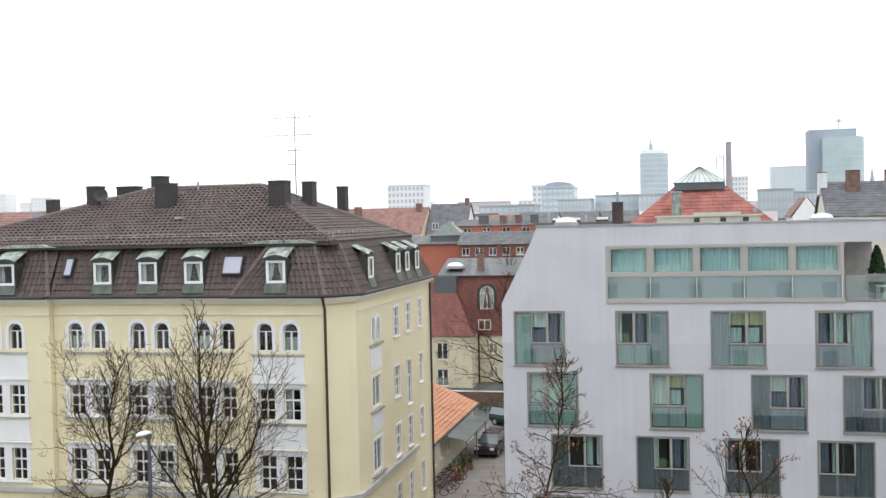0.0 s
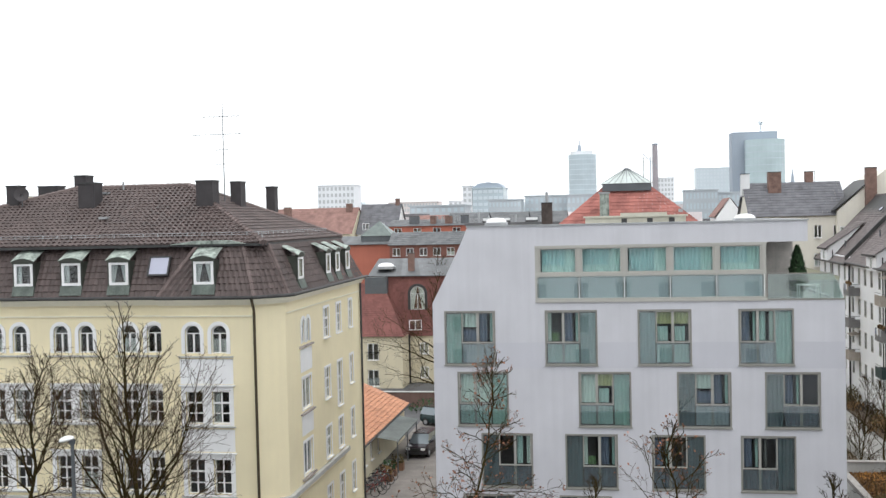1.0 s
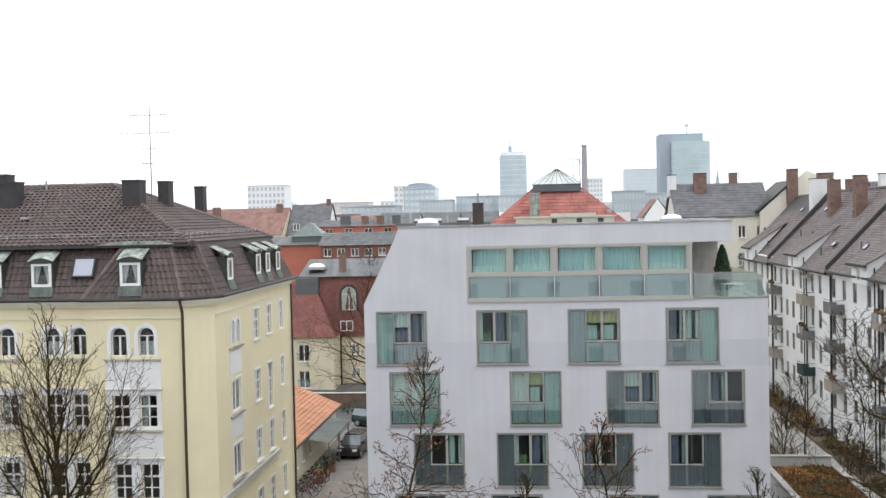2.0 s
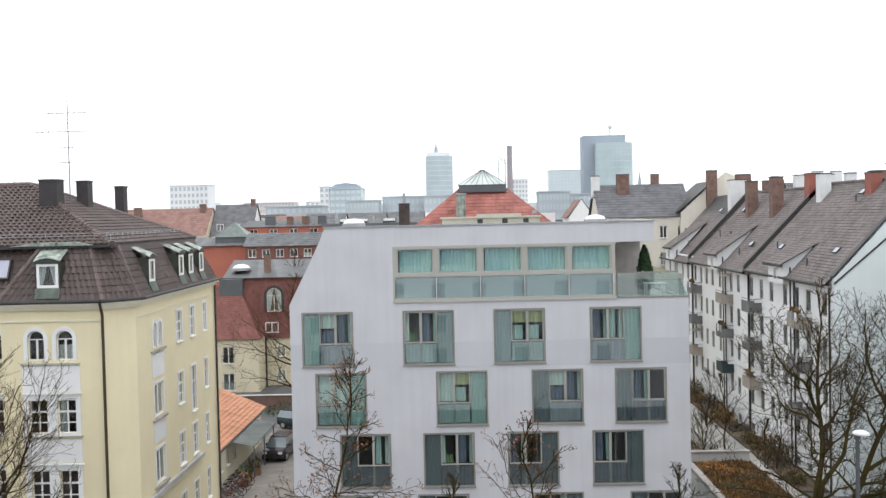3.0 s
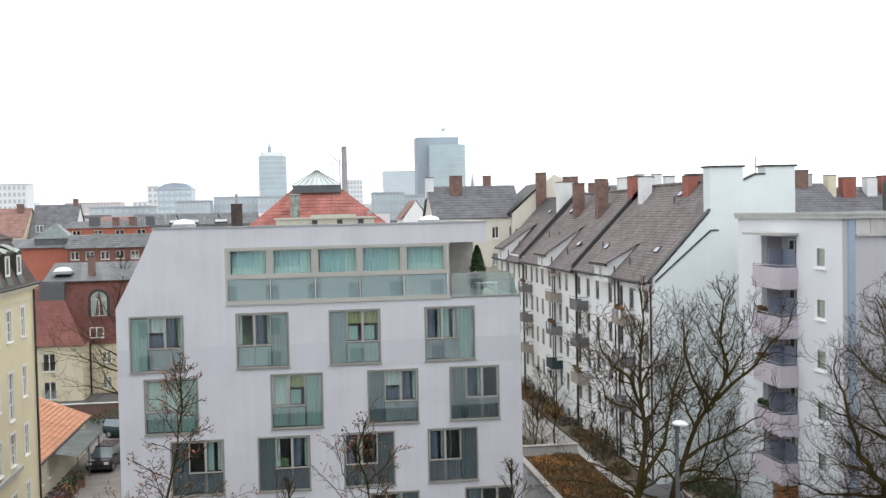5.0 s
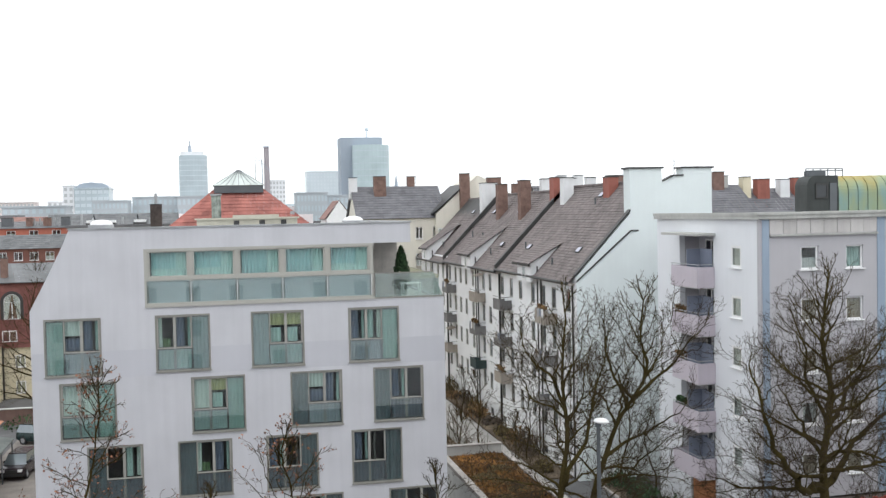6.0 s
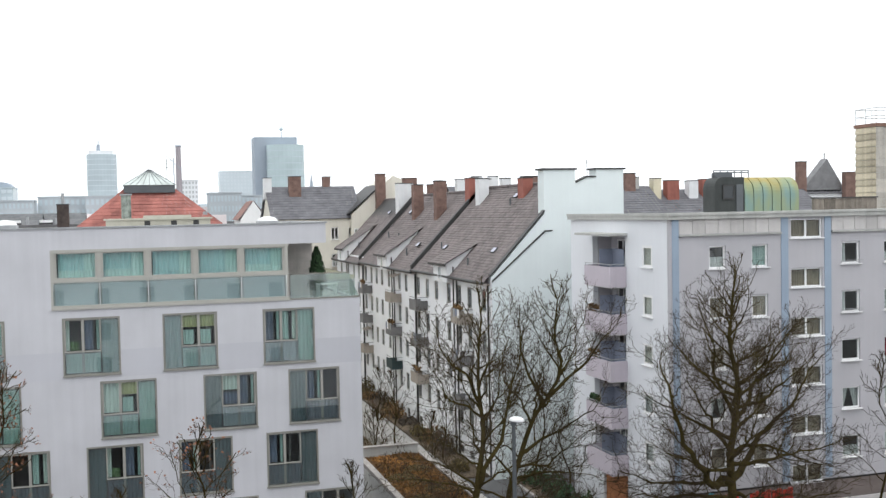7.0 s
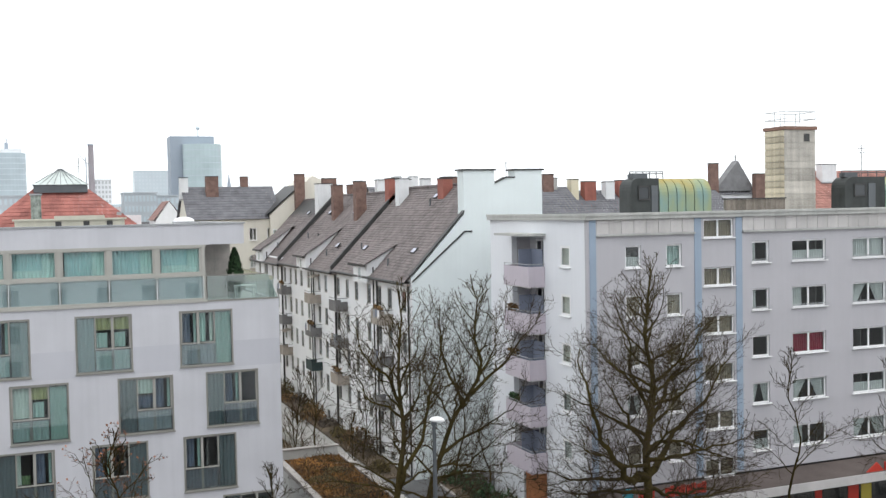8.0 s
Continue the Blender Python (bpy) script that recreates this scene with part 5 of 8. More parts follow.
bare_tree(ST, 44.2, 43, 0.14, 11.2, 33, 0.13, [(4.6, 178, 58, 70, 4.4)] + limb_fan(4.8, 9.8, 10, 2.8, 1.1, 56, 40, 14, 70), wiggle=1.2, dense=1.0)
# in the courts
bare_tree(CT, -13.6, 80, 0, 14.5, 41, 0.24, [(7.4, 182, 60, 74, 5.8), (8.6, 176, 50, 60, 5.0), (5.8, 178, 74, 88, 4.6)] + limb_fan(5.0, 12.5, 12, 4.8, 2.2, 60, 40, 16), droop=0.12, dense=0.7)
bare_tree(CT, -19.5, 121, 0, 15.5, 43, 0.22, limb_fan(5.5, 13.5, 10, 4.4, 2.0, 42, 30, 14), dense=0.6)
for x, y, top, wide, seed in ((20.2, 80, 6.2, 2.6, 47), (22.4, 74, 5.0, 2.4, 51), (16.4, 70, 5.6, 2.6, 53), (26.4, 60, 6.5, 2.4, 55), (21.0, 90, 5.0, 2.2, 57), (15.6, 66.4, 5.8, 2.8, 59), (19.6, 66.6, 5.2, 2.4, 63)):
    bare_tree(CT, x, y, 0, top, seed, 0.09, limb_fan(0.7, top * 0.8, 11, wide * 1.25, wide * 0.5, 46, 30, 10), wiggle=1.2, dense=0.7, twig_bark=M_TWIG2, label=SHRUBBY)
bare_tree(CT, 26.0, 64.5, 0, 7.8, 49, 0.1, limb_fan(1.5, 6.6, 11, 2.8, 1.2, 40, 26, 8), wiggle=0.9, dense=0.8, twig_bark=M_TWIG2)


# ---- street lamps ----
def street_lamp(x, y, top, reach):
    s = thing("street_lamp", (x, y, 0.14), "grey street lamp with a white rounded head", "street lamp", "street lamps")
    bm = bmesh.new()
    tube(bm, (x, y, 0.14), (x, y, top - 0.1), 0.13, 0.075, 10)
    part("pole", bm, M_POLE, s)
    bm = bmesh.new()
    bmesh.ops.create_uvsphere(bm, u_segments=16, v_segments=10, radius=0.5)
    bmesh.ops.scale(bm, vec=(0.7, 0.5, 0.34), verts=bm.verts)
    for v in bm.verts:
        if v.co.z < 0:
            v.co.z *= 0.45
    part("head", bm, M_LAMP, s, "white lamp housing", Matrix.Translation((x + reach, y, top)) @ Matrix.Rotation(radians(50 * reach), 4, "Y"))
    bm = bmesh.new()
    box(bm, x - 0.12, x + 0.1, y - 0.08, y + 0.08, top - 0.2, top + 0.02)
    part("bracket", bm, M_POLE, s)


street_lamp(-22.7, 40, 9.95, -0.26)
street_lamp(15.25, 40, 10.1, 0.14)


# ---- cars ----
def car(x, y, yaw, paint, label):
    m = Matrix.Translation((x, y, 0.05)) @ Matrix.Rotation(radians(yaw), 4, "Z")
    c = thing("car", (x, y, 0.05), label, "car", "parked cars")
    bm = bmesh.new()
    sec = [(-2.2, 0.42, 0.72, 0.8), (-2.05, 0.32, 0.95, 0.86), (-1.2, 0.3, 1.02, 0.9), (0.6, 0.3, 1.05, 0.9), (1.9, 0.32, 1.05, 0.88), (2.2, 0.45, 0.98, 0.82)]
    rings = [[bm.verts.new(p) for p in ((-w, a, z0), (-w, a, (z0 + z1) / 2), (-w * 0.94, a, z1), (w * 0.94, a, z1), (w, a, (z0 + z1) / 2), (w, a, z0))] for a, z0, z1, w in sec]
    for p, q in zip(rings, rings[1:]):
        for i in range(6):
            bm.faces.new((p[i], p[(i + 1) % 6], q[(i + 1) % 6], q[i]))
    bm.faces.new(rings[0]), bm.faces.new(rings[-1][::-1])
    bmesh.ops.recalc_face_normals(bm, faces=bm.faces)
    bmesh.ops.bevel(bm, geom=bm.edges[:], offset=0.05, segments=2, affect="EDGES")
    part("body", bm, paint, c, m=m)
    bm = bmesh.new()
    lo = [bm.verts.new(p) for p in ((-0.82, -1.25, 1.02), (0.82, -1.25, 1.02), (0.82, 2.1, 1.02), (-0.82, 2.1, 1.02))]
    hi = [bm.verts.new(p) for p in ((-0.66, -0.5, 1.66), (0.66, -0.5, 1.66), (0.68, 1.85, 1.66), (-0.68, 1.85, 1.66))]
    for i in range(4):
        bm.faces.new((lo[i], lo[(i + 1) % 4], hi[(i + 1) % 4], hi[i]))
    bm.faces.new(hi)
    part("windows", bm, M_CARGLASS, c, "pale reflecting car windows", m)
    bm = boxes((-0.68, 0.68, -0.5, 1.88, 1.64, 1.72))
    bmesh.ops.bevel(bm, geom=bm.edges[:], offset=0.03, segments=2, affect="EDGES")
    part("roof", bm, paint, c, m=m)
    for sx in (-1, 1):
        part("headlight", boxes((sx * 0.62 - 0.16, sx * 0.62 + 0.16, -2.19, -2.0, 0.68, 0.86)), M_LAMP, c, m=m)
        bm = bmesh.new()
        tube(bm, (sx * 0.72, -0.45, 1.08), (sx * 1.02, -0.5, 1.1), 0.07, 0.1, 8)
        part("mirror", bm, paint, c, m=m)
        for a in (-1.35, 1.4):
            bm = bmesh.new()
            tube(bm, (sx * 0.92, a, 0.34), (sx * 0.7, a, 0.34), 0.34, sides=16)
            w = part("wheel", bm, M_RUBBER, c, m=m)
            bm = bmesh.new()
            tube(bm, (sx * 0.935, a, 0.34), (sx * 0.9, a, 0.34), 0.2, sides=14)
            part("rim", bm, M_ZINC, w, m=m)
    part("grille", boxes((-0.42, 0.42, -2.22, -2.1, 0.6, 0.84)), M_RUBBER, c, m=m)
    part("bumper", boxes((-0.84, 0.84, -2.24, -2.05, 0.36, 0.56)), M_RUBBER, c, m=m)


M_CARGLASS = mat("car_glass", (0.2, 0.23, 0.25), 0.08, metal=0.5, var=0.05, bump=0.0, spec=1.0)
M_RUBBER = mat("black_rubber", (0.02, 0.02, 0.02), 0.7, var=0.1, bump=0.0)
M_PAINT1 = mat("dark_maroon_paint", (0.035, 0.025, 0.03), 0.2, metal=0.3, var=0.1, bump=0.0, spec=0.6)
M_PAINT2 = mat("dark_green_paint", (0.012, 0.03, 0.03), 0.2, metal=0.3, var=0.1, bump=0.0, spec=0.6)
car(-15.15, 80.8, -6, M_PAINT1, "dark maroon car parked on the driveway")
car(-15.2, 91.6, 60, M_PAINT2, "dark green car parked across the driveway's end")


# ---- low house with orange roof, bicycles and canopy beside the driveway ----
def annexe():
    h = thing("annexe", (-20, 78, 0), "low cream annexe with an orange tiled roof", "house")
    m = FACE_RIGHT(-17.8)
    holes = [(71.4, 72.2, 1.1, 2.4), (73.6, 74.4, 1.1, 2.4), (76.0, 76.8, 1.1, 2.4)]
    bm = bmesh.new()
    holed_wall(bm, 67.5, 86.5, 0, 2.95, holes, 0.3)
    part("wall", bm, M_CREAM, h, m=m)
    for a, b, v, t in holes:
        window(h, m, (a + b) / 2, v, b - a, t - v, "double", 0.1, "half")
    bm = bmesh.new()
    prism(bm, [(-24, 0), (-17.8, 0), (-17.8, 2.95), (-21.6, 4.5), (-24, 4.5)], 86.2, 86.5)
    part("gable_wall", bm, M_CREAM, h)
    bm = bmesh.new()
    tiled_slope(bm, (-17.4, 67.0, 2.95), (-17.4, 86.9, 2.95), (-21.6, 67.0, 4.75), (-21.6, 86.9, 4.75), 0.36, 0.34, 0.07, hump=0.05)
    part("roof", bm, M_ORANGE, h, "orange pantile roof slope")
    bm = bmesh.new()
    prism(bm, [(-17.6, 2.9), (-21.6, 4.6), (-21.6, 2.9)], 67.2, 86.6)
    part("roof_boarding", bm, M_DARK, h)
    bm = bmesh.new()
    tube(bm, (-17.35, 67, 2.9), (-17.35, 86.9, 2.9), 0.07)
    part("gutter", bm, M_DARK, h)
    cp = thing("canopy", (-16.6, 77, 0), "grey corrugated lean-to canopy on thin posts", "canopy")
    n = 22
    for i in range(n):
        y0, y1, y2 = (74.0 + 8.0 * (i + k / 2) / n for k in range(3))
        bm = bmesh.new()
        a = [bm.verts.new(c) for c in ((-17.75, y0, 2.8), (-17.75, y1, 2.96), (-17.75, y2, 2.8))]
        b = [bm.verts.new(c) for c in ((-15.7, y0, 2.45), (-15.7, y1, 2.61), (-15.7, y2, 2.45))]
        bm.faces.new((a[0], b[0], b[1], a[1])), bm.faces.new((a[1], b[1], b[2], a[2]))
        part("corrugation", bm, M_SHEET, cp)
    for y in (74.2, 78, 81.8):
        bm = bmesh.new()
        tube(bm, (-15.85, y, 0), (-15.85, y, 2.45), 0.05)
        part("post", bm, M_POLE, cp)
    part("beam", boxes((-15.9, -15.8, 74.0, 82, 2.36, 2.44)), M_POLE, cp)
    part("rear_beam", boxes((-17.78, -17.7, 74.0, 82, 2.7, 2.79)), M_POLE, cp)
    return h


M_SHEET = mat("grey_corrugated_sheet", (0.14, 0.155, 0.15), 0.6, metal=0.2, var=0.2, scale=0.8, bump=0.05, streak=0.2)
M_CREAM = mat("cream_render", (0.66, 0.6, 0.45), 0.9, var=0.05, scale=0.5, fine=25, bump=0.1, streak=0.3)
annexe()


def bicycle(x, y, yaw, paint):
    m = Matrix.Translation((x, y, 0.05)) @ Matrix.Rotation(radians(yaw), 4, "Z")
    b = thing("bicycle", (x, y, 0.05), "parked bicycle beside the cream annexe wall", "bicycle", "parked bicycles")
    for cx in (-0.52, 0.52):
        bm = bmesh.new()
        n = 16
        for i in range(n):
            t0, t1 = 2 * math.pi * i / n, 2 * math.pi * (i + 1) / n
            tube(bm, (cx + 0.33 * math.cos(t0), 0, 0.34 + 0.33 * math.sin(t0)), (cx + 0.33 * math.cos(t1), 0, 0.34 + 0.33 * math.sin(t1)), 0.022, sides=4)
        part("wheel", bm, M_RUBBER, b, m=m)
    bm = bmesh.new()
    for p, q in (((-0.52, 0, 0.34), (-0.15, 0, 0.85)), ((-0.15, 0, 0.8), (0.4, 0, 0.85)), ((-0.1, 0, 0.32), (0.4, 0, 0.8)), ((-0.1, 0, 0.32), (-0.18, 0, 0.95)), ((0.52, 0, 0.34), (0.38, 0, 1.0)), ((-0.52, 0, 0.34), (-0.1, 0, 0.32))):
        tube(bm, p, q, 0.022, sides=5)
    part("bicycle_frame", bm, paint, b, m=m)
    part("saddle", boxes((-0.3, -0.05, -0.07, 0.07, 0.95, 1.02)), M_RUBBER, b, m=m)
    bm = bmesh.new()
    tube(bm, (0.36, -0.28, 1.03), (0.36, 0.28, 1.03), 0.018, sides=5)
    part("handlebar", bm, M_ZINC, b, m=m)


M_BIKE = mat("red_enamel", (0.25, 0.03, 0.03), 0.4, var=0.1, bump=0.0)
for i in range(9):
    bicycle(-16.6 + 0.35 * (i % 2), 67.6 + i * 0.62, 8 * (i % 3) - 6, M_BIKE if i % 3 == 0 else M_POLE)


def planter(x, y, seed):
    rng = random.Random(seed)
    p = thing("planter", (x, y, 0.05), "brown wooden planter with withered plants beside the bicycles", "planter", "planters on the driveway")
    bm = bmesh.new()
    holed = ((x - 0.5, x + 0.5, y - 0.3, y - 0.26), (x - 0.5, x + 0.5, y + 0.26, y + 0.3), (x - 0.5, x - 0.46, y - 0.26, y + 0.26), (x + 0.46, x + 0.5, y - 0.26, y + 0.26), (x - 0.46, x + 0.46, y - 0.26, y + 0.26))
    for i, c in enumerate(holed):
        box(bm, *c, 0.05, 0.6 if i < 4 else 0.5)
    part("box", bm, M_PLANTER, p)
    bm = bmesh.new()
    for k in range(160):
        c = Vector((x + rng.uniform(-0.45, 0.45), y + rng.uniform(-0.25, 0.25), 0.5 + rng.random() ** 1.5 * 0.7))
        u = Vector((rng.uniform(-1, 1), rng.uniform(-1, 1), rng.uniform(-1, 1))).normalized() * rng.uniform(0.05, 0.12)
        w = u.orthogonal() * 0.6
        bm.faces.new([bm.verts.new(c + e) for e in (u, w, -u, -w)])
    part("foliage", bm, (M_RUST, M_GREEN, M_MOSS)[seed % 3], p)


# ---- garden court between the grey house and the white row ----
def garage():
    g = thing("garage", (15.5, 57, 0), "low flat garage with an orange-brown planted roof and pale coping", "garage")
    part("wall", boxes((13.9, 18.2, 52.0, 65.2, 0, 2.8)), M_STONE, g)
    part("roof_bed", boxes((14.15, 17.95, 52.25, 64.95, 2.805, 2.92)), M_SEDUM, g, "rust-coloured planted roof")
    sedum_tufts(g)
    for c in ((13.8, 14.2, 51.9, 65.3), (17.9, 18.3, 51.9, 65.3), (14.2, 17.9, 51.9, 52.2)):
        part("coping", boxes((*c, 2.81, 3.05)), M_KERB, g, "pale concrete coping")
    part("rear_parapet", boxes((14.2, 17.9, 64.95, 65.3, 2.81, 3.55)), M_STONE, g, "pale raised rear parapet")
    part("parapet_coping", boxes((14.15, 17.95, 64.88, 65.36, 3.552, 3.62)), M_KERB, g)


M_SEDUM = mat("rust_sedum", (0.05, 0.038, 0.028), 0.95, var=0.6, scale=0.45, fine=6, bump=0.9, second=(0.1, 0.06, 0.03))
M_TUFT = mat("sedum_tuft", (0.04, 0.03, 0.02), 0.95, var=0.5, scale=0.6, bump=0.0, per_piece=0.35, island=True, second=(0.12, 0.06, 0.018))


def sedum_tufts(parent):
    rng, V, F = random.Random(61), [], []
    for k in range(5200):
        x, y = rng.uniform(14.2, 17.9), rng.uniform(52.3, 64.9)
        s = rng.uniform(0.03, 0.1) * (1.6 if math.sin(x * 1.9 + 1) * math.sin(y * 1.3) > 0.15 else 0.8)
        a, n = rng.uniform(0, 6.28), len(V)
        for j in range(3):
            V.append((x + s * math.cos(a + 2.1 * j), y + s * math.sin(a + 2.1 * j), 2.915))
        V.append((x + rng.uniform(-0.5, 0.5) * s, y + rng.uniform(-0.5, 0.5) * s, 2.92 + s * rng.uniform(0.8, 2.0)))
        F += [(n, n + 1, n + 3), (n + 1, n + 2, n + 3), (n + 2, n, n + 3)]
    me = bpy.data.meshes.new("planting")
    me.from_pydata(V, [], F)
    me.materials.append(M_TUFT)
    tagged(place("planting", me, Matrix.Identity(4), parent), kind="stuff")


M_LANE = mat("pale_court_paving", (0.33, 0.32, 0.3), 0.9, var=0.12, scale=0.6, fine=12, bump=0.2)
M_KERB = mat("weathered_coping", (0.32, 0.3, 0.28), 0.9, var=0.25, scale=1.2, fine=8, bump=0.3)
garage()
tagged(part("garden_path", boxes((18.9, 22.0, 50, 126, 0.0, 0.04)), M_LANE), "pale paved lane through the court", "path", kind="structure")
tagged(part("garden_bed", boxes((22.1, 24.0, 68, 126, 0.0, 0.12)), M_GARDEN), "brown earth bed along the white row", "bed", kind="structure")
tagged(part("garden_bed", boxes((11.0, 18.8, 66, 110, 0.0, 0.1)), M_GARDEN), "brown winter lawn in the court", "bed", kind="structure")
tagged(part("court_paving", boxes((22.2, 24.9, 50.5, 66.8, 0.0, 0.05)), M_ASPHALT), "dark asphalt yard before the gable", "paving", kind="structure")
tagged(part("kerb", boxes((24.9, 25.1, 50.5, 66.8, 0.0, 0.16)), M_KERB), "pale concrete kerb of the yard", "kerb", kind="structure")
tagged(part("garden_bed", boxes((25.1, 27.5, 50.5, 66.8, 0.0, 0.1)), M_GARDEN), "dark winter bed before the gable", "bed", kind="structure")
gw = thing("garden_wall", (16, 65, 0), "pale low garden wall with coping", "wall")
part("wall", boxes((18.45, 18.75, 64.6, 100, 0, 1.1)), M_STONE, gw)
part("coping", boxes((18.38, 18.82, 64.6, 100, 1.1, 1.18)), M_LANE, gw)


PLANTERS_AT = [(-16.3, 73.4), (-16.1, 75.1), (-16.25, 71.9)]


def shrub(x, y, w, d, h, seed, material, label, z=0.1, n=420, leaf=0.75):
    rng = random.Random(seed)
    s = thing("shrub", (x, y, z), label, "shrub")
    bm = bmesh.new()
    for k in range(n):
        a, rr = rng.uniform(0, 6.283), math.sqrt(rng.random())
        p = Vector((x + w * rr * math.cos(a), y + d * rr * math.sin(a), z + h * rng.random() * (1.1 - 0.7 * rr * rr)))
        u = Vector((rng.uniform(-1, 1), rng.uniform(-1, 1), rng.uniform(-1, 1))).normalized() * rng.uniform(0.06, 0.16) * leaf
        v = u.orthogonal() * rng.uniform(0.5, 1)
        bm.faces.new([bm.verts.new(p + c) for c in (u, v, -u, -v)])
    part("foliage", bm, material, s)
    bm = bmesh.new()
    for k in range(14):
        a = rng.uniform(0, 6.283)
        tube(bm, (x, y, z - 0.05), (x + w * 0.7 * math.cos(a), y + d * 0.7 * math.sin(a), z + h * rng.uniform(0.5, 0.9)), 0.02, 0.008, 4)
    part("wood", bm, M_TWIG, s)


M_BRWALL0 = mat("brown_wall_paint", (0.16, 0.1, 0.085), 0.9, var=0.15, streak=0.3)
M_ORANGEMOSS = mat("orange_stonecrop", (0.26, 0.12, 0.03), 0.9, var=0.3, bump=0.0, per_piece=0.6, island=True)
M_BRUSH = mat("grey_brown_brush", (0.075, 0.06, 0.048), 0.9, var=0.3, bump=0.0, per_piece=0.6, island=True)
M_MOSS = mat("brown_moss", (0.085, 0.065, 0.025), 0.9, var=0.3, bump=0.0, per_piece=0.7, island=True)
M_RUST = mat("rust_foliage", (0.17, 0.1, 0.045), 0.9, var=0.3, bump=0.0, per_piece=0.7, island=True)
for i in range(11):
    shrub(22.6 + 0.9 * ((i * 7) % 5) / 4, 70.5 + i * 3.7 + (i * 5) % 3, 0.7 + 0.25 * (i % 3), 1.2 + 0.5 * (i % 4), 0.7 + 0.35 * ((i * 3) % 4), 60 + i, (M_MOSS, M_BRUSH, M_RUST)[i % 3], ("mossy brown shrub in the bed", "grey-brown winter shrub in the bed", "rust-brown winter shrub in the bed")[i % 3])
for i in range(7):
    shrub(15.2 + (i * 1.3) % 1.9, 54.0 + i * 1.65, 0.9, 1.0, 0.3, 80 + i, M_ORANGEMOSS if i > 4 else M_MOSS, "rust-coloured low planting on the garage roof" if i > 4 else "brownish moss cushions on the garage roof", 2.88, 420, 0.45)
for i in range(5):
    shrub(26.2 + 0.4 * (i % 2), 55 + i * 2.4, 0.9, 1.2, 1.3, 90 + i, M_GREEN, "dark evergreen shrub before the gable")
for i in range(5):
    shrub(13.5 + i, 68 + i * 4.5, 1.4, 1.6, 1.2, 97 + i, M_MOSS, "brown winter shrub on the lawn")
M_PLANTER = mat("brown_planter_boards", (0.2, 0.11, 0.07), 0.9, var=0.25, scale=2.0, fine=14, bump=0.2, streak=0.4)
for i, (x, y) in enumerate(PLANTERS_AT):
    planter(x, y, 130 + i)
gb0 = thing("brown_wall", (-18, 101, 0), "low brown garden wall across the driveway's end", "wall")
part("wall", boxes((-26, -9, 100.8, 101.1, 0, 1.5)), M_BRWALL0, gb0)
part("coping", boxes((-26, -9, 100.72, 101.18, 1.5, 1.58)), M_STONE, gb0)
shrub(-17.2, 98, 2.6, 1.2, 1.4, 120, M_GREEN, "green hedge across the driveway's end")


# ---- the conifer and table on the terrace ----
def conifer():
    rng = random.Random(4)
    t = thing("conifer", (8.95, 50.9, 14.8), "narrow dark green conifer on the roof terrace", "shrub")
    bm = bmesh.new()
    for k in range(1400):
        f = rng.random()
        r = 0.56 * (1 - f) ** 0.6 * min(1, f * 6 + 0.3) * (0.75 + 0.35 * rng.random())
        a = rng.uniform(0, 6.283)
        p = Vector((8.95 + r * math.cos(a), 50.9 + r * math.sin(a), 15.1 + 2.2 * f))
        u = Vector((math.cos(a) * 0.05, math.sin(a) * 0.05, 0.11)) * rng.uniform(0.7, 1.3)
        v = Vector((-math.sin(a), math.cos(a), 0)) * 0.05
        bm.faces.new([bm.verts.new(p + c) for c in (u, v, -u * 0.6, -v)])
    part("crown", bm, M_GREEN, t)
    bm = bmesh.new()
    tube(bm, (8.95, 50.9, 14.8), (8.95, 50.9, 17.0), 0.05, 0.015)
    part("trunk", bm, M_BARK, t)
    bm = bmesh.new()
    tube(bm, (8.95, 50.9, 14.8), (8.95, 50.9, 15.15), 0.2, 0.26, 12)
    part("pot", bm, M_STONE, t)


conifer()
tb = thing("terrace_table", (9.2, 49.9, 14.8), "white garden table behind the glass guard", "table")
part("tabletop", boxes((8.75, 9.75, 49.6, 50.3, 15.5, 15.54)), M_PVC, tb)
leg = boxes((-0.03, 0.03, -0.03, 0.03, 0, 0.7))
leg_mesh = to_mesh("leg", leg, M_PVC)
for x, y in ((8.82, 49.67), (9.68, 49.67), (8.82, 50.23), (9.68, 50.23)):
    place("leg", leg_mesh, Matrix.Translation((x, y, 14.8)), tb)

# ---- on the grey house's roof ----
gh = bpy.data.objects["grey_house"]


def roof_dome(parent, x, y, z, r):
    bm = bmesh.new()
    bmesh.ops.create_uvsphere(bm, u_segments=16, v_segments=10, radius=r)
    bmesh.ops.delete(bm, geom=[v for v in bm.verts if v.co.z < -0.01], context="VERTS")
    bmesh.ops.scale(bm, vec=(1, 1, 0.45), verts=bm.verts)
    d = part("roof_light", bm, M_LAMP, parent, "white domed roof light", Matrix.Translation((x, y, z)))
    part("kerb", boxes((x - r, x + r, y - r, y + r, z - 0.3, z)), M_ZINC, d)


roof_dome(gh, -5.7, 52.5, 18.76, 0.55)
roof_dome(gh, 6.75, 52.5, 18.7, 0.52)
bm = boxes((-1.15, 3.95, 53.4, 57, 18.45, 18.88), (-1.25, 4.05, 53.3, 57.1, 18.88, 18.96), (0.7, 3.0, 53.3, 57.1, 18.96, 19.1))
part("plant_box", bm, mat("beige_cladding", (0.5, 0.48, 0.4), 0.8, var=0.1, streak=0.3), gh, "low beige clad plant housing on the roof")
for x in (0.7, 2.0, 3.1):
    part("louvre", boxes((x, x + 0.28, 53.36, 53.41, 18.6, 18.82)), M_DARK, gh)


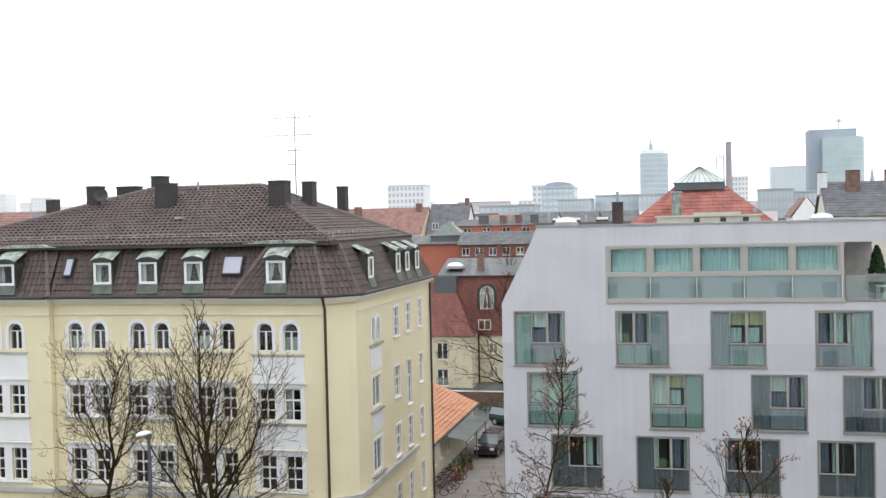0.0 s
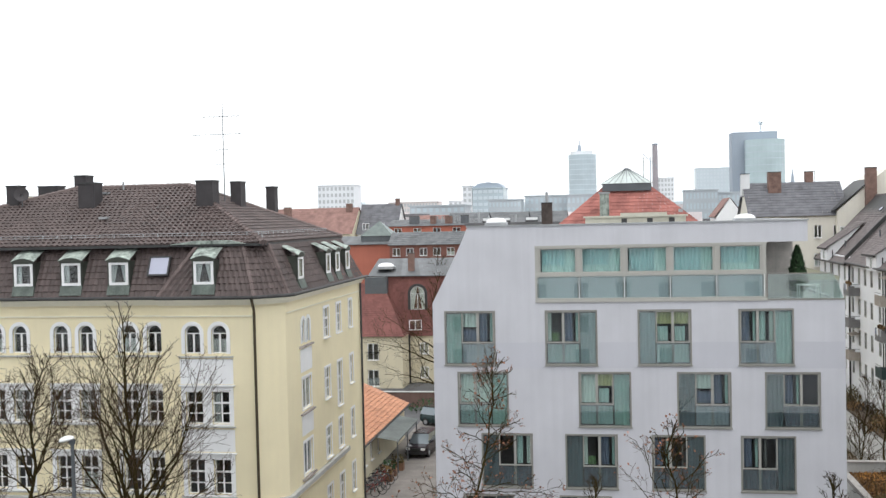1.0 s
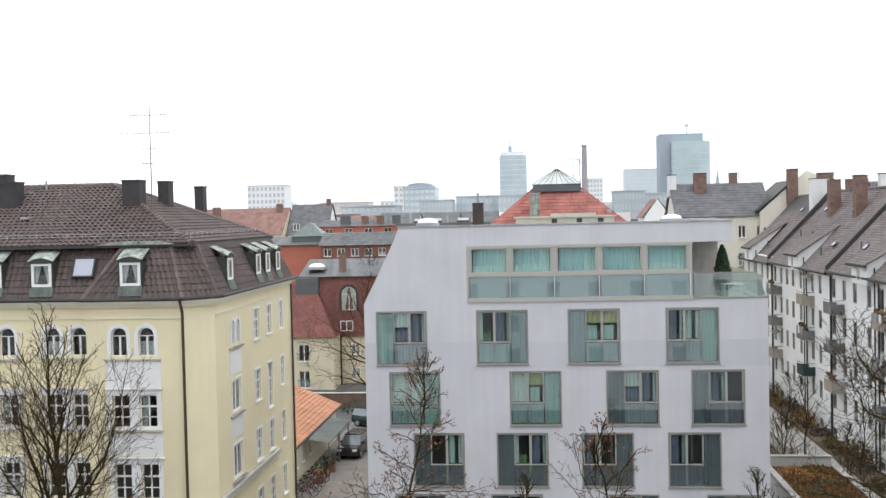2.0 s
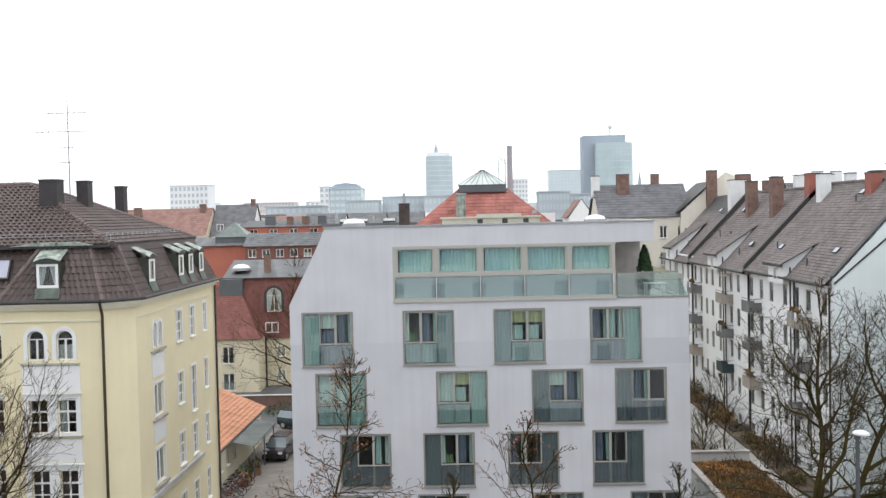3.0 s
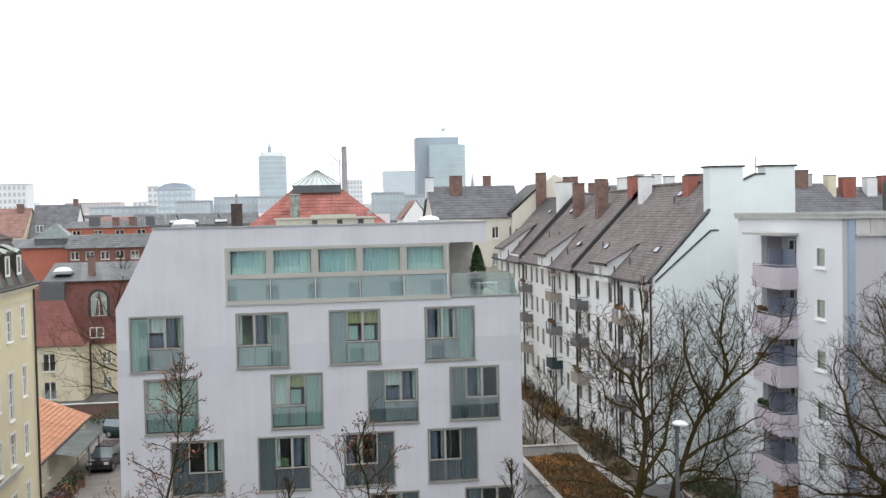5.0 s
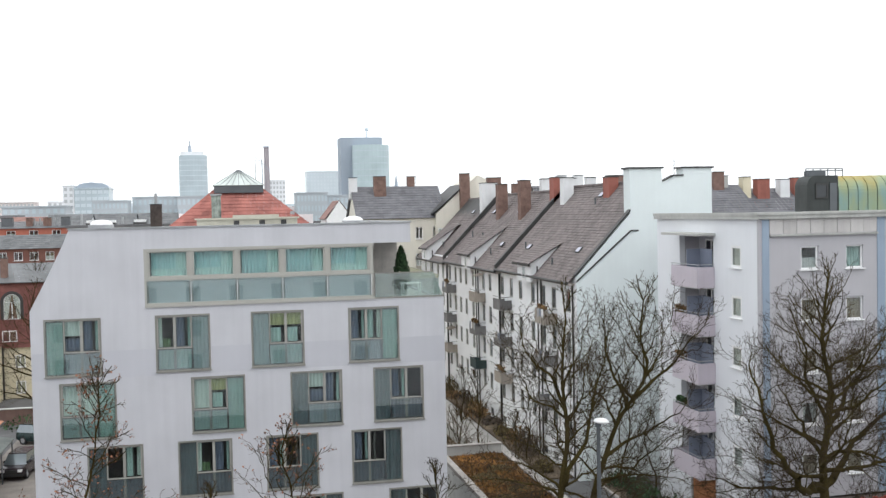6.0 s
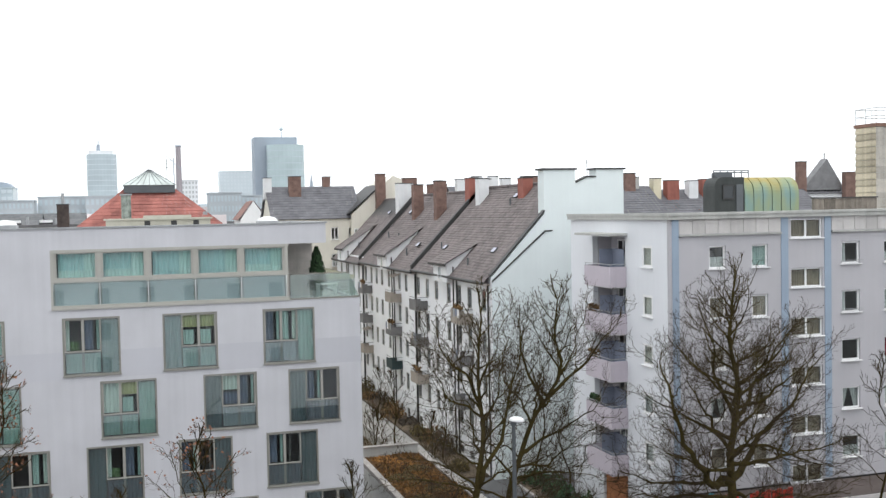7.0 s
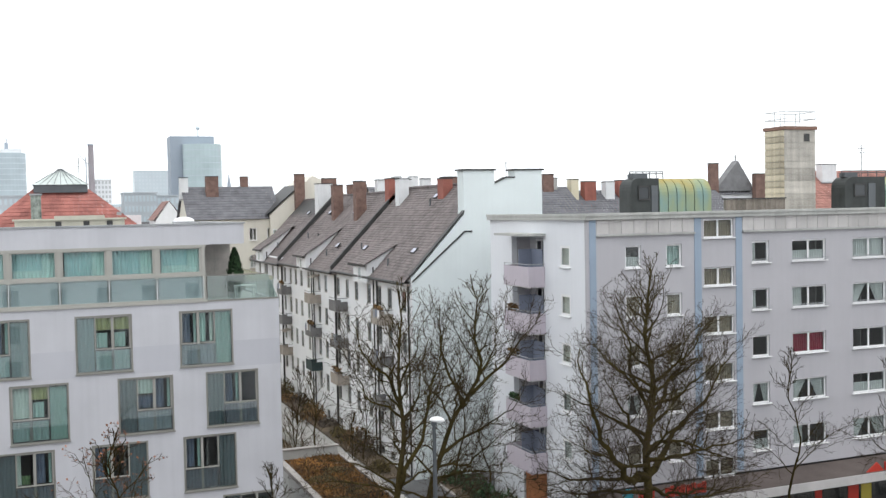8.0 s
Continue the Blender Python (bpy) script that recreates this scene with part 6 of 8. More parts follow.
# ---- roof things of the right-hand block ----
rb = bpy.data.objects["apartment_block"]


def patina_mat():
    """Weathered copper sheet: teal and green runs down from a yellow-stained top."""
    m = mat("green_yellow_patina", (0.2, 0.4, 0.37), 0.6, var=0.1, scale=0.5, fine=6, bump=0.1)
    n, l = m.node_tree.nodes, m.node_tree.links
    tc, mp, st = n.new("ShaderNodeTexCoord"), n.new("ShaderNodeMapping"), n.new("ShaderNodeTexNoise")
    mp.inputs["Scale"].default_value = (0.75, 0.75, 0.25)
    st.inputs["Scale"].default_value, st.inputs["Detail"].default_value = 1.3, 6
    sep, ht, add = n.new("ShaderNodeSeparateXYZ"), n.new("ShaderNodeMapRange"), n.new("ShaderNodeMath")
    ht.inputs["From Min"].default_value, ht.inputs["From Max"].default_value = 19.6, 20.7
    ht.inputs["To Min"].default_value, ht.inputs["To Max"].default_value = 0.0, 0.3
    add.operation = "ADD"
    ramp = n.new("ShaderNodeValToRGB")
    ramp.color_ramp.elements[0].position, ramp.color_ramp.elements[0].color = 0.36, (0.19, 0.29, 0.265, 1)
    ramp.color_ramp.elements[1].position, ramp.color_ramp.elements[1].color = 0.85, (0.34, 0.27, 0.08, 1)
    mid = ramp.color_ramp.elements.new(0.56)
    mid.color = (0.25, 0.3, 0.18, 1)
    l.new(tc.outputs["Object"], mp.inputs["Vector"])
    l.new(mp.outputs[0], st.inputs["Vector"])
    l.new(tc.outputs["Object"], sep.inputs[0])
    l.new(sep.outputs["Z"], ht.inputs["Value"])
    l.new(st.outputs["Fac"], add.inputs[0])
    l.new(ht.outputs[0], add.inputs[1])
    l.new(add.outputs[0], ramp.inputs["Fac"])
    l.new(ramp.outputs["Color"], n["Principled BSDF"].inputs["Base Color"])
    return m


M_PATINA = patina_mat()
M_DARKGREEN = mat("dark_green_sheet", (0.045, 0.05, 0.049), 0.6, metal=0.2, var=0.2, scale=1.2, bump=0.05, streak=0.4)
M_CONC = mat("stained_concrete", (0.43, 0.405, 0.365), 0.9, var=0.2, scale=0.8, fine=10, bump=0.2, streak=0.5, per_piece=0.25)
M_RUSTCAP = mat("rusty_cap", (0.22, 0.13, 0.1), 0.9, var=0.2, streak=0.3)


M_CABPANE = mat("dim_cabin_pane", (0.06, 0.065, 0.07), 0.15, var=0.1, bump=0.0)
M_YELLOWCONC = mat("yellow_stained_panel", (0.46, 0.41, 0.31), 0.9, var=0.2, scale=0.8, fine=10, bump=0.2, streak=0.5, per_piece=0.3)


def penthouse(x0, xm, x1, y0, label):
    """A round-shouldered roof cabin: a dark end with door and window, then ribbed barrel sheets."""
    p = thing("roof_cabin", (xm, y0 + 1.5, 18.4), label, "roof cabin")
    n, r, top = 8, 1.0, 20.68

    def outline(x_a, x_b, shrink=0.0):
        pts = [(y0 + 1.3, 18.4), (y0 + 1.3, top - shrink)]
        pts += [(y0 + r - (r - shrink) * math.sin(a), top - r + (r - shrink) * math.cos(a)) for a in (math.pi / 2 * i / n for i in range(n + 1))]
        pts += [(y0 + shrink, 18.4)]
        return pts

    def extrude(bm, pts, a, b):
        v = [[bm.verts.new((x, y, z)) for y, z in pts] for x in (a, b)]
        k = len(pts)
        bm.faces.new(v[0]), bm.faces.new(v[1][::-1])
        for i in range(k):
            bm.faces.new((v[0][i], v[1][i], v[1][(i + 1) % k], v[0][(i + 1) % k]))

    s = min(1.0, (xm - x0) / 2.7)
    bm = bmesh.new()
    # rounded end block
    pts = [(x0, 18.4)] + [(x0 + 0.7 * s - 0.7 * s * math.cos(a), top - 0.7 + 0.7 * math.sin(a)) for a in (math.pi / 2 * i / 6 for i in range(7))] + [(xm, top), (xm, 18.4)]
    prism(bm, pts, y0 + 0.05, y0 + 1.3)
    part("end_block", bm, M_DARKGREEN, p)
    part("window", boxes((x0 + 0.8 * s, x0 + 1.65 * s, y0, y0 + 0.05, 19.45, 20.15)), M_CABPANE, p)
    bm = bmesh.new()
    holed_wall(bm, x0 + 0.8 * s - 0.07, x0 + 1.65 * s + 0.07, 19.37, 20.23, [(x0 + 0.8 * s, x0 + 1.65 * s, 19.45, 20.15)], 0.1)
    part("window_frame", bm, M_DARK, p, m=Matrix.Translation((0, y0 - 0.03, 0)))
    part("door", boxes((x0 + 1.95 * s, x0 + 2.55 * s, y0, y0 + 0.05, 18.6, 20.25)), M_POLE, p)
    k = max(3, round((x1 - xm) / 0.68))
    for i in range(k):
        a, b = xm + (x1 - xm) * i / k, xm + (x1 - xm) * (i + 1) / k
        bm = bmesh.new()
        extrude(bm, outline(a, b), a + 0.03, b - 0.03)
        part("barrel_sheet", bm, M_PATINA, p)
    bm = bmesh.new()
    extrude(bm, outline(xm, x1, 0.06), xm + 0.01, x1 - 0.05)
    part("core", bm, M_DARKGREEN, p)
    bm = bmesh.new()
    for z in (20.98, 21.1):
        tube(bm, (x0 + 0.4, y0 + 0.8, z), (xm + 0.8, y0 + 0.8, z), 0.03, sides=6)
    for i in range(6):
        x = x0 + 0.4 + (xm - x0 + 0.4) * i / 5
        tube(bm, (x, y0 + 0.8, 20.6), (x, y0 + 0.8, 21.1), 0.03, sides=6)
    part("rail", bm, M_POLE, p)
    part("vent", boxes((x0 + 0.4, x0 + 1.5, y0 + 0.5, y0 + 1.0, 20.68, 20.95)), M_POLE, p)


penthouse(32.85, 34.85, 38.65, 52.4, "dark roof cabin with green and yellow patinated barrel sheets")
penthouse(49.2, 52.6, 57.0, 52.4, "dark green round-shouldered roof cabin")


def lift_tower():
    t = thing("chimney_tower", (46.9, 55, 18.4), "tall stained concrete chimney tower with a railed top", "chimney")
    for i in range(13):
        z = 18.4 + i * 0.42
        part("course", boxes((45.6, 48.15, 54.0, 55.9, z + 0.012, z + 0.41)), M_CONC, t)
    lap = bmesh.new()
    prism(lap, [(-0.06, 0.0), (0.0, 0.0), (0.0, 0.39), (-0.02, 0.39), (-0.07, 0.1)], 54.01, 55.89)
    lap = to_mesh("cladding_panel", lap, M_YELLOWCONC)
    for i in range(13):
        place("cladding_panel", lap, Matrix.Translation((45.6, 0, 18.41 + i * 0.42)), t)
    part("core", boxes((45.63, 48.12, 54.03, 55.87, 18.4, 23.85)), M_STONE, t)
    part("cap", boxes((45.5, 48.25, 53.9, 56.0, 23.86, 24.08)), M_RUSTCAP, t, "rusty brown cap")
    part("opening", boxes((47.2, 47.65, 53.97, 54.0, 23.1, 23.6)), M_DARK, t)
    bm = bmesh.new()
    c = [(45.6, 54.0), (48.15, 54.0), (48.15, 55.9), (45.6, 55.9)]
    for i in range(4):
        (x0, y0), (x1, y1) = c[i], c[(i + 1) % 4]
        for z in (24.56, 25.06):
            tube(bm, (x0, y0, z), (x1, y1, z), 0.025, sides=5)
        for f in (0, 0.5):
            x, y = x0 + (x1 - x0) * f, y0 + (y1 - y0) * f
            tube(bm, (x, y, 24.05), (x, y, 25.06), 0.022, sides=5)
    part("rail", bm, M_ZINC, t, "thin metal guard rail")


lift_tower()
M_SOOTCONC = mat("sooty_concrete", (0.2, 0.175, 0.15), 0.9, var=0.3, scale=0.9, fine=10, bump=0.2, streak=0.6, per_piece=0.3)
rw = thing("roof_wall", (42, 52.5, 18.4), "low weathered parapet wall on the flat roof", "wall")
for i in range(6):
    x = 39.75 + i * 0.77
    part("panel", boxes((x + 0.01, x + 0.76, 52.5, 52.7, 18.4, 19.32)), M_SOOTCONC, rw)
part("coping", boxes((39.7, 44.4, 52.42, 52.78, 19.325, 19.4)), M_DARK, rw)

# shop canopy roof and its signs
bm = bmesh.new()
v = [bm.verts.new(c) for c in ((28.2, 46.6, 2.85), (62, 46.6, 2.85), (62, 48.97, 3.1), (28.2, 48.97, 3.1))]
bm.faces.new(v)
w4 = [bm.verts.new(c) for c in ((28.2, 46.6, 2.6), (62, 46.6, 2.6), (62, 48.97, 2.6), (28.2, 48.97, 2.6))]
for i in range(4):
    bm.faces.new((w4[i], w4[(i + 1) % 4], v[(i + 1) % 4], v[i]))
part("canopy_roof", bm, mat("brown_felt", (0.085, 0.068, 0.062), 0.9, var=0.25, scale=0.6, streak=0.0), rb, "brown felted lean-to roof above the shops")
M_SIGNRED = mat("red_sign", (0.45, 0.035, 0.02), 0.5, var=0.08, bump=0.0)
M_SIGNTEAL = mat("teal_sign", (0.05, 0.3, 0.38), 0.5, var=0.08, bump=0.0)
M_SIGNYELLOW = mat("yellow_sign", (0.4, 0.33, 0.05), 0.5, var=0.08, bump=0.0)
sg = thing("shop_sign", (32, 46.7, 2.95), "row of unreadable red shop sign characters", "sign")
for i, w in enumerate((0.28, 0.25, 0.3, 0.0, 0.0, 0.27, 0.25, 0.29, 0.24, 0.3, 0.25, 0.28, 0.26)):
    if w:
        x = 29.5 + i * 0.34
        part("character_bar", boxes((x, x + w, 46.62, 46.68, 3.12, 3.72 - 0.08 * (i % 2))), M_SIGNRED, sg)
part("rail", boxes((29.4, 34.0, 46.66, 46.74, 2.85, 3.13)), M_POLE, sg)
st = thing("shop_sign", (28.9, 46.7, 2.95), "round teal shop sign on the canopy's edge", "sign")
bm = bmesh.new()
tube(bm, (28.85, 46.62, 3.55), (28.85, 46.7, 3.55), 0.32, sides=18)
part("disc", bm, M_SIGNTEAL, st)
part("bracket", boxes((28.8, 28.9, 46.64, 46.69, 2.83, 3.25)), M_POLE, st)
s2 = thing("shop_sign", (46.5, 47.1, 2.95), "red angular shop sign on the canopy", "sign")
bm = bmesh.new()
prism(bm, [(45.4, 2.86), (46.7, 2.86), (46.2, 3.4)], 46.7, 46.8)
part("wedge", bm, M_SIGNRED, s2)
part("bar", boxes((46.8, 48.4, 46.7, 46.8, 2.86, 3.36)), M_SIGNRED, s2)
for x, w, mt, lb in ((44.8, 0.8, M_SIGNRED, "red banner in the shop front"), (45.8, 0.8, M_SIGNYELLOW, "yellow banner in the shop front"), (42.3, 0.5, M_SIGNRED, "red banner in the shop front")):
    b = thing("banner", (x, 47.6, 0.14), lb, "banner")
    part("cloth", boxes((x, x + w, 47.6, 47.63, 0.8, 1.9)), mt, b)
    bm = bmesh.new()
    tube(bm, (x + w / 2, 47.66, 0.14), (x + w / 2, 47.66, 2.0), 0.03, sides=6)
    part("pole", bm, M_POLE, b)


# ---- on the long white row ----
row = bpy.data.objects["terrace_row"]
M_WCHIM = mat("white_chimney_render", (0.7, 0.71, 0.72), 0.9, var=0.06, streak=0.3)
M_REDCHIM = mat("red_clad_chimney", (0.3, 0.11, 0.085), 0.8, var=0.15, streak=0.3)
for x, y, w, d, z0, z1, mt, lb in ((29.65, 74.3, 0.8, 1.2, 19.6, 21.45, M_REDCHIM, "red brick chimney"), (29.3, 83.5, 0.9, 1.0, 19.2, 21.75, M_WCHIM, "white rendered chimney"),
                                   (29.45, 86.7, 0.9, 1.2, 19.4, 21.9, M_REDCHIM, "red brick chimney"), (28.3, 92.8, 1.0, 1.0, 18.1, 21.85, M_BRICK, "brown brick chimney"),
                                   (30.2, 99.5, 0.7, 0.8, 20.0, 22.1, M_BRICK, "brown brick chimney"), (28.3, 100.7, 1.0, 1.0, 17.9, 21.75, M_BRICK, "brown brick chimney"), (29.2, 109.3, 1.7, 1.4, 18.7, 22.15, M_WCHIM, "white rendered chimney"),
                                   (32.0, 117.3, 1.6, 1.0, 19.0, 23.0, M_BRICK, "brown brick chimney"), (32.0, 97.8, 0.9, 0.8, 19.0, 22.15, M_WCHIM, "white rendered chimney"), (32.0, 89.9, 0.7, 0.7, 19.0, 21.9, M_WCHIM, "white rendered chimney"),
                                   (32.0, 85.0, 0.8, 0.7, 19.0, 21.8, M_WCHIM, "white rendered chimney"), (32.0, 106.0, 2.0, 1.0, 18.8, 21.9, M_BRICK, "broad brown brick chimney")):
    chimney(row, x, y, w, d, z0, z1, mt, lb, M_DARK)


def wedge_dormer(y0, y1, xe):
    """A shed dormer rising from the front wall, with a tapering roof."""
    ze = 13.85 + (xe - 23.6) * 1.045
    bm = bmesh.new()
    v = [bm.verts.new(c) for c in ((23.4, y0, 13.45), (23.4, y0, 14.95), (xe - 0.3, y0, ze - 0.3), (23.4, y1, 13.45), (23.4, y1, 14.95), (xe - 0.3, y1, ze - 0.3))]
    bm.faces.new((v[0], v[1], v[2])), bm.faces.new((v[5], v[4], v[3])), bm.faces.new((v[0], v[3], v[4], v[1]))
    d = part("dormer", bm, M_ROWWHITE, row, "white walled shed dormer")
    bm = bmesh.new()
    tiled_slope(bm, (23.1, y1 + 0.35, 14.92), (23.1, y0 - 0.35, 14.92), (xe, y1 + 0.3, ze), (xe, y0 - 0.3, ze), 0.3, 0.32)
    part("dormer_roof", bm, M_TILE2, d)
    part("fascia", boxes((23.05, 23.2, y0 - 0.4, y1 + 0.4, 14.74, 14.9)), M_DARK, d)
    bm = bmesh.new()
    tube(bm, (23.9, y0 - 0.1, 14.7), (23.9, y0 - 0.1, 0.2), 0.06)
    part("downpipe", bm, M_DARK, d)
    window(row, FACE_LEFT(23.4), -(y0 + y1) / 2, 13.6, 0.95, 1.1, "single", -0.05, "", sill=False)


for a, xe in ((75.4, 26.3), (94.9, 27.2), (115.2, 27.3)):
    wedge_dormer(a, a + 3.6, xe)
for y, x in ((70.4, 25.6), (82.2, 25.5), (75.7, 29.5), (90.7, 25.5), (94.5, 28.4), (103.6, 28.4), (112.8, 28.4)):
    z = 13.95 + (x - 23.6) * 1.045
    bm = boxes((-0.25, 0.25, -0.4, 0.4, 0.02, 0.12))
    at = Matrix.Translation((x, y, z)) @ Matrix.Rotation(radians(-46), 4, "Y")
    sk = part("skylight", bm, M_DARK, row, "small roof light", at)
    part("pane", boxes((-0.2, 0.2, -0.34, 0.34, 0.122, 0.13)), M_SKYPANE, sk, m=at)
for y, x in ((73.4, 24.5), (75.4, 28.8), (83.1, 25.4), (92.0, 24.7), (99.4, 25.9), (104.0, 26.0), (113.2, 24.8)):
    z = 13.95 + (x - 23.6) * 1.045
    bm = bmesh.new()
    tube(bm, (x, y, z - 0.1), (x, y, z + 0.55), 0.07)
    part("vent_pipe", bm, M_POLE, row)
M_BBEIGE = mat("beige_balcony", (0.33, 0.29, 0.25), 0.8, var=0.15, streak=0.3)
M_BGREEN = mat("green_balcony", (0.03, 0.05, 0.05), 0.7, var=0.15)
M_BDARK = mat("dark_balcony", (0.17, 0.165, 0.165), 0.7, var=0.2)
rngb = random.Random(77)
for ci, y in enumerate((72.3, 84.3, 93.1, 105.1, 116.5)):
    for ri, z in enumerate((11.7, 8.6, 5.4)):
        mt = (M_BBEIGE, M_BDARK, M_BDARK, M_BDARK)[(ci * 2 + ri * 3) % 4] if not (ci == 2 and ri == 2) else M_BGREEN
        b = part("balcony", boxes((23.1, 24.08, y - 1.1, y + 1.1, z - 1.15, z - 1.0)), M_STONE, row, "balcony with weathered panels")
        part("parapet", boxes((23.04, 23.1, y - 1.12, y + 1.12, z - 1.1, z - 0.18), (23.1, 24.08, y - 1.12, y - 1.06, z - 1.1, z - 0.3), (23.1, 24.08, y + 1.06, y + 1.12, z - 1.1, z - 0.3)), mt, b)
        bm = bmesh.new()
        tube(bm, (23.07, y - 1.1, z), (23.07, y + 1.1, z), 0.025, sides=5), tube(bm, (23.07, y - 1.1, z), (24.08, y - 1.1, z), 0.025, sides=5)
        part("rail", bm, M_POLE, b)
        if (ci + ri) % 3 == 0:
            bm = bmesh.new()
            for k in range(70):
                p = Vector((23.15 + rngb.random() * 0.25, y + rngb.uniform(-1.0, 1.0), z - 0.1 + rngb.random() * 0.4))
                u = Vector((rngb.uniform(-1, 1), rngb.uniform(-1, 1), rngb.uniform(-1, 1))).normalized() * 0.1
                bm.faces.new([bm.verts.new(p + c) for c in (u, u.orthogonal(), -u, -u.orthogonal())])
            part("plants", bm, M_RUST, b, "withered balcony plants")
for y in (74.6, 86.6, 94.2, 107.8):
    bm = bmesh.new()
    tube(bm, (23.95, y, 13.9), (23.95, y, 0.2), 0.07)
    part("downpipe", bm, M_DARK, row)
for i in range(5):      # potted plants on the mauve balconies
    if i in (1, 2, 3):
        z = 15.55 - 2.8 * i
        bm = bmesh.new()
        for k in range(90):
            p = Vector((26.95 + rngb.random() * 0.3, 56.4 + rngb.random() * 1.1, z - 0.05 + rngb.random() * 0.45))
            u = Vector((rngb.uniform(-1, 1), rngb.uniform(-1, 1), rngb.uniform(-1, 1))).normalized() * 0.09
            bm.faces.new([bm.verts.new(p + c) for c in (u, u.orthogonal(), -u, -u.orthogonal())])
        pb = thing("balcony_plants", (27.1, 57, z - 0.1), "withered potted plants on a balcony parapet", "plants")
        part("foliage", bm, M_RUST if i != 3 else M_GREEN, pb)
        part("box", boxes((26.92, 27.25, 56.3, 57.5, z - 0.2, z - 0.02)), M_BDARK, pb)


# ---- houses farther off ----
def house(name, label, x0, x1, y0, y1, ze, zr, axis, wall, roof, rows=(), n=0, win=(0.9, 1.5), tile=0.6, hip=0.0, base=0.0, over=0.3, cols=()):
    """A plain house: walls, pitched roof with its ridge along the axis, and a front with windows."""
    h = thing(name, ((x0 + x1) / 2, (y0 + y1) / 2, base), label, "house")
    holes = []
    for v in rows:
        for u in cols or [x0 + (x1 - x0) * (i + 0.5) / n for i in range(n)]:
            holes.append((u - win[0] / 2, u + win[0] / 2, v, v + win[1]))
    bm = bmesh.new()
    holed_wall(bm, x0, x1, base, ze, holes, 0.3)
    part("wall", bm, wall, h, m=FRONT(y0))
    part("wall", boxes((x0, x0 + 0.3, y0 + 0.305, y1, base, ze), (x1 - 0.3, x1, y0 + 0.305, y1, base, ze), (x0 + 0.3, x1 - 0.3, y1 - 0.3, y1, base, ze), (x0 + 0.3, x1 - 0.3, y0 + 3, y0 + 3.1, base, ze)), wall, h)
    for a, b, v, t in holes:
        window(h, FRONT(y0), (a + b) / 2, v, b - a, t - v, "double", 0.1, random.Random(int(a * 10 + v)).choice(("", "half", "")))
    bm = bmesh.new()
    o = over
    if axis == "x":
        ym = (y0 + y1) / 2
        tiled_slope(bm, (x0 - o, y0 - o, ze), (x1 + o, y0 - o, ze), (x0 - o + hip, ym, zr), (x1 + o - hip, ym, zr), tile, tile)
        tiled_slope(bm, (x1 + o, y1 + o, ze), (x0 - o, y1 + o, ze), (x1 + o - hip, ym, zr), (x0 - o + hip, ym, zr), 1.0, 1.0)
        if hip:
            tiled_slope(bm, (x1 + o, y0 - o, ze), (x1 + o, y1 + o, ze), (x1 + o - hip, ym - 0.02, zr), (x1 + o - hip, ym + 0.02, zr), tile, tile)
            tiled_slope(bm, (x0 - o, y1 + o, ze), (x0 - o, y0 - o, ze), (x0 - o + hip, ym + 0.02, zr), (x0 - o + hip, ym - 0.02, zr), tile, tile)
        else:
            for xa, xb in ((x0, x0 + 0.3), (x1 - 0.3, x1)):
                g = bmesh.new()
                f = [[g.verts.new((x, y, z)) for y, z in ((y0, ze), (y1, ze), (ym, zr - 0.08))] for x in (xa, xb)]
                g.faces.new(f[0]), g.faces.new(f[1][::-1])
                for i in range(3):
                    g.faces.new((f[0][i], f[1][i], f[1][(i + 1) % 3], f[0][(i + 1) % 3]))
                part("gable", g, wall, h)
    else:
        xm = (x0 + x1) / 2
        tiled_slope(bm, (x0 - o, y1, ze), (x0 - o, y0, ze), (xm, y1, zr), (xm, y0, zr), tile, tile)
        tiled_slope(bm, (x1 + o, y0, ze), (x1 + o, y1, ze), (xm, y0, zr), (xm, y1, zr), tile, tile)
        for ya, yb in ((y0 + 0.05, y0 + 0.3), (y1 - 0.3, y1)):
            g = bmesh.new()
            prism(g, [(x0, ze), (x1, ze), (xm, zr - 0.05)], ya, yb)
            part("gable", g, wall, h)
    part("roof", bm, roof, h)
    return h


# Distance haze is put into M_REDFAR: a red tile greyed and paled.
M_REDFAR = mat("hazed_red_roof_tile", (0.25, 0.145, 0.125), 0.85, var=0.2, scale=0.7, fine=10, bump=0.1, per_piece=0.16, island=True)
M_REDPALE = mat("pale_red_roof_tile", (0.29, 0.14, 0.115), 0.85, var=0.2, scale=0.7, fine=10, bump=0.2, per_piece=0.2, island=True)
M_ORWALL = mat("orange_render", (0.42, 0.145, 0.1), 0.9, var=0.08, scale=0.3, streak=0.3)
M_BRWALL = mat("brown_red_cladding", (0.2, 0.09, 0.07), 0.85, var=0.15, scale=0.6, streak=0.2)
M_SEAM = mat("standing_seam_zinc", (0.13, 0.135, 0.14), 0.6, metal=0.2, var=0.2, scale=0.8, streak=0.3, per_piece=0.25, island=True)

# cream house with a red roof behind the annexe, and its taller wing
ch = house("cream_house", "cream rendered house with a steep red tiled roof", -36, -23.1, 112, 122, 5.9, 11.6, "x", M_CREAM, M_RED, (3.2, 0.2), 4, (1.3, 1.9), 0.3, hip=3.5, cols=(-33.1, -29.8, -26.5))
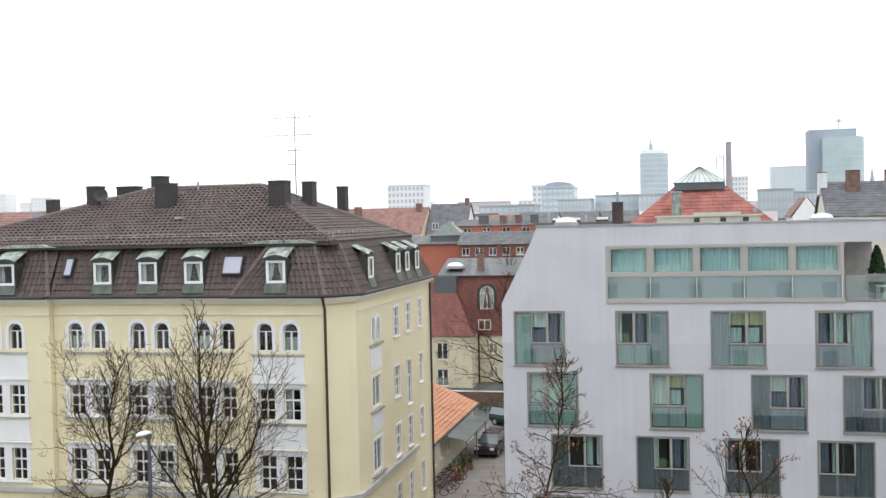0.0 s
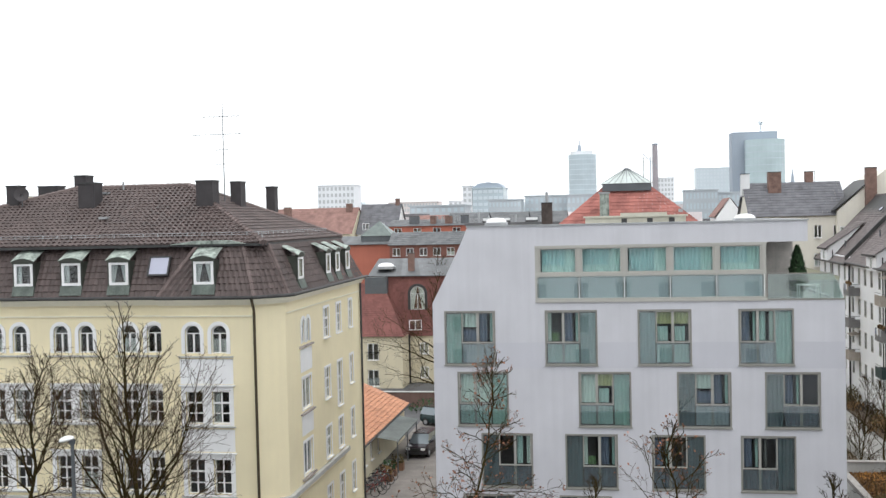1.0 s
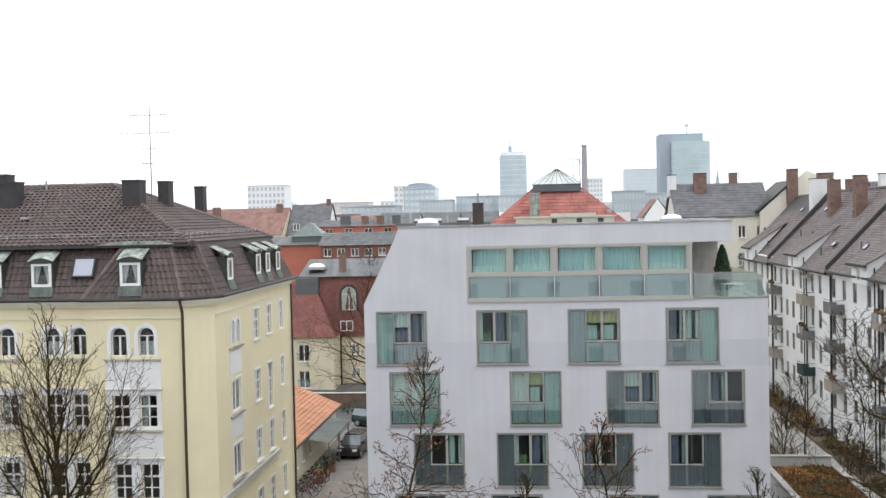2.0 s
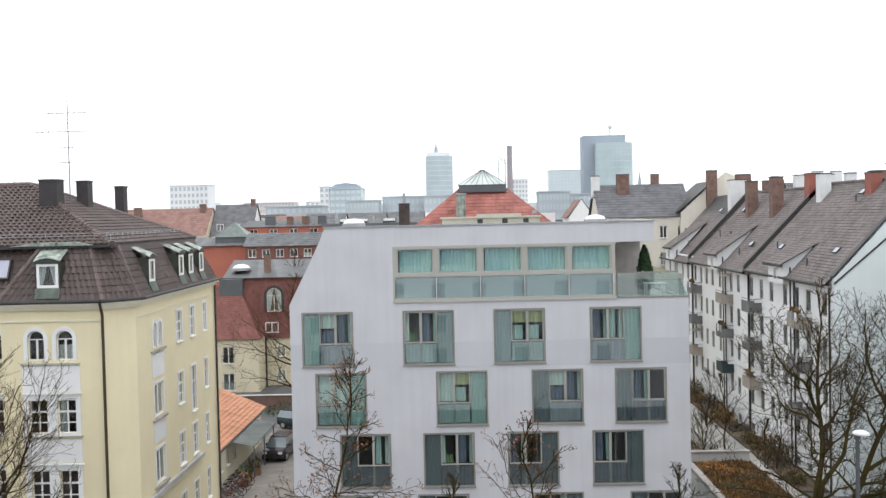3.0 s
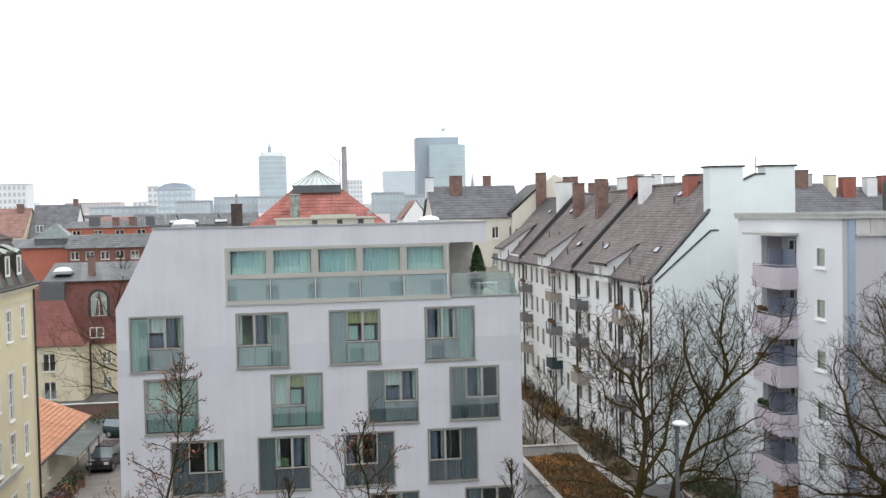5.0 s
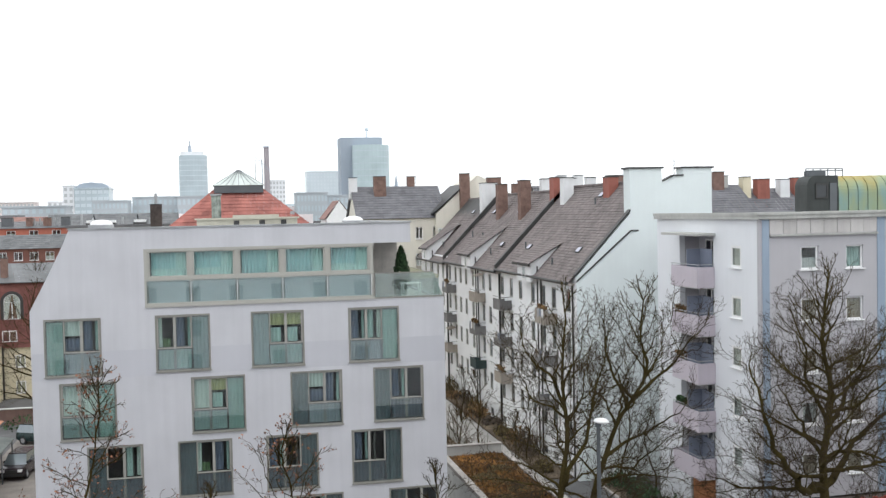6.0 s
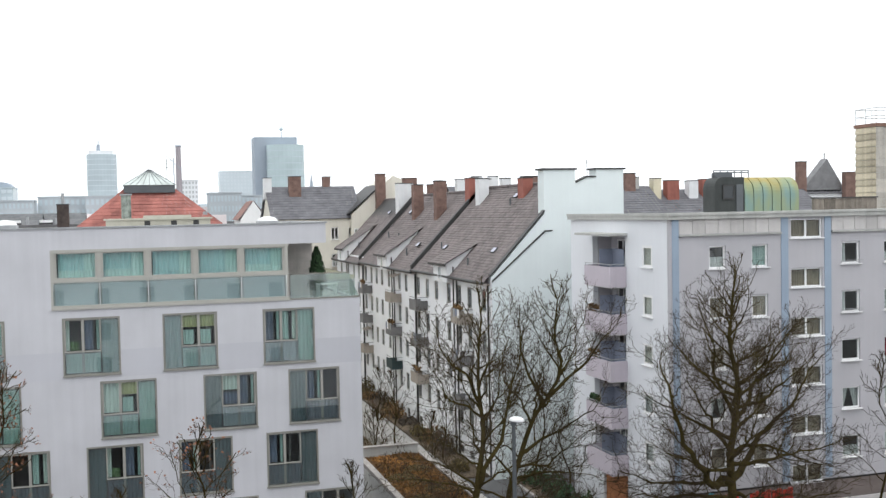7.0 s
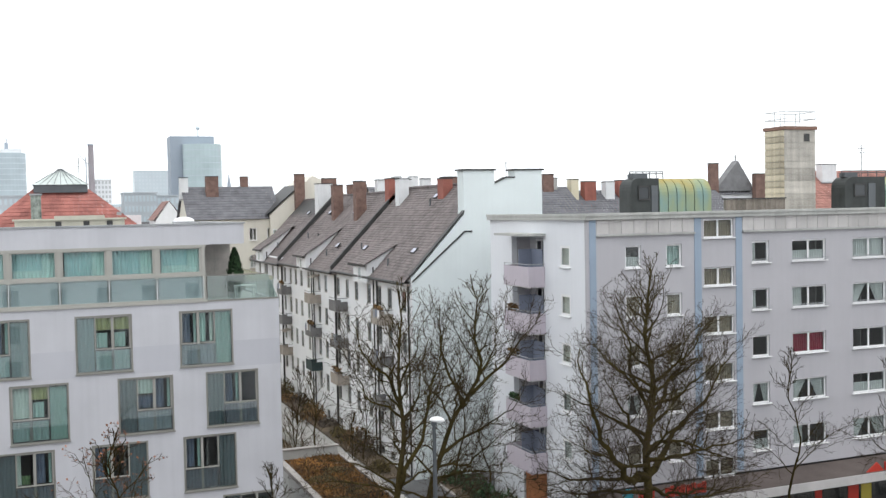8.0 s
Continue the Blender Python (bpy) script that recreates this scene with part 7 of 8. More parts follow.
for u in (-26.5, -29.8):
    for v in (0.25, 3.25):
        bm = bmesh.new()
        for i in range(9):
            tube(bm, (u - 0.7 + 1.4 * i / 8, 111.9, v), (u - 0.7 + 1.4 * i / 8, 111.9, v + 0.85), 0.015, sides=4)
        tube(bm, (u - 0.75, 111.9, v + 0.85), (u + 0.75, 111.9, v + 0.85), 0.025, sides=5)
        part("window_guard", bm, M_DARK, ch)
at = Matrix.Translation((-26.0, 113.5, 7.6)) @ Matrix.Rotation(radians(-48), 4, "X")
part("skylight", boxes((-0.6, 0.6, -0.12, 0.0, 0, 1.3)), M_SKYPANE, ch, "", at)
cw = thing("mansard_house", (-22, 122, 0), "house with red-brown mansard and zinc flat roof", "house")
part("wall", boxes((-23.0, -14.0, 116, 126, 0, 5.5)), M_CREAM, cw)
bm = bmesh.new()
tiled_slope(bm, (-27.6, 115.8, 5.5), (-13.5, 115.8, 5.5), (-27.0, 117.0, 12.4), (-14.0, 117.0, 12.4), 0.3, 0.3)
part("mansard", bm, M_RED, cw, "red-brown tiled mansard face")
part("core", boxes((-27.0, -14.0, 117.05, 126, 5.5, 12.35)), M_BRWALL, cw)
bm = bmesh.new()
tiled_slope(bm, (-28.0, 116.6, 12.4), (-13.6, 116.6, 12.4), (-28.5, 125, 14.2), (-17.5, 125, 14.2), 12, 0.6, 0.08)
part("zinc_roof", bm, M_SEAM, cw, "standing seam zinc roof")
part("dark_wall", boxes((-28.2, -25.6, 115.9, 117.0, 9.2, 12.35)), M_POLE, cw)
window(cw, FRONT(115.6), -21.9, 8.6, 1.7, 2.7, "arch", 0.0, "pair", sill=False)
part("surround", arch_surround(0.85, 2.7, 0.3), M_DARK, cw, m=Matrix.Translation((-21.9, 115.6, 8.6)))
window(cw, FRONT(115.4), -22.2, 6.2, 1.5, 1.2, "double", 0.0, "", sill=False)
for u in (-21.3, -17.5):
    for v in (0.6, 3.4):
        window(cw, FRONT(115.9), u, v, 1.0, 1.3, "double", 0.0, "")
roof_dome(cw, -26.3, 119, 13.5, 1.0)
chimney(cw, -23.2, 119, 0.7, 0.7, 12.8, 15.0, M_BRICK, "brown brick chimney", M_DARK)
bm = bmesh.new()
tube(bm, (-23.0, 115.7, 5.6), (-23.0, 115.7, 0), 0.1)
part("downpipe", bm, M_DARK, cw)

# orange house with a glazed lantern, brown house beside it
oh = thing("orange_house", (-41, 176, 0), "orange rendered house with a zinc roof and glazed lantern", "house")
part("wall", boxes((-50, -36.2, 170, 182, 0, 14.9)), M_ORWALL, oh)
bm = bmesh.new()
tiled_slope(bm, (-50.5, 169.6, 14.9), (-36.0, 169.6, 14.9), (-50.5, 176, 16.3), (-36.0, 176, 16.3), 9, 0.8, 0.1)
part("roof", bm, M_SEAM, oh)
part("lantern_base", boxes((-42.2, -36.7, 171.5, 176.5, 15.2, 16.35)), M_POLE, oh)
bm = bmesh.new()
lo = [bm.verts.new(c) for c in ((-42.4, 171.3, 16.36), (-36.5, 171.3, 16.36), (-36.5, 176.7, 16.36), (-42.4, 176.7, 16.36))]
tp = bm.verts.new((-39.4, 174, 18.9))
for i in range(4):
    bm.faces.new((lo[i], lo[(i + 1) % 4], tp))
part("lantern", bm, mat("grey_green_glazing", (0.14, 0.17, 0.16), 0.4, var=0.2), oh, "grey-green glazed pyramid lantern")
bh = house("brown_house", "brown clad house with white windows and a zinc roof", -36.0, -20, 166, 174, 14.8, 16.9, "x", M_BRWALL, M_SEAM, (13.0, 10.2), 7, (1.3, 1.3), 0.7)
oh2 = house("orange_house", "orange house with a grey flat roof", -44, -24, 202, 214, 17.7, 19.0, "x", M_ORWALL, M_SEAM, (16.1,), 5, (1.6, 1.2), 1.0)
for x, w in ((-38.9, 2.0), (-35.0, 1.1), (-31.8, 1.4), (-28.5, 1.6)):
    chimney(oh2, x, 204, w, 1.2, 17.6, 19.6, M_BRICK if w < 1.5 else M_POLE, "dark chimney block", M_DARK)
for x in (-34.2, -33.2, -30.2):
    bm = bmesh.new()
    tube(bm, (x, 204.5, 17.4), (x, 204.5, 19.6), 0.15)
    fp = thing("flue_pipe", (x, 204.5, 17.4), "shiny steel flue pipe above the roofs", "flue")
    part("pipe", bm, M_ZINC, fp)
for i, x in enumerate((-33, -24, -15)):
    house("grey_roof_house", "distant house with a grey roof and skylights", x - 4, x + 5, 235 + 6 * i, 247 + 6 * i, 17.6, 20.4, "x", M_ROWWHITE, M_SEAM, (15.5,), 4, (1.2, 1.2), 1.2)
rh = house("red_roof_house", "house with a haze-dulled red tiled roof and cream gable", -86, -59.5, 232, 248, 16.0, 22.3, "x", M_CREAM, M_REDFAR, (), 0, tile=0.8)
chimney(rh, -76, 236, 1.6, 1.4, 18, 22.6, M_BRICK, "brick chimney"), chimney(rh, -61.5, 239, 1.4, 1.2, 20.5, 23.2, M_BRICK, "brick chimney")
dh = house("dark_roof_house", "house with a dark slate roof and white gable", -59, -49.6, 236, 250, 15.8, 23.0, "x", M_WHITE, M_SLATE, (), 0, tile=0.8)
for u in (-57.0, -53.2):
    window(dh, FRONT(236.6), u, 16.8, 1.6, 1.6, "double", 0, "", sill=False)
chimney(dh, -50.4, 243, 1.0, 1.0, 22.3, 24.2, M_BRICK, "brick chimney")
wg = house("white_gable_house", "low white gabled house with a grey roof", -70, -62, 205, 216, 14.6, 18.6, "y", M_WHITE, M_ZINC, (), 0, tile=0.8)

# red hipped roof with glass pyramid behind the grey house
ph = thing("pyramid_house", (2, 100, 0), "house with a red hipped tile roof and glass pyramid", "house")
part("wall", boxes((-7.0, 10.7, 94.8, 107, 0, 16.0)), M_CREAM, ph)
bm = bmesh.new()
tiled_slope(bm, (-7.3, 94.5, 16.0), (11.0, 94.5, 16.0), (-0.3, 99.4, 21.8), (4.0, 99.4, 21.8), 0.42, 0.42)
tiled_slope(bm, (11.0, 94.5, 16.0), (11.0, 107.3, 16.0), (4.0, 99.4, 21.8), (4.0, 101, 21.8), 0.6, 0.6)
tiled_slope(bm, (-7.3, 107.3, 16.0), (-7.3, 94.5, 16.0), (-0.3, 101, 21.8), (-0.3, 99.4, 21.8), 0.6, 0.6)
part("roof", bm, M_RED2, ph, "bright red tiled hipped roof")
part("lantern_base", boxes((-0.45, 4.15, 98.6, 103, 21.3, 22.0)), M_POLE, ph)
bm = bmesh.new()
lo = [bm.verts.new(c) for c in ((-0.55, 98.5, 22.02), (4.25, 98.5, 22.02), (4.25, 103.2, 22.02), (-0.55, 103.2, 22.02))]
tp = bm.verts.new((1.9, 100.8, 23.55))
for i in range(4):
    bm.faces.new((lo[i], lo[(i + 1) % 4], tp))
gp = part("glass_pyramid", bm, mat("pale_pyramid_glass", (0.5, 0.55, 0.53), 0.3, var=0.12, bump=0.0), ph, "glazed pyramid with dark bars")
bm = bmesh.new()
for i in range(9):
    x = -0.5 + 4.7 * i / 8
    tube(bm, (x, 98.5, 22.03), (1.9 + (x - 1.9) * 0.05, 100.7, 23.54), 0.025, sides=4)
part("bars", bm, M_POLE, gp)
part("copper_stack", boxes((-0.7, 0.15, 95.2, 96.4, 16.5, 21.0)), M_COPPER, ph, "square green copper stack")
part("cap", boxes((-0.8, 0.25, 95.1, 96.5, 21.0, 21.15)), M_ZINC, ph)
for x in (3.5, 6.5):
    part("roof_hatch", boxes((x, x + 0.4, 96.6, 96.9, 18.5 + 0.1 * x, 18.8 + 0.1 * x)), M_ZINC, ph)

M_PALE = mat("pale_render", (0.7, 0.67, 0.59), 0.9, var=0.06, scale=0.4, bump=0.05, streak=0.3)
# cream and grey roofed house closing the court
nh = house("court_house", "cream house with a grey tiled roof and brick chimneys", 16.6, 27.4, 124, 134, 18.4, 22.5, "x", M_PALE, M_SLATE, (15.8, 12.5), 5, (0.9, 1.5), 0.5)
for x, y, w, z0, z1, mt in ((16.6, 128.6, 1.0, 21.0, 23.6, M_WCHIM), (19.9, 127.8, 1.5, 21.0, 23.7, M_BRICK), (24.2, 129.4, 0.9, 21.8, 23.7, M_BRICK)):
    chimney(nh, x, y, w, 1.0, z0, z1, mt, "chimney above the grey roof", M_DARK)
for x in (19.6, 23.4):
    part("skylight", boxes((x, x + 0.6, 125.4, 126.1, 19.6, 19.75)), M_SKYPANE, nh)
c2 = thing("court_house", (30, 130, 0), "tall cream house wall with a sloping top and brick stack", "house")
bm = bmesh.new()
prism(bm, [(26.0, 0), (37, 0), (37, 20.5), (33.2, 22.9), (31.6, 23.6), (30.0, 22.3), (26.2, 18.9)], 123.4, 132)
part("wall", bm, M_PALE, c2, "cream rendered gable wall")
bm = bmesh.new()
prism(bm, [(25.9, 18.95), (30.0, 22.38), (30.0, 22.55), (25.7, 18.95)], 123.2, 132)
part("verge", bm, M_DARK, c2)
chimney(c2, 29.8, 123.0, 1.15, 0.9, 18.5, 23.75, M_BRICK, "tall brown brick stack", M_DARK)
for u in (26.9, 28.6):
    for v in (15.6, 12.4):
        window(c2, FRONT(123.35), u, v, 0.9, 1.5, "double", -0.05, "")
house("red_roof_house", "small house with a red roof and white gable", 17.2, 21.5, 168, 178, 18.3, 21.4, "y", M_WHITE, M_REDFAR, (), 0)

# roofs behind the right-hand block
h1 = house("tiled_house", "house with a grey-brown tiled roof behind the flat roof", 44.5, 53.0, 92, 104, 17.2, 21.3, "x", M_CREAM, M_SLATE, (), 0, tile=0.45)
for x, y, w, z1, mt in ((50.7, 97.6, 1.2, 22.6, M_BRICK), (51.7, 98, 0.5, 22.2, M_STONE)):
    chimney(h1, x, y, w, 1.0, 19.5, z1, mt, "chimney", M_DARK)
hr = house("rear_house", "house with a dark slate roof behind the white row", 38.5, 52, 117, 127, 17.0, 22.1, "x", M_PALE, M_SLATE, (), 0, tile=0.5)
for x, z1, mt in ((42.1, 23.3, M_WCHIM), (44.3, 23.3, M_WCHIM), (46.0, 23.0, M_BRICK)):
    chimney(hr, x, 122, 1.1, 0.9, 21.0, z1, mt, "chimney on the slate ridge", M_DARK)
h2 = house("slate_house", "house with a dark slate roof and several chimneys", 53.2, 73, 93, 105, 17.0, 20.9, "x", M_ROWWHITE, M_SLATE, (), 0, tile=0.5)
for x, y, w, z1, mt in ((54.0, 97.8, 0.9, 22.05, M_CREAM), (55.8, 97.6, 1.4, 21.8, M_REDCHIM), (58.4, 97.8, 1.1, 21.75, M_WCHIM), (60.0, 98, 0.8, 21.9, M_REDCHIM)):
    chimney(h2, x, y, w, 1.0, 18.5, z1, mt, "chimney", M_DARK)
h3 = house("tower_roof_house", "house with a pointed grey slate roof", 74.2, 81.5, 99, 108, 20.2, 21.4, "x", M_ROWWHITE, M_SLATE, (), 0, tile=0.5)
bm = bmesh.new()
prism(bm, [(74.4, 20.6), (79.3, 20.6), (79.1, 21.4), (77.17, 24.2), (74.6, 21.4)], 99.5, 100.6)
part("roof_gable", bm, mat("pale_slate_cladding", (0.2, 0.2, 0.205), 0.8, var=0.15, scale=1.5, fine=12, bump=0.2), h3, "steep slate gable")
bm = bmesh.new()
tube(bm, (77.17, 100, 24.1), (77.17, 100, 24.9), 0.06)
part("finial", bm, M_DARK, h3)
chimney(h3, 73.25, 99.0, 1.1, 0.6, 19.5, 23.8, M_BRICK, "brick stack", M_DARK), chimney(h3, 79.5, 98.6, 1.5, 0.7, 19.5, 22.55, M_BRICK, "brick stack", M_DARK)
h4 = house("red_roof_house", "long house with a bright red tiled roof", 83.5, 130, 92, 106, 17.0, 22.9, "x", M_CREAM, M_REDPALE, (), 0, tile=0.5)
chimney(h4, 88.6, 97.5, 2.2, 1.0, 21.5, 23.6, M_WCHIM, "white chimney", M_DARK)
bm = bmesh.new()
tube(bm, (94.5, 98, 22), (94.5, 98, 26), 0.05)
for z in (25.6, 25.1):
    tube(bm, (93.9, 98, z), (95.1, 98, z), 0.03, sides=5)
part("aerial", bm, M_POLE, h4)
h5 = house("red_roof_house", "long low house with red tiled roofs, haze put into their colour", -100, -50, 88, 100, 17.2, 20.9, "x", M_CREAM, M_REDFAR, (), 0, tile=0.5)
for x, w, z1, mt in ((-62.8, 1.0, 22.0, M_SHINGLE), (-58.0, 1.3, 21.6, M_BRICK), (-56.6, 1.5, 22.1, M_CREAM), (-54.6, 0.8, 21.6, M_BRICK), (-52.2, 1.6, 22.6, M_CREAM)):
    chimney(h5, x, 93, w, 1.0, 19.0, z1, mt, "chimney on the red roof", M_STONE)
part("blue_flue", boxes((-63.6, -62.7, 90.5, 91.2, 18.2, 20.6)), M_BLUE, h5, "pale blue sheet flue")
house("brick_roof_house", "distant house with red tiled roof", -45.5, -37, 240, 252, 17.5, 20.0, "x", M_BRWALL, M_REDFAR, (), 0, tile=1.0)


# ---- far city, its haze mixed into the base colours ----
def far_block(name, label, x0, x1, y0, y1, z1, wall, glass, cols, floors, zlow=15.0, wfrac=0.55, hfrac=0.55):
    b = thing(name, ((x0 + x1) / 2, (y0 + y1) / 2, 0), label, "building")
    part("wall", boxes((x0, x1, y0, y1, 0, z1)), wall, b)
    bm = bmesh.new()
    cw, fh = (x1 - x0) / cols, (z1 - zlow) / floors
    for i in range(cols):
        for j in range(floors):
            u, v = x0 + cw * (i + 0.5 - wfrac / 2), zlow + fh * (j + 0.5 - hfrac / 2)
            box(bm, u, u + cw * wfrac, y0 - 0.15, y0 + 0.1, v, v + fh * hfrac)
    tagged(part("glazing", bm, glass, b), kind="stuff")
    part("roof_edge", boxes((x0 - 0.4, x1 + 0.4, y0 - 0.4, y1 + 0.4, z1, z1 + 0.6)), wall, b)
    return b


# Base colours lightened and greyed to carry the haze of distance.
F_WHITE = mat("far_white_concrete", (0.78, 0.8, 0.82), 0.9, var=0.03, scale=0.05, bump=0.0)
F_WIN = mat("far_hazed_window_band", (0.5, 0.52, 0.53), 0.4, var=0.06, scale=0.1, bump=0.0)
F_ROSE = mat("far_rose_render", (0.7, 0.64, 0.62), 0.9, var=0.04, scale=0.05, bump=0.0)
F_GLASS = mat("far_hazed_blue_glass", (0.5, 0.58, 0.62), 0.25, var=0.08, scale=0.05, bump=0.0)
F_GLASS2 = mat("far_hazed_light_blue_glass", (0.6, 0.67, 0.71), 0.3, var=0.05, scale=0.05, bump=0.0)
F_SLAB = mat("far_hazed_grey_blue_cladding", (0.33, 0.38, 0.44), 0.6, var=0.05, scale=0.05, bump=0.0)
F_HAZE = mat("far_hazed_concrete", (0.85, 0.86, 0.87), 0.9, var=0.02, scale=0.05, bump=0.0)
F_HAZE2 = mat("far_hazed_windows", (0.76, 0.79, 0.8), 0.9, var=0.02, scale=0.05, bump=0.0)
F_TEAL = mat("far_hazed_teal_glass", (0.45, 0.55, 0.57), 0.2, var=0.08, scale=0.06, bump=0.0)
F_PALE = mat("far_hazed_panels", (0.64, 0.7, 0.74), 0.4, var=0.05, scale=0.05, bump=0.0)
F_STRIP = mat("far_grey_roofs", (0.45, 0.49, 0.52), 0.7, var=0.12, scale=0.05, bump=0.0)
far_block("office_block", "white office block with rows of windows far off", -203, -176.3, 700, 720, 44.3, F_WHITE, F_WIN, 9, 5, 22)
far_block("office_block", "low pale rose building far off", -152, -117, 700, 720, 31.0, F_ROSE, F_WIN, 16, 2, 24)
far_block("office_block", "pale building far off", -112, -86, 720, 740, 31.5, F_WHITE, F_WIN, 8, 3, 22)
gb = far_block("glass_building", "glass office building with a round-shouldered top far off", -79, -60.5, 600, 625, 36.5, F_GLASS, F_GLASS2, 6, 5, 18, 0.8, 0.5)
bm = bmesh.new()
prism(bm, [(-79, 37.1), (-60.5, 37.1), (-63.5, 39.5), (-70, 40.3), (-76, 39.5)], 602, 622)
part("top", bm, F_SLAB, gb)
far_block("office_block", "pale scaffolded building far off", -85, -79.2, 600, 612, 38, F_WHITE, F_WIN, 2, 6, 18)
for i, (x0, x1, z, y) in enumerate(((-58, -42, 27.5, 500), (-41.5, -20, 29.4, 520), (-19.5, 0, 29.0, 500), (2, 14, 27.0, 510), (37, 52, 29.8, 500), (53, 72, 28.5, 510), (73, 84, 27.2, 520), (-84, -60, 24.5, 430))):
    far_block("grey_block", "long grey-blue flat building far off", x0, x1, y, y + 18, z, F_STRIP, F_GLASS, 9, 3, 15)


def round_tower(name, label, x, y, r, ry, z1, wall, floors, band):
    t = thing(name, (x, y, 0), label, "tower")
    bm, n = bmesh.new(), 28
    ring = lambda z, k=1.0: [bm.verts.new((x + k * r * math.cos(2 * math.pi * i / n), y + k * ry * math.sin(2 * math.pi * i / n), z)) for i in range(n)]
    a, b = ring(0), ring(z1)
    for i in range(n):
        bm.faces.new((a[i], a[(i + 1) % n], b[(i + 1) % n], b[i]))
    bm.faces.new(b)
    part("shaft", bm, wall, t)
    bm = bmesh.new()
    for j in range(floors):
        z = 20 + (z1 - 20) * j / floors
        p = [[bm.verts.new((x + (r + 0.25) * math.cos(2 * math.pi * i / n), y + (ry + 0.25) * math.sin(2 * math.pi * i / n), zz)) for i in range(n)] for zz in (z, z + 0.9)]
        for i in range(n):
            bm.faces.new((p[0][i], p[0][(i + 1) % n], p[1][(i + 1) % n], p[1][i]))
    tagged(part("floor_band", bm, band, t), kind="stuff")
    return t


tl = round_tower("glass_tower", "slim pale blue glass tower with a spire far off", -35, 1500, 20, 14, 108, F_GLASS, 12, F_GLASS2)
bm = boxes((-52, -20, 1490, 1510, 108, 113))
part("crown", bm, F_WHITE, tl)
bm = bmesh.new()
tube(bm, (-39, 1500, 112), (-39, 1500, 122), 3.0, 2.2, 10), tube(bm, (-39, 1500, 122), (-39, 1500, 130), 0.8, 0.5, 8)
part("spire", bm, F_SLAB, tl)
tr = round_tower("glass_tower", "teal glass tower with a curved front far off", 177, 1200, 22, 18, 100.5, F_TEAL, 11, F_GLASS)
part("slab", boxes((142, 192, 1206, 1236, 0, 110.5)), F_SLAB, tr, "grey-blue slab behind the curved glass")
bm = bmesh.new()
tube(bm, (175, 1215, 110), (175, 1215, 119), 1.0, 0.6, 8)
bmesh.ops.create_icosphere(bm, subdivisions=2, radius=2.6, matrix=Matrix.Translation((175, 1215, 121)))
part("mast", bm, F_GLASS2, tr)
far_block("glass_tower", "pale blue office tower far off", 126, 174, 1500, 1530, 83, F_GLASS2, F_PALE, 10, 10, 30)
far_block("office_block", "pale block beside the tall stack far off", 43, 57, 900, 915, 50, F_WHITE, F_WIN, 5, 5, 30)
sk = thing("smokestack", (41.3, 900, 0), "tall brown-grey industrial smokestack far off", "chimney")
bm = bmesh.new()
tube(bm, (41.3, 900, 0), (41.3, 900, 79), 3.0, 2.2, 16)
part("shaft", bm, mat("far_stack_brick", (0.36, 0.33, 0.35), 0.9, var=0.06, scale=0.1, bump=0.0), sk)
bm = bmesh.new()
tube(bm, (41.3, 900, 79), (41.3, 900, 80), 2.5, 2.5, 16)
part("rim", bm, F_SLAB, sk)
cr = thing("crane", (27, 700, 0), "thin construction crane far off", "crane")
bm = bmesh.new()
tube(bm, (29, 700, 0), (29, 700, 58), 0.35, sides=5), tube(bm, (24, 700, 60), (34, 700, 50), 0.25, sides=4)
part("mast", bm, F_SLAB, cr)
rngf = random.Random(9)
bm = bmesh.new()
for i in range(420):
    y = rngf.uniform(270, 1100)
    x = rngf.uniform(-0.75, 1.15) * y
    w = rngf.uniform(9, 26)
    z = 13 + (y / 1100) * 12 + rngf.uniform(-2, 4.5)
    box(bm, x, x + w, y, y + rngf.uniform(9, 16), 0, z)
    if rngf.random() < 0.6:
        box(bm, x + w * 0.2, x + w * 0.2 + rngf.uniform(1, 4), y + 2, y + 5, z, z + rngf.uniform(0.8, 2.4))
M_FARROOFS = mat("far_mixed_roofs", (0.34, 0.33, 0.34), 0.8, var=0.25, scale=0.02, fine=0.3, bump=0.0, per_piece=1.0, island=True, second=(0.55, 0.5, 0.5))
tagged(part("distant_roofs", bm, M_FARROOFS), "sea of low distant city roofs", "roofs", kind="stuff")
bm = bmesh.new()
for i in range(40):
    x = -900 + i * 45 + rngf.uniform(-10, 10)
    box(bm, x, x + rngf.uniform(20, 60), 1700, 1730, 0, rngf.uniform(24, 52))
# Faintest blocks: haze painted as near-white walls and windows.
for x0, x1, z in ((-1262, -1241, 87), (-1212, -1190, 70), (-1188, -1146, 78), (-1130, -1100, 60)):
    far_block("tower_block", "tower block paled by haze put into its colours", x0, x1, 1690, 1720, z, F_HAZE, F_HAZE2, 6, 8, 30)
tagged(part("distant_city", bm, F_GLASS2), "city blocks on the horizon, paled by haze put into their colour", "buildings", kind="stuff")

# tiles too small to pick apart stay joined
for ob in list(scene.objects):
    if ob.type == "MESH" and ob.data.materials and ob.data.materials[0] in (M_TILE, M_TILE2, M_RED, M_RED2, M_REDFAR, M_REDPALE, M_ORANGE, M_SLATE, M_SEAM) and ob.parent is not None:
        tagged(ob, kind="stuff")


# ---- last small things on and between the roofs ----
M_DARKSTACK = mat("sooty_brick", (0.07, 0.055, 0.05), 0.9, var=0.25, scale=2.0, fine=9, bump=0.3)
fb = thing("flat_roof_house", (-13, 146, 0), "house with a dark felted flat roof and roof lights", "house")
part("wall", boxes((-19.3, -6.7, 140, 156, 0, 18.0)), M_STONE, fb)
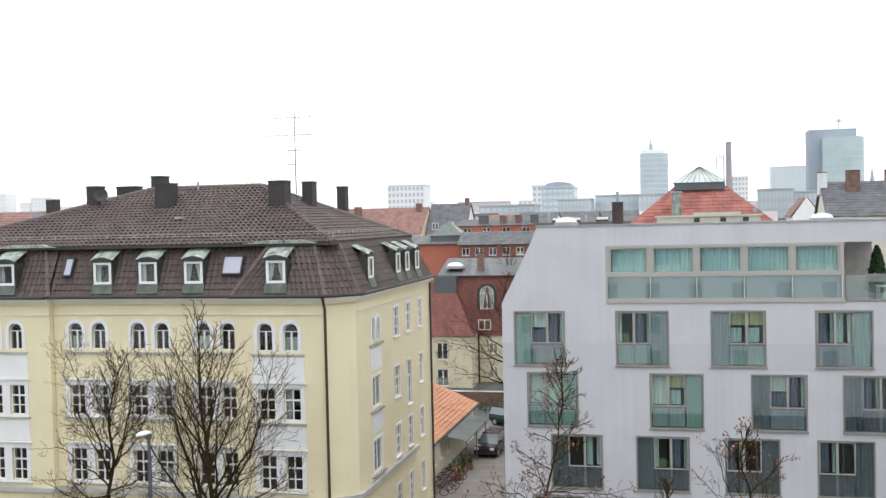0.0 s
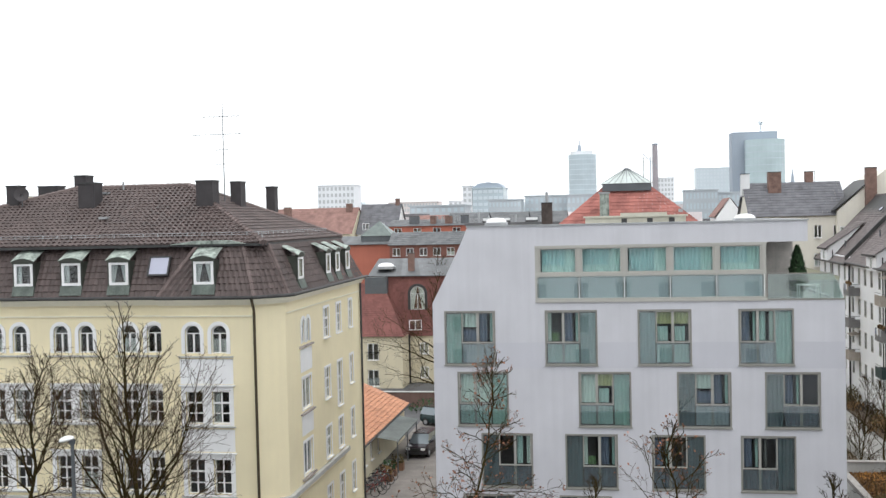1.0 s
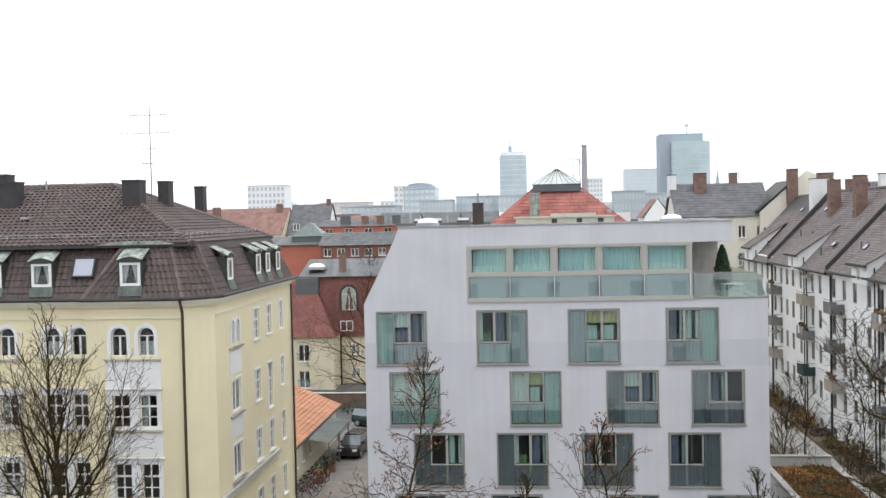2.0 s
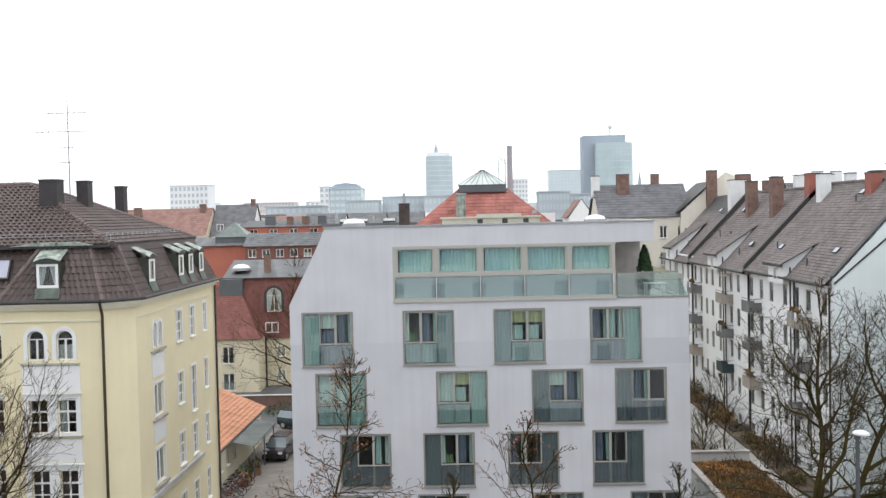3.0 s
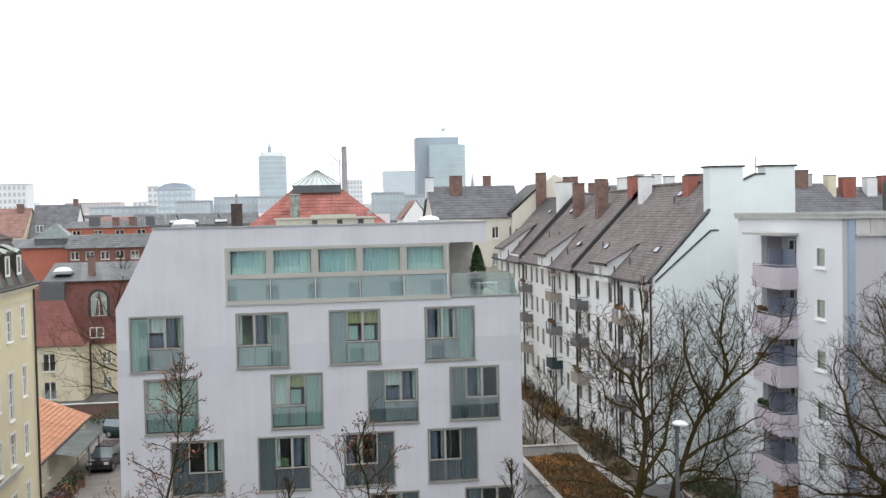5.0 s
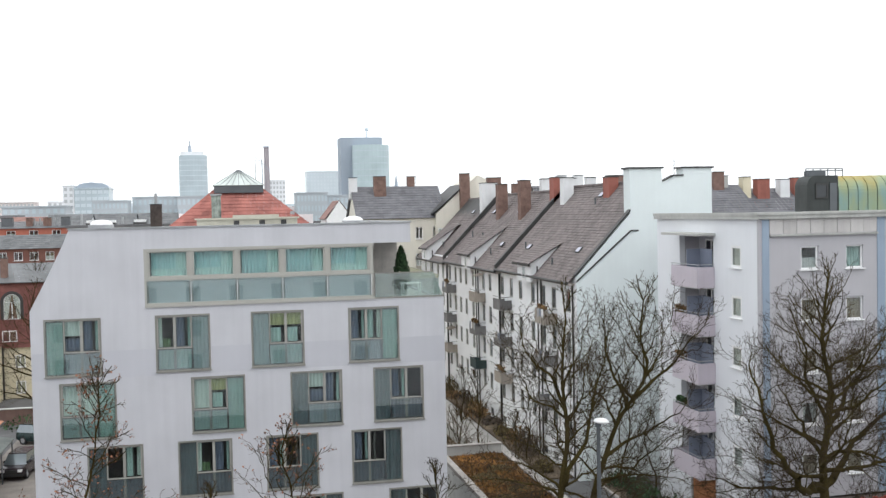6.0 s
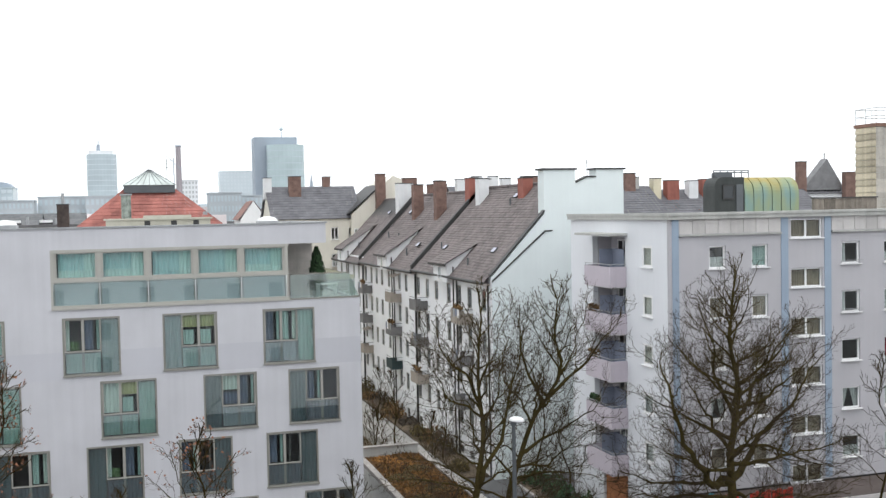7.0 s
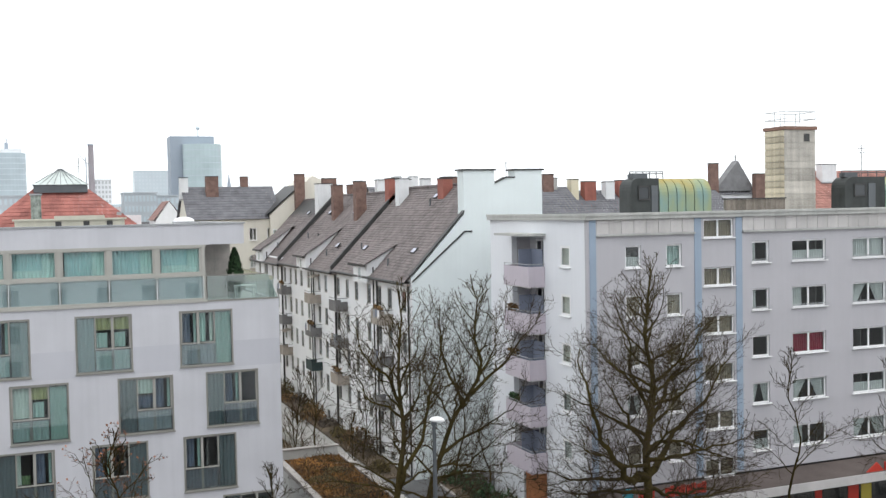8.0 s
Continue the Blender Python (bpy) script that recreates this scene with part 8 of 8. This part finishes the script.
part("roof", boxes((-19.6, -6.4, 139.7, 156.3, 18.0, 18.35)), mat("dark_roof_felt", (0.14, 0.14, 0.145), 0.9, var=0.2, scale=0.3, streak=0.2), fb, "dark felted flat roof")
for x in (-17.4, -15.2, -11.3):
    part("roof_light", boxes((x, x + 1.5, 143, 144.4, 18.35, 18.95)), M_LAMP, fb, "white roof light box")
    part("kerb", boxes((x - 0.1, x + 1.6, 142.9, 144.5, 18.352, 18.6)), M_DARK, fb)
for x, z in ((-18.6, 19.9), (-13.2, 19.4), (-9.5, 19.2)):
    bm = bmesh.new()
    tube(bm, (x, 148, 18.3), (x, 148, z), 0.18)
    part("vent_pipe", bm, M_ZINC, fb)
chimney(ph, -5.4, 92.2, 0.95, 0.95, 12.9, 20.2, M_DARKSTACK, "tall dark brick stack", M_DARK)
bm = bmesh.new()
tube(bm, (-5.4, 92.2, 20.2), (-5.4, 92.2, 21.2), 0.12)
part("flue", bm, M_ZINC, ph)


def small_aerial(x, y, z0, z1, arms, label):
    s = thing("tv_aerial", (x, y, z0), label, "aerial")
    bm = bmesh.new()
    tube(bm, (x, y, z0), (x, y, z1), 0.03, sides=5)
    part("mast", bm, M_POLE, s)
    for i in range(arms):
        z = z1 - 0.15 - 0.35 * i
        bm = bmesh.new()
        tube(bm, (x - 0.7 + 0.1 * i, y, z), (x + 0.7 - 0.1 * i, y, z), 0.015, sides=4)
        for k in range(6):
            u = x - 0.6 + 1.2 * k / 5
            tube(bm, (u, y - 0.25, z), (u, y + 0.25, z), 0.01, sides=4)
        part("antenna_arm", bm, M_POLE, s)


small_aerial(3.6, 103.0, 22.0, 24.7, 3, "thin roof aerial beside the glass pyramid")
small_aerial(32.7, 69.5, 20.9, 22.6, 1, "thin aerial above the white row")
small_aerial(24.9, 129.5, 21.8, 23.9, 1, "thin aerial on the grey tiled roof")
cs = thing("church_spire", (69, 400, 0), "dark pointed church spire far off", "church")
bm = bmesh.new()
tube(bm, (69, 400, 24), (69, 400, 35), 1.6, 0.05, 8)
part("spire", bm, F_SLAB, cs)
part("tower", boxes((67, 71, 398, 402, 0, 24)), F_STRIP, cs)
# stacks of the gable, seen end on, and lower neighbours of the row
chimney(row, 31.6, 78.3, 1.2, 1.0, 18.9, 21.7, M_BRICK, "brown brick chimney", M_DARK)
# balcony clutter
rngc = random.Random(5)
for ci, y in enumerate((72.3, 84.3, 93.1, 105.1)):
    for ri, z in enumerate((11.7, 8.6, 5.4)):
        k = rngc.random()
        if k < 0.45:
            p = thing("awning", (23.4, y, z + 1.2), "small balcony awning rolled half out", "awning")
            bm = bmesh.new()
            v = [bm.verts.new(c) for c in ((24.05, y - 1.0, z + 1.5), (24.05, y + 1.0, z + 1.5), (23.3, y + 1.0, z + 1.3), (23.3, y - 1.0, z + 1.3))]
            w5 = [bm.verts.new((c.co.x, c.co.y, c.co.z - 0.04)) for c in v]
            bm.faces.new(v), bm.faces.new(w5[::-1])
            for i in range(4):
                bm.faces.new((v[i], w5[i], w5[(i + 1) % 4], v[(i + 1) % 4]))
            part("cloth", bm, M_BBEIGE if k < 0.25 else M_ZINC, p)
        elif k < 0.75:
            p = thing("laundry", (23.3, y, z - 1.0), "washing hung over a balcony rail", "laundry")
            for i in range(4):
                u = y - 1.0 + 0.5 * i
                part("cloth", boxes((23.0, 23.03, u, u + 0.38, z - 0.6 + 0.1 * (i % 2), z + 0.03)), (M_WHITE, M_SCREEN, M_ZINC, M_BBEIGE)[(i + ci) % 4], p)


# ---- the mansard's front tiles, each one a piece ----
M_TILE_PIECE = mat("brown_roof_tile_piece", (0.085, 0.062, 0.058), 0.6, var=0.2, scale=0.6, fine=12, bump=0.2, per_piece=0.22)


def roof_tiles(parent, x0, x1, y0, z0, y1, z1, rows, n):
    w, up = (x1 - x0) / n, Vector((0, (y1 - y0) / rows, (z1 - z0) / rows))
    nrm = Vector((0, -(z1 - z0), y1 - y0)).normalized()
    shapes = []
    for d in (0.05, 0.06, 0.07):
        bm = bmesh.new()
        prof = [(0, d), (0.22, 0.036 + 0.9 * d), (0.45, 0.045 + 0.8 * d), (0.68, 0.012 + 0.7 * d), (1, 0.55 * d)]
        low = [bm.verts.new(Vector((w * f, 0, 0)) + nrm * g) for f, g in prof]
        top = [bm.verts.new(Vector((w * f, 0, 0)) + up + nrm * (g - 0.8 * d)) for f, g in prof]
        foot = [bm.verts.new(Vector((w * f, 0, 0)) - nrm * 0.02) for f, g in prof]
        for j in range(4):
            bm.faces.new((low[j], low[j + 1], top[j + 1], top[j])), bm.faces.new((foot[j], foot[j + 1], low[j + 1], low[j]))
        shapes.append(to_mesh("roof_tile", bm, M_TILE_PIECE))
    rng = random.Random(90)
    for i in range(rows):
        for k in range(n):
            place("roof_tile", rng.choice(shapes), Matrix.Translation(Vector((x0 + w * k, y0, z0)) + up * i), parent)


roof_tiles(bpy.data.objects["mansard"], -33.6, -22.68, 49.1, 15.32, 50.35, 17.9, 8, 36)
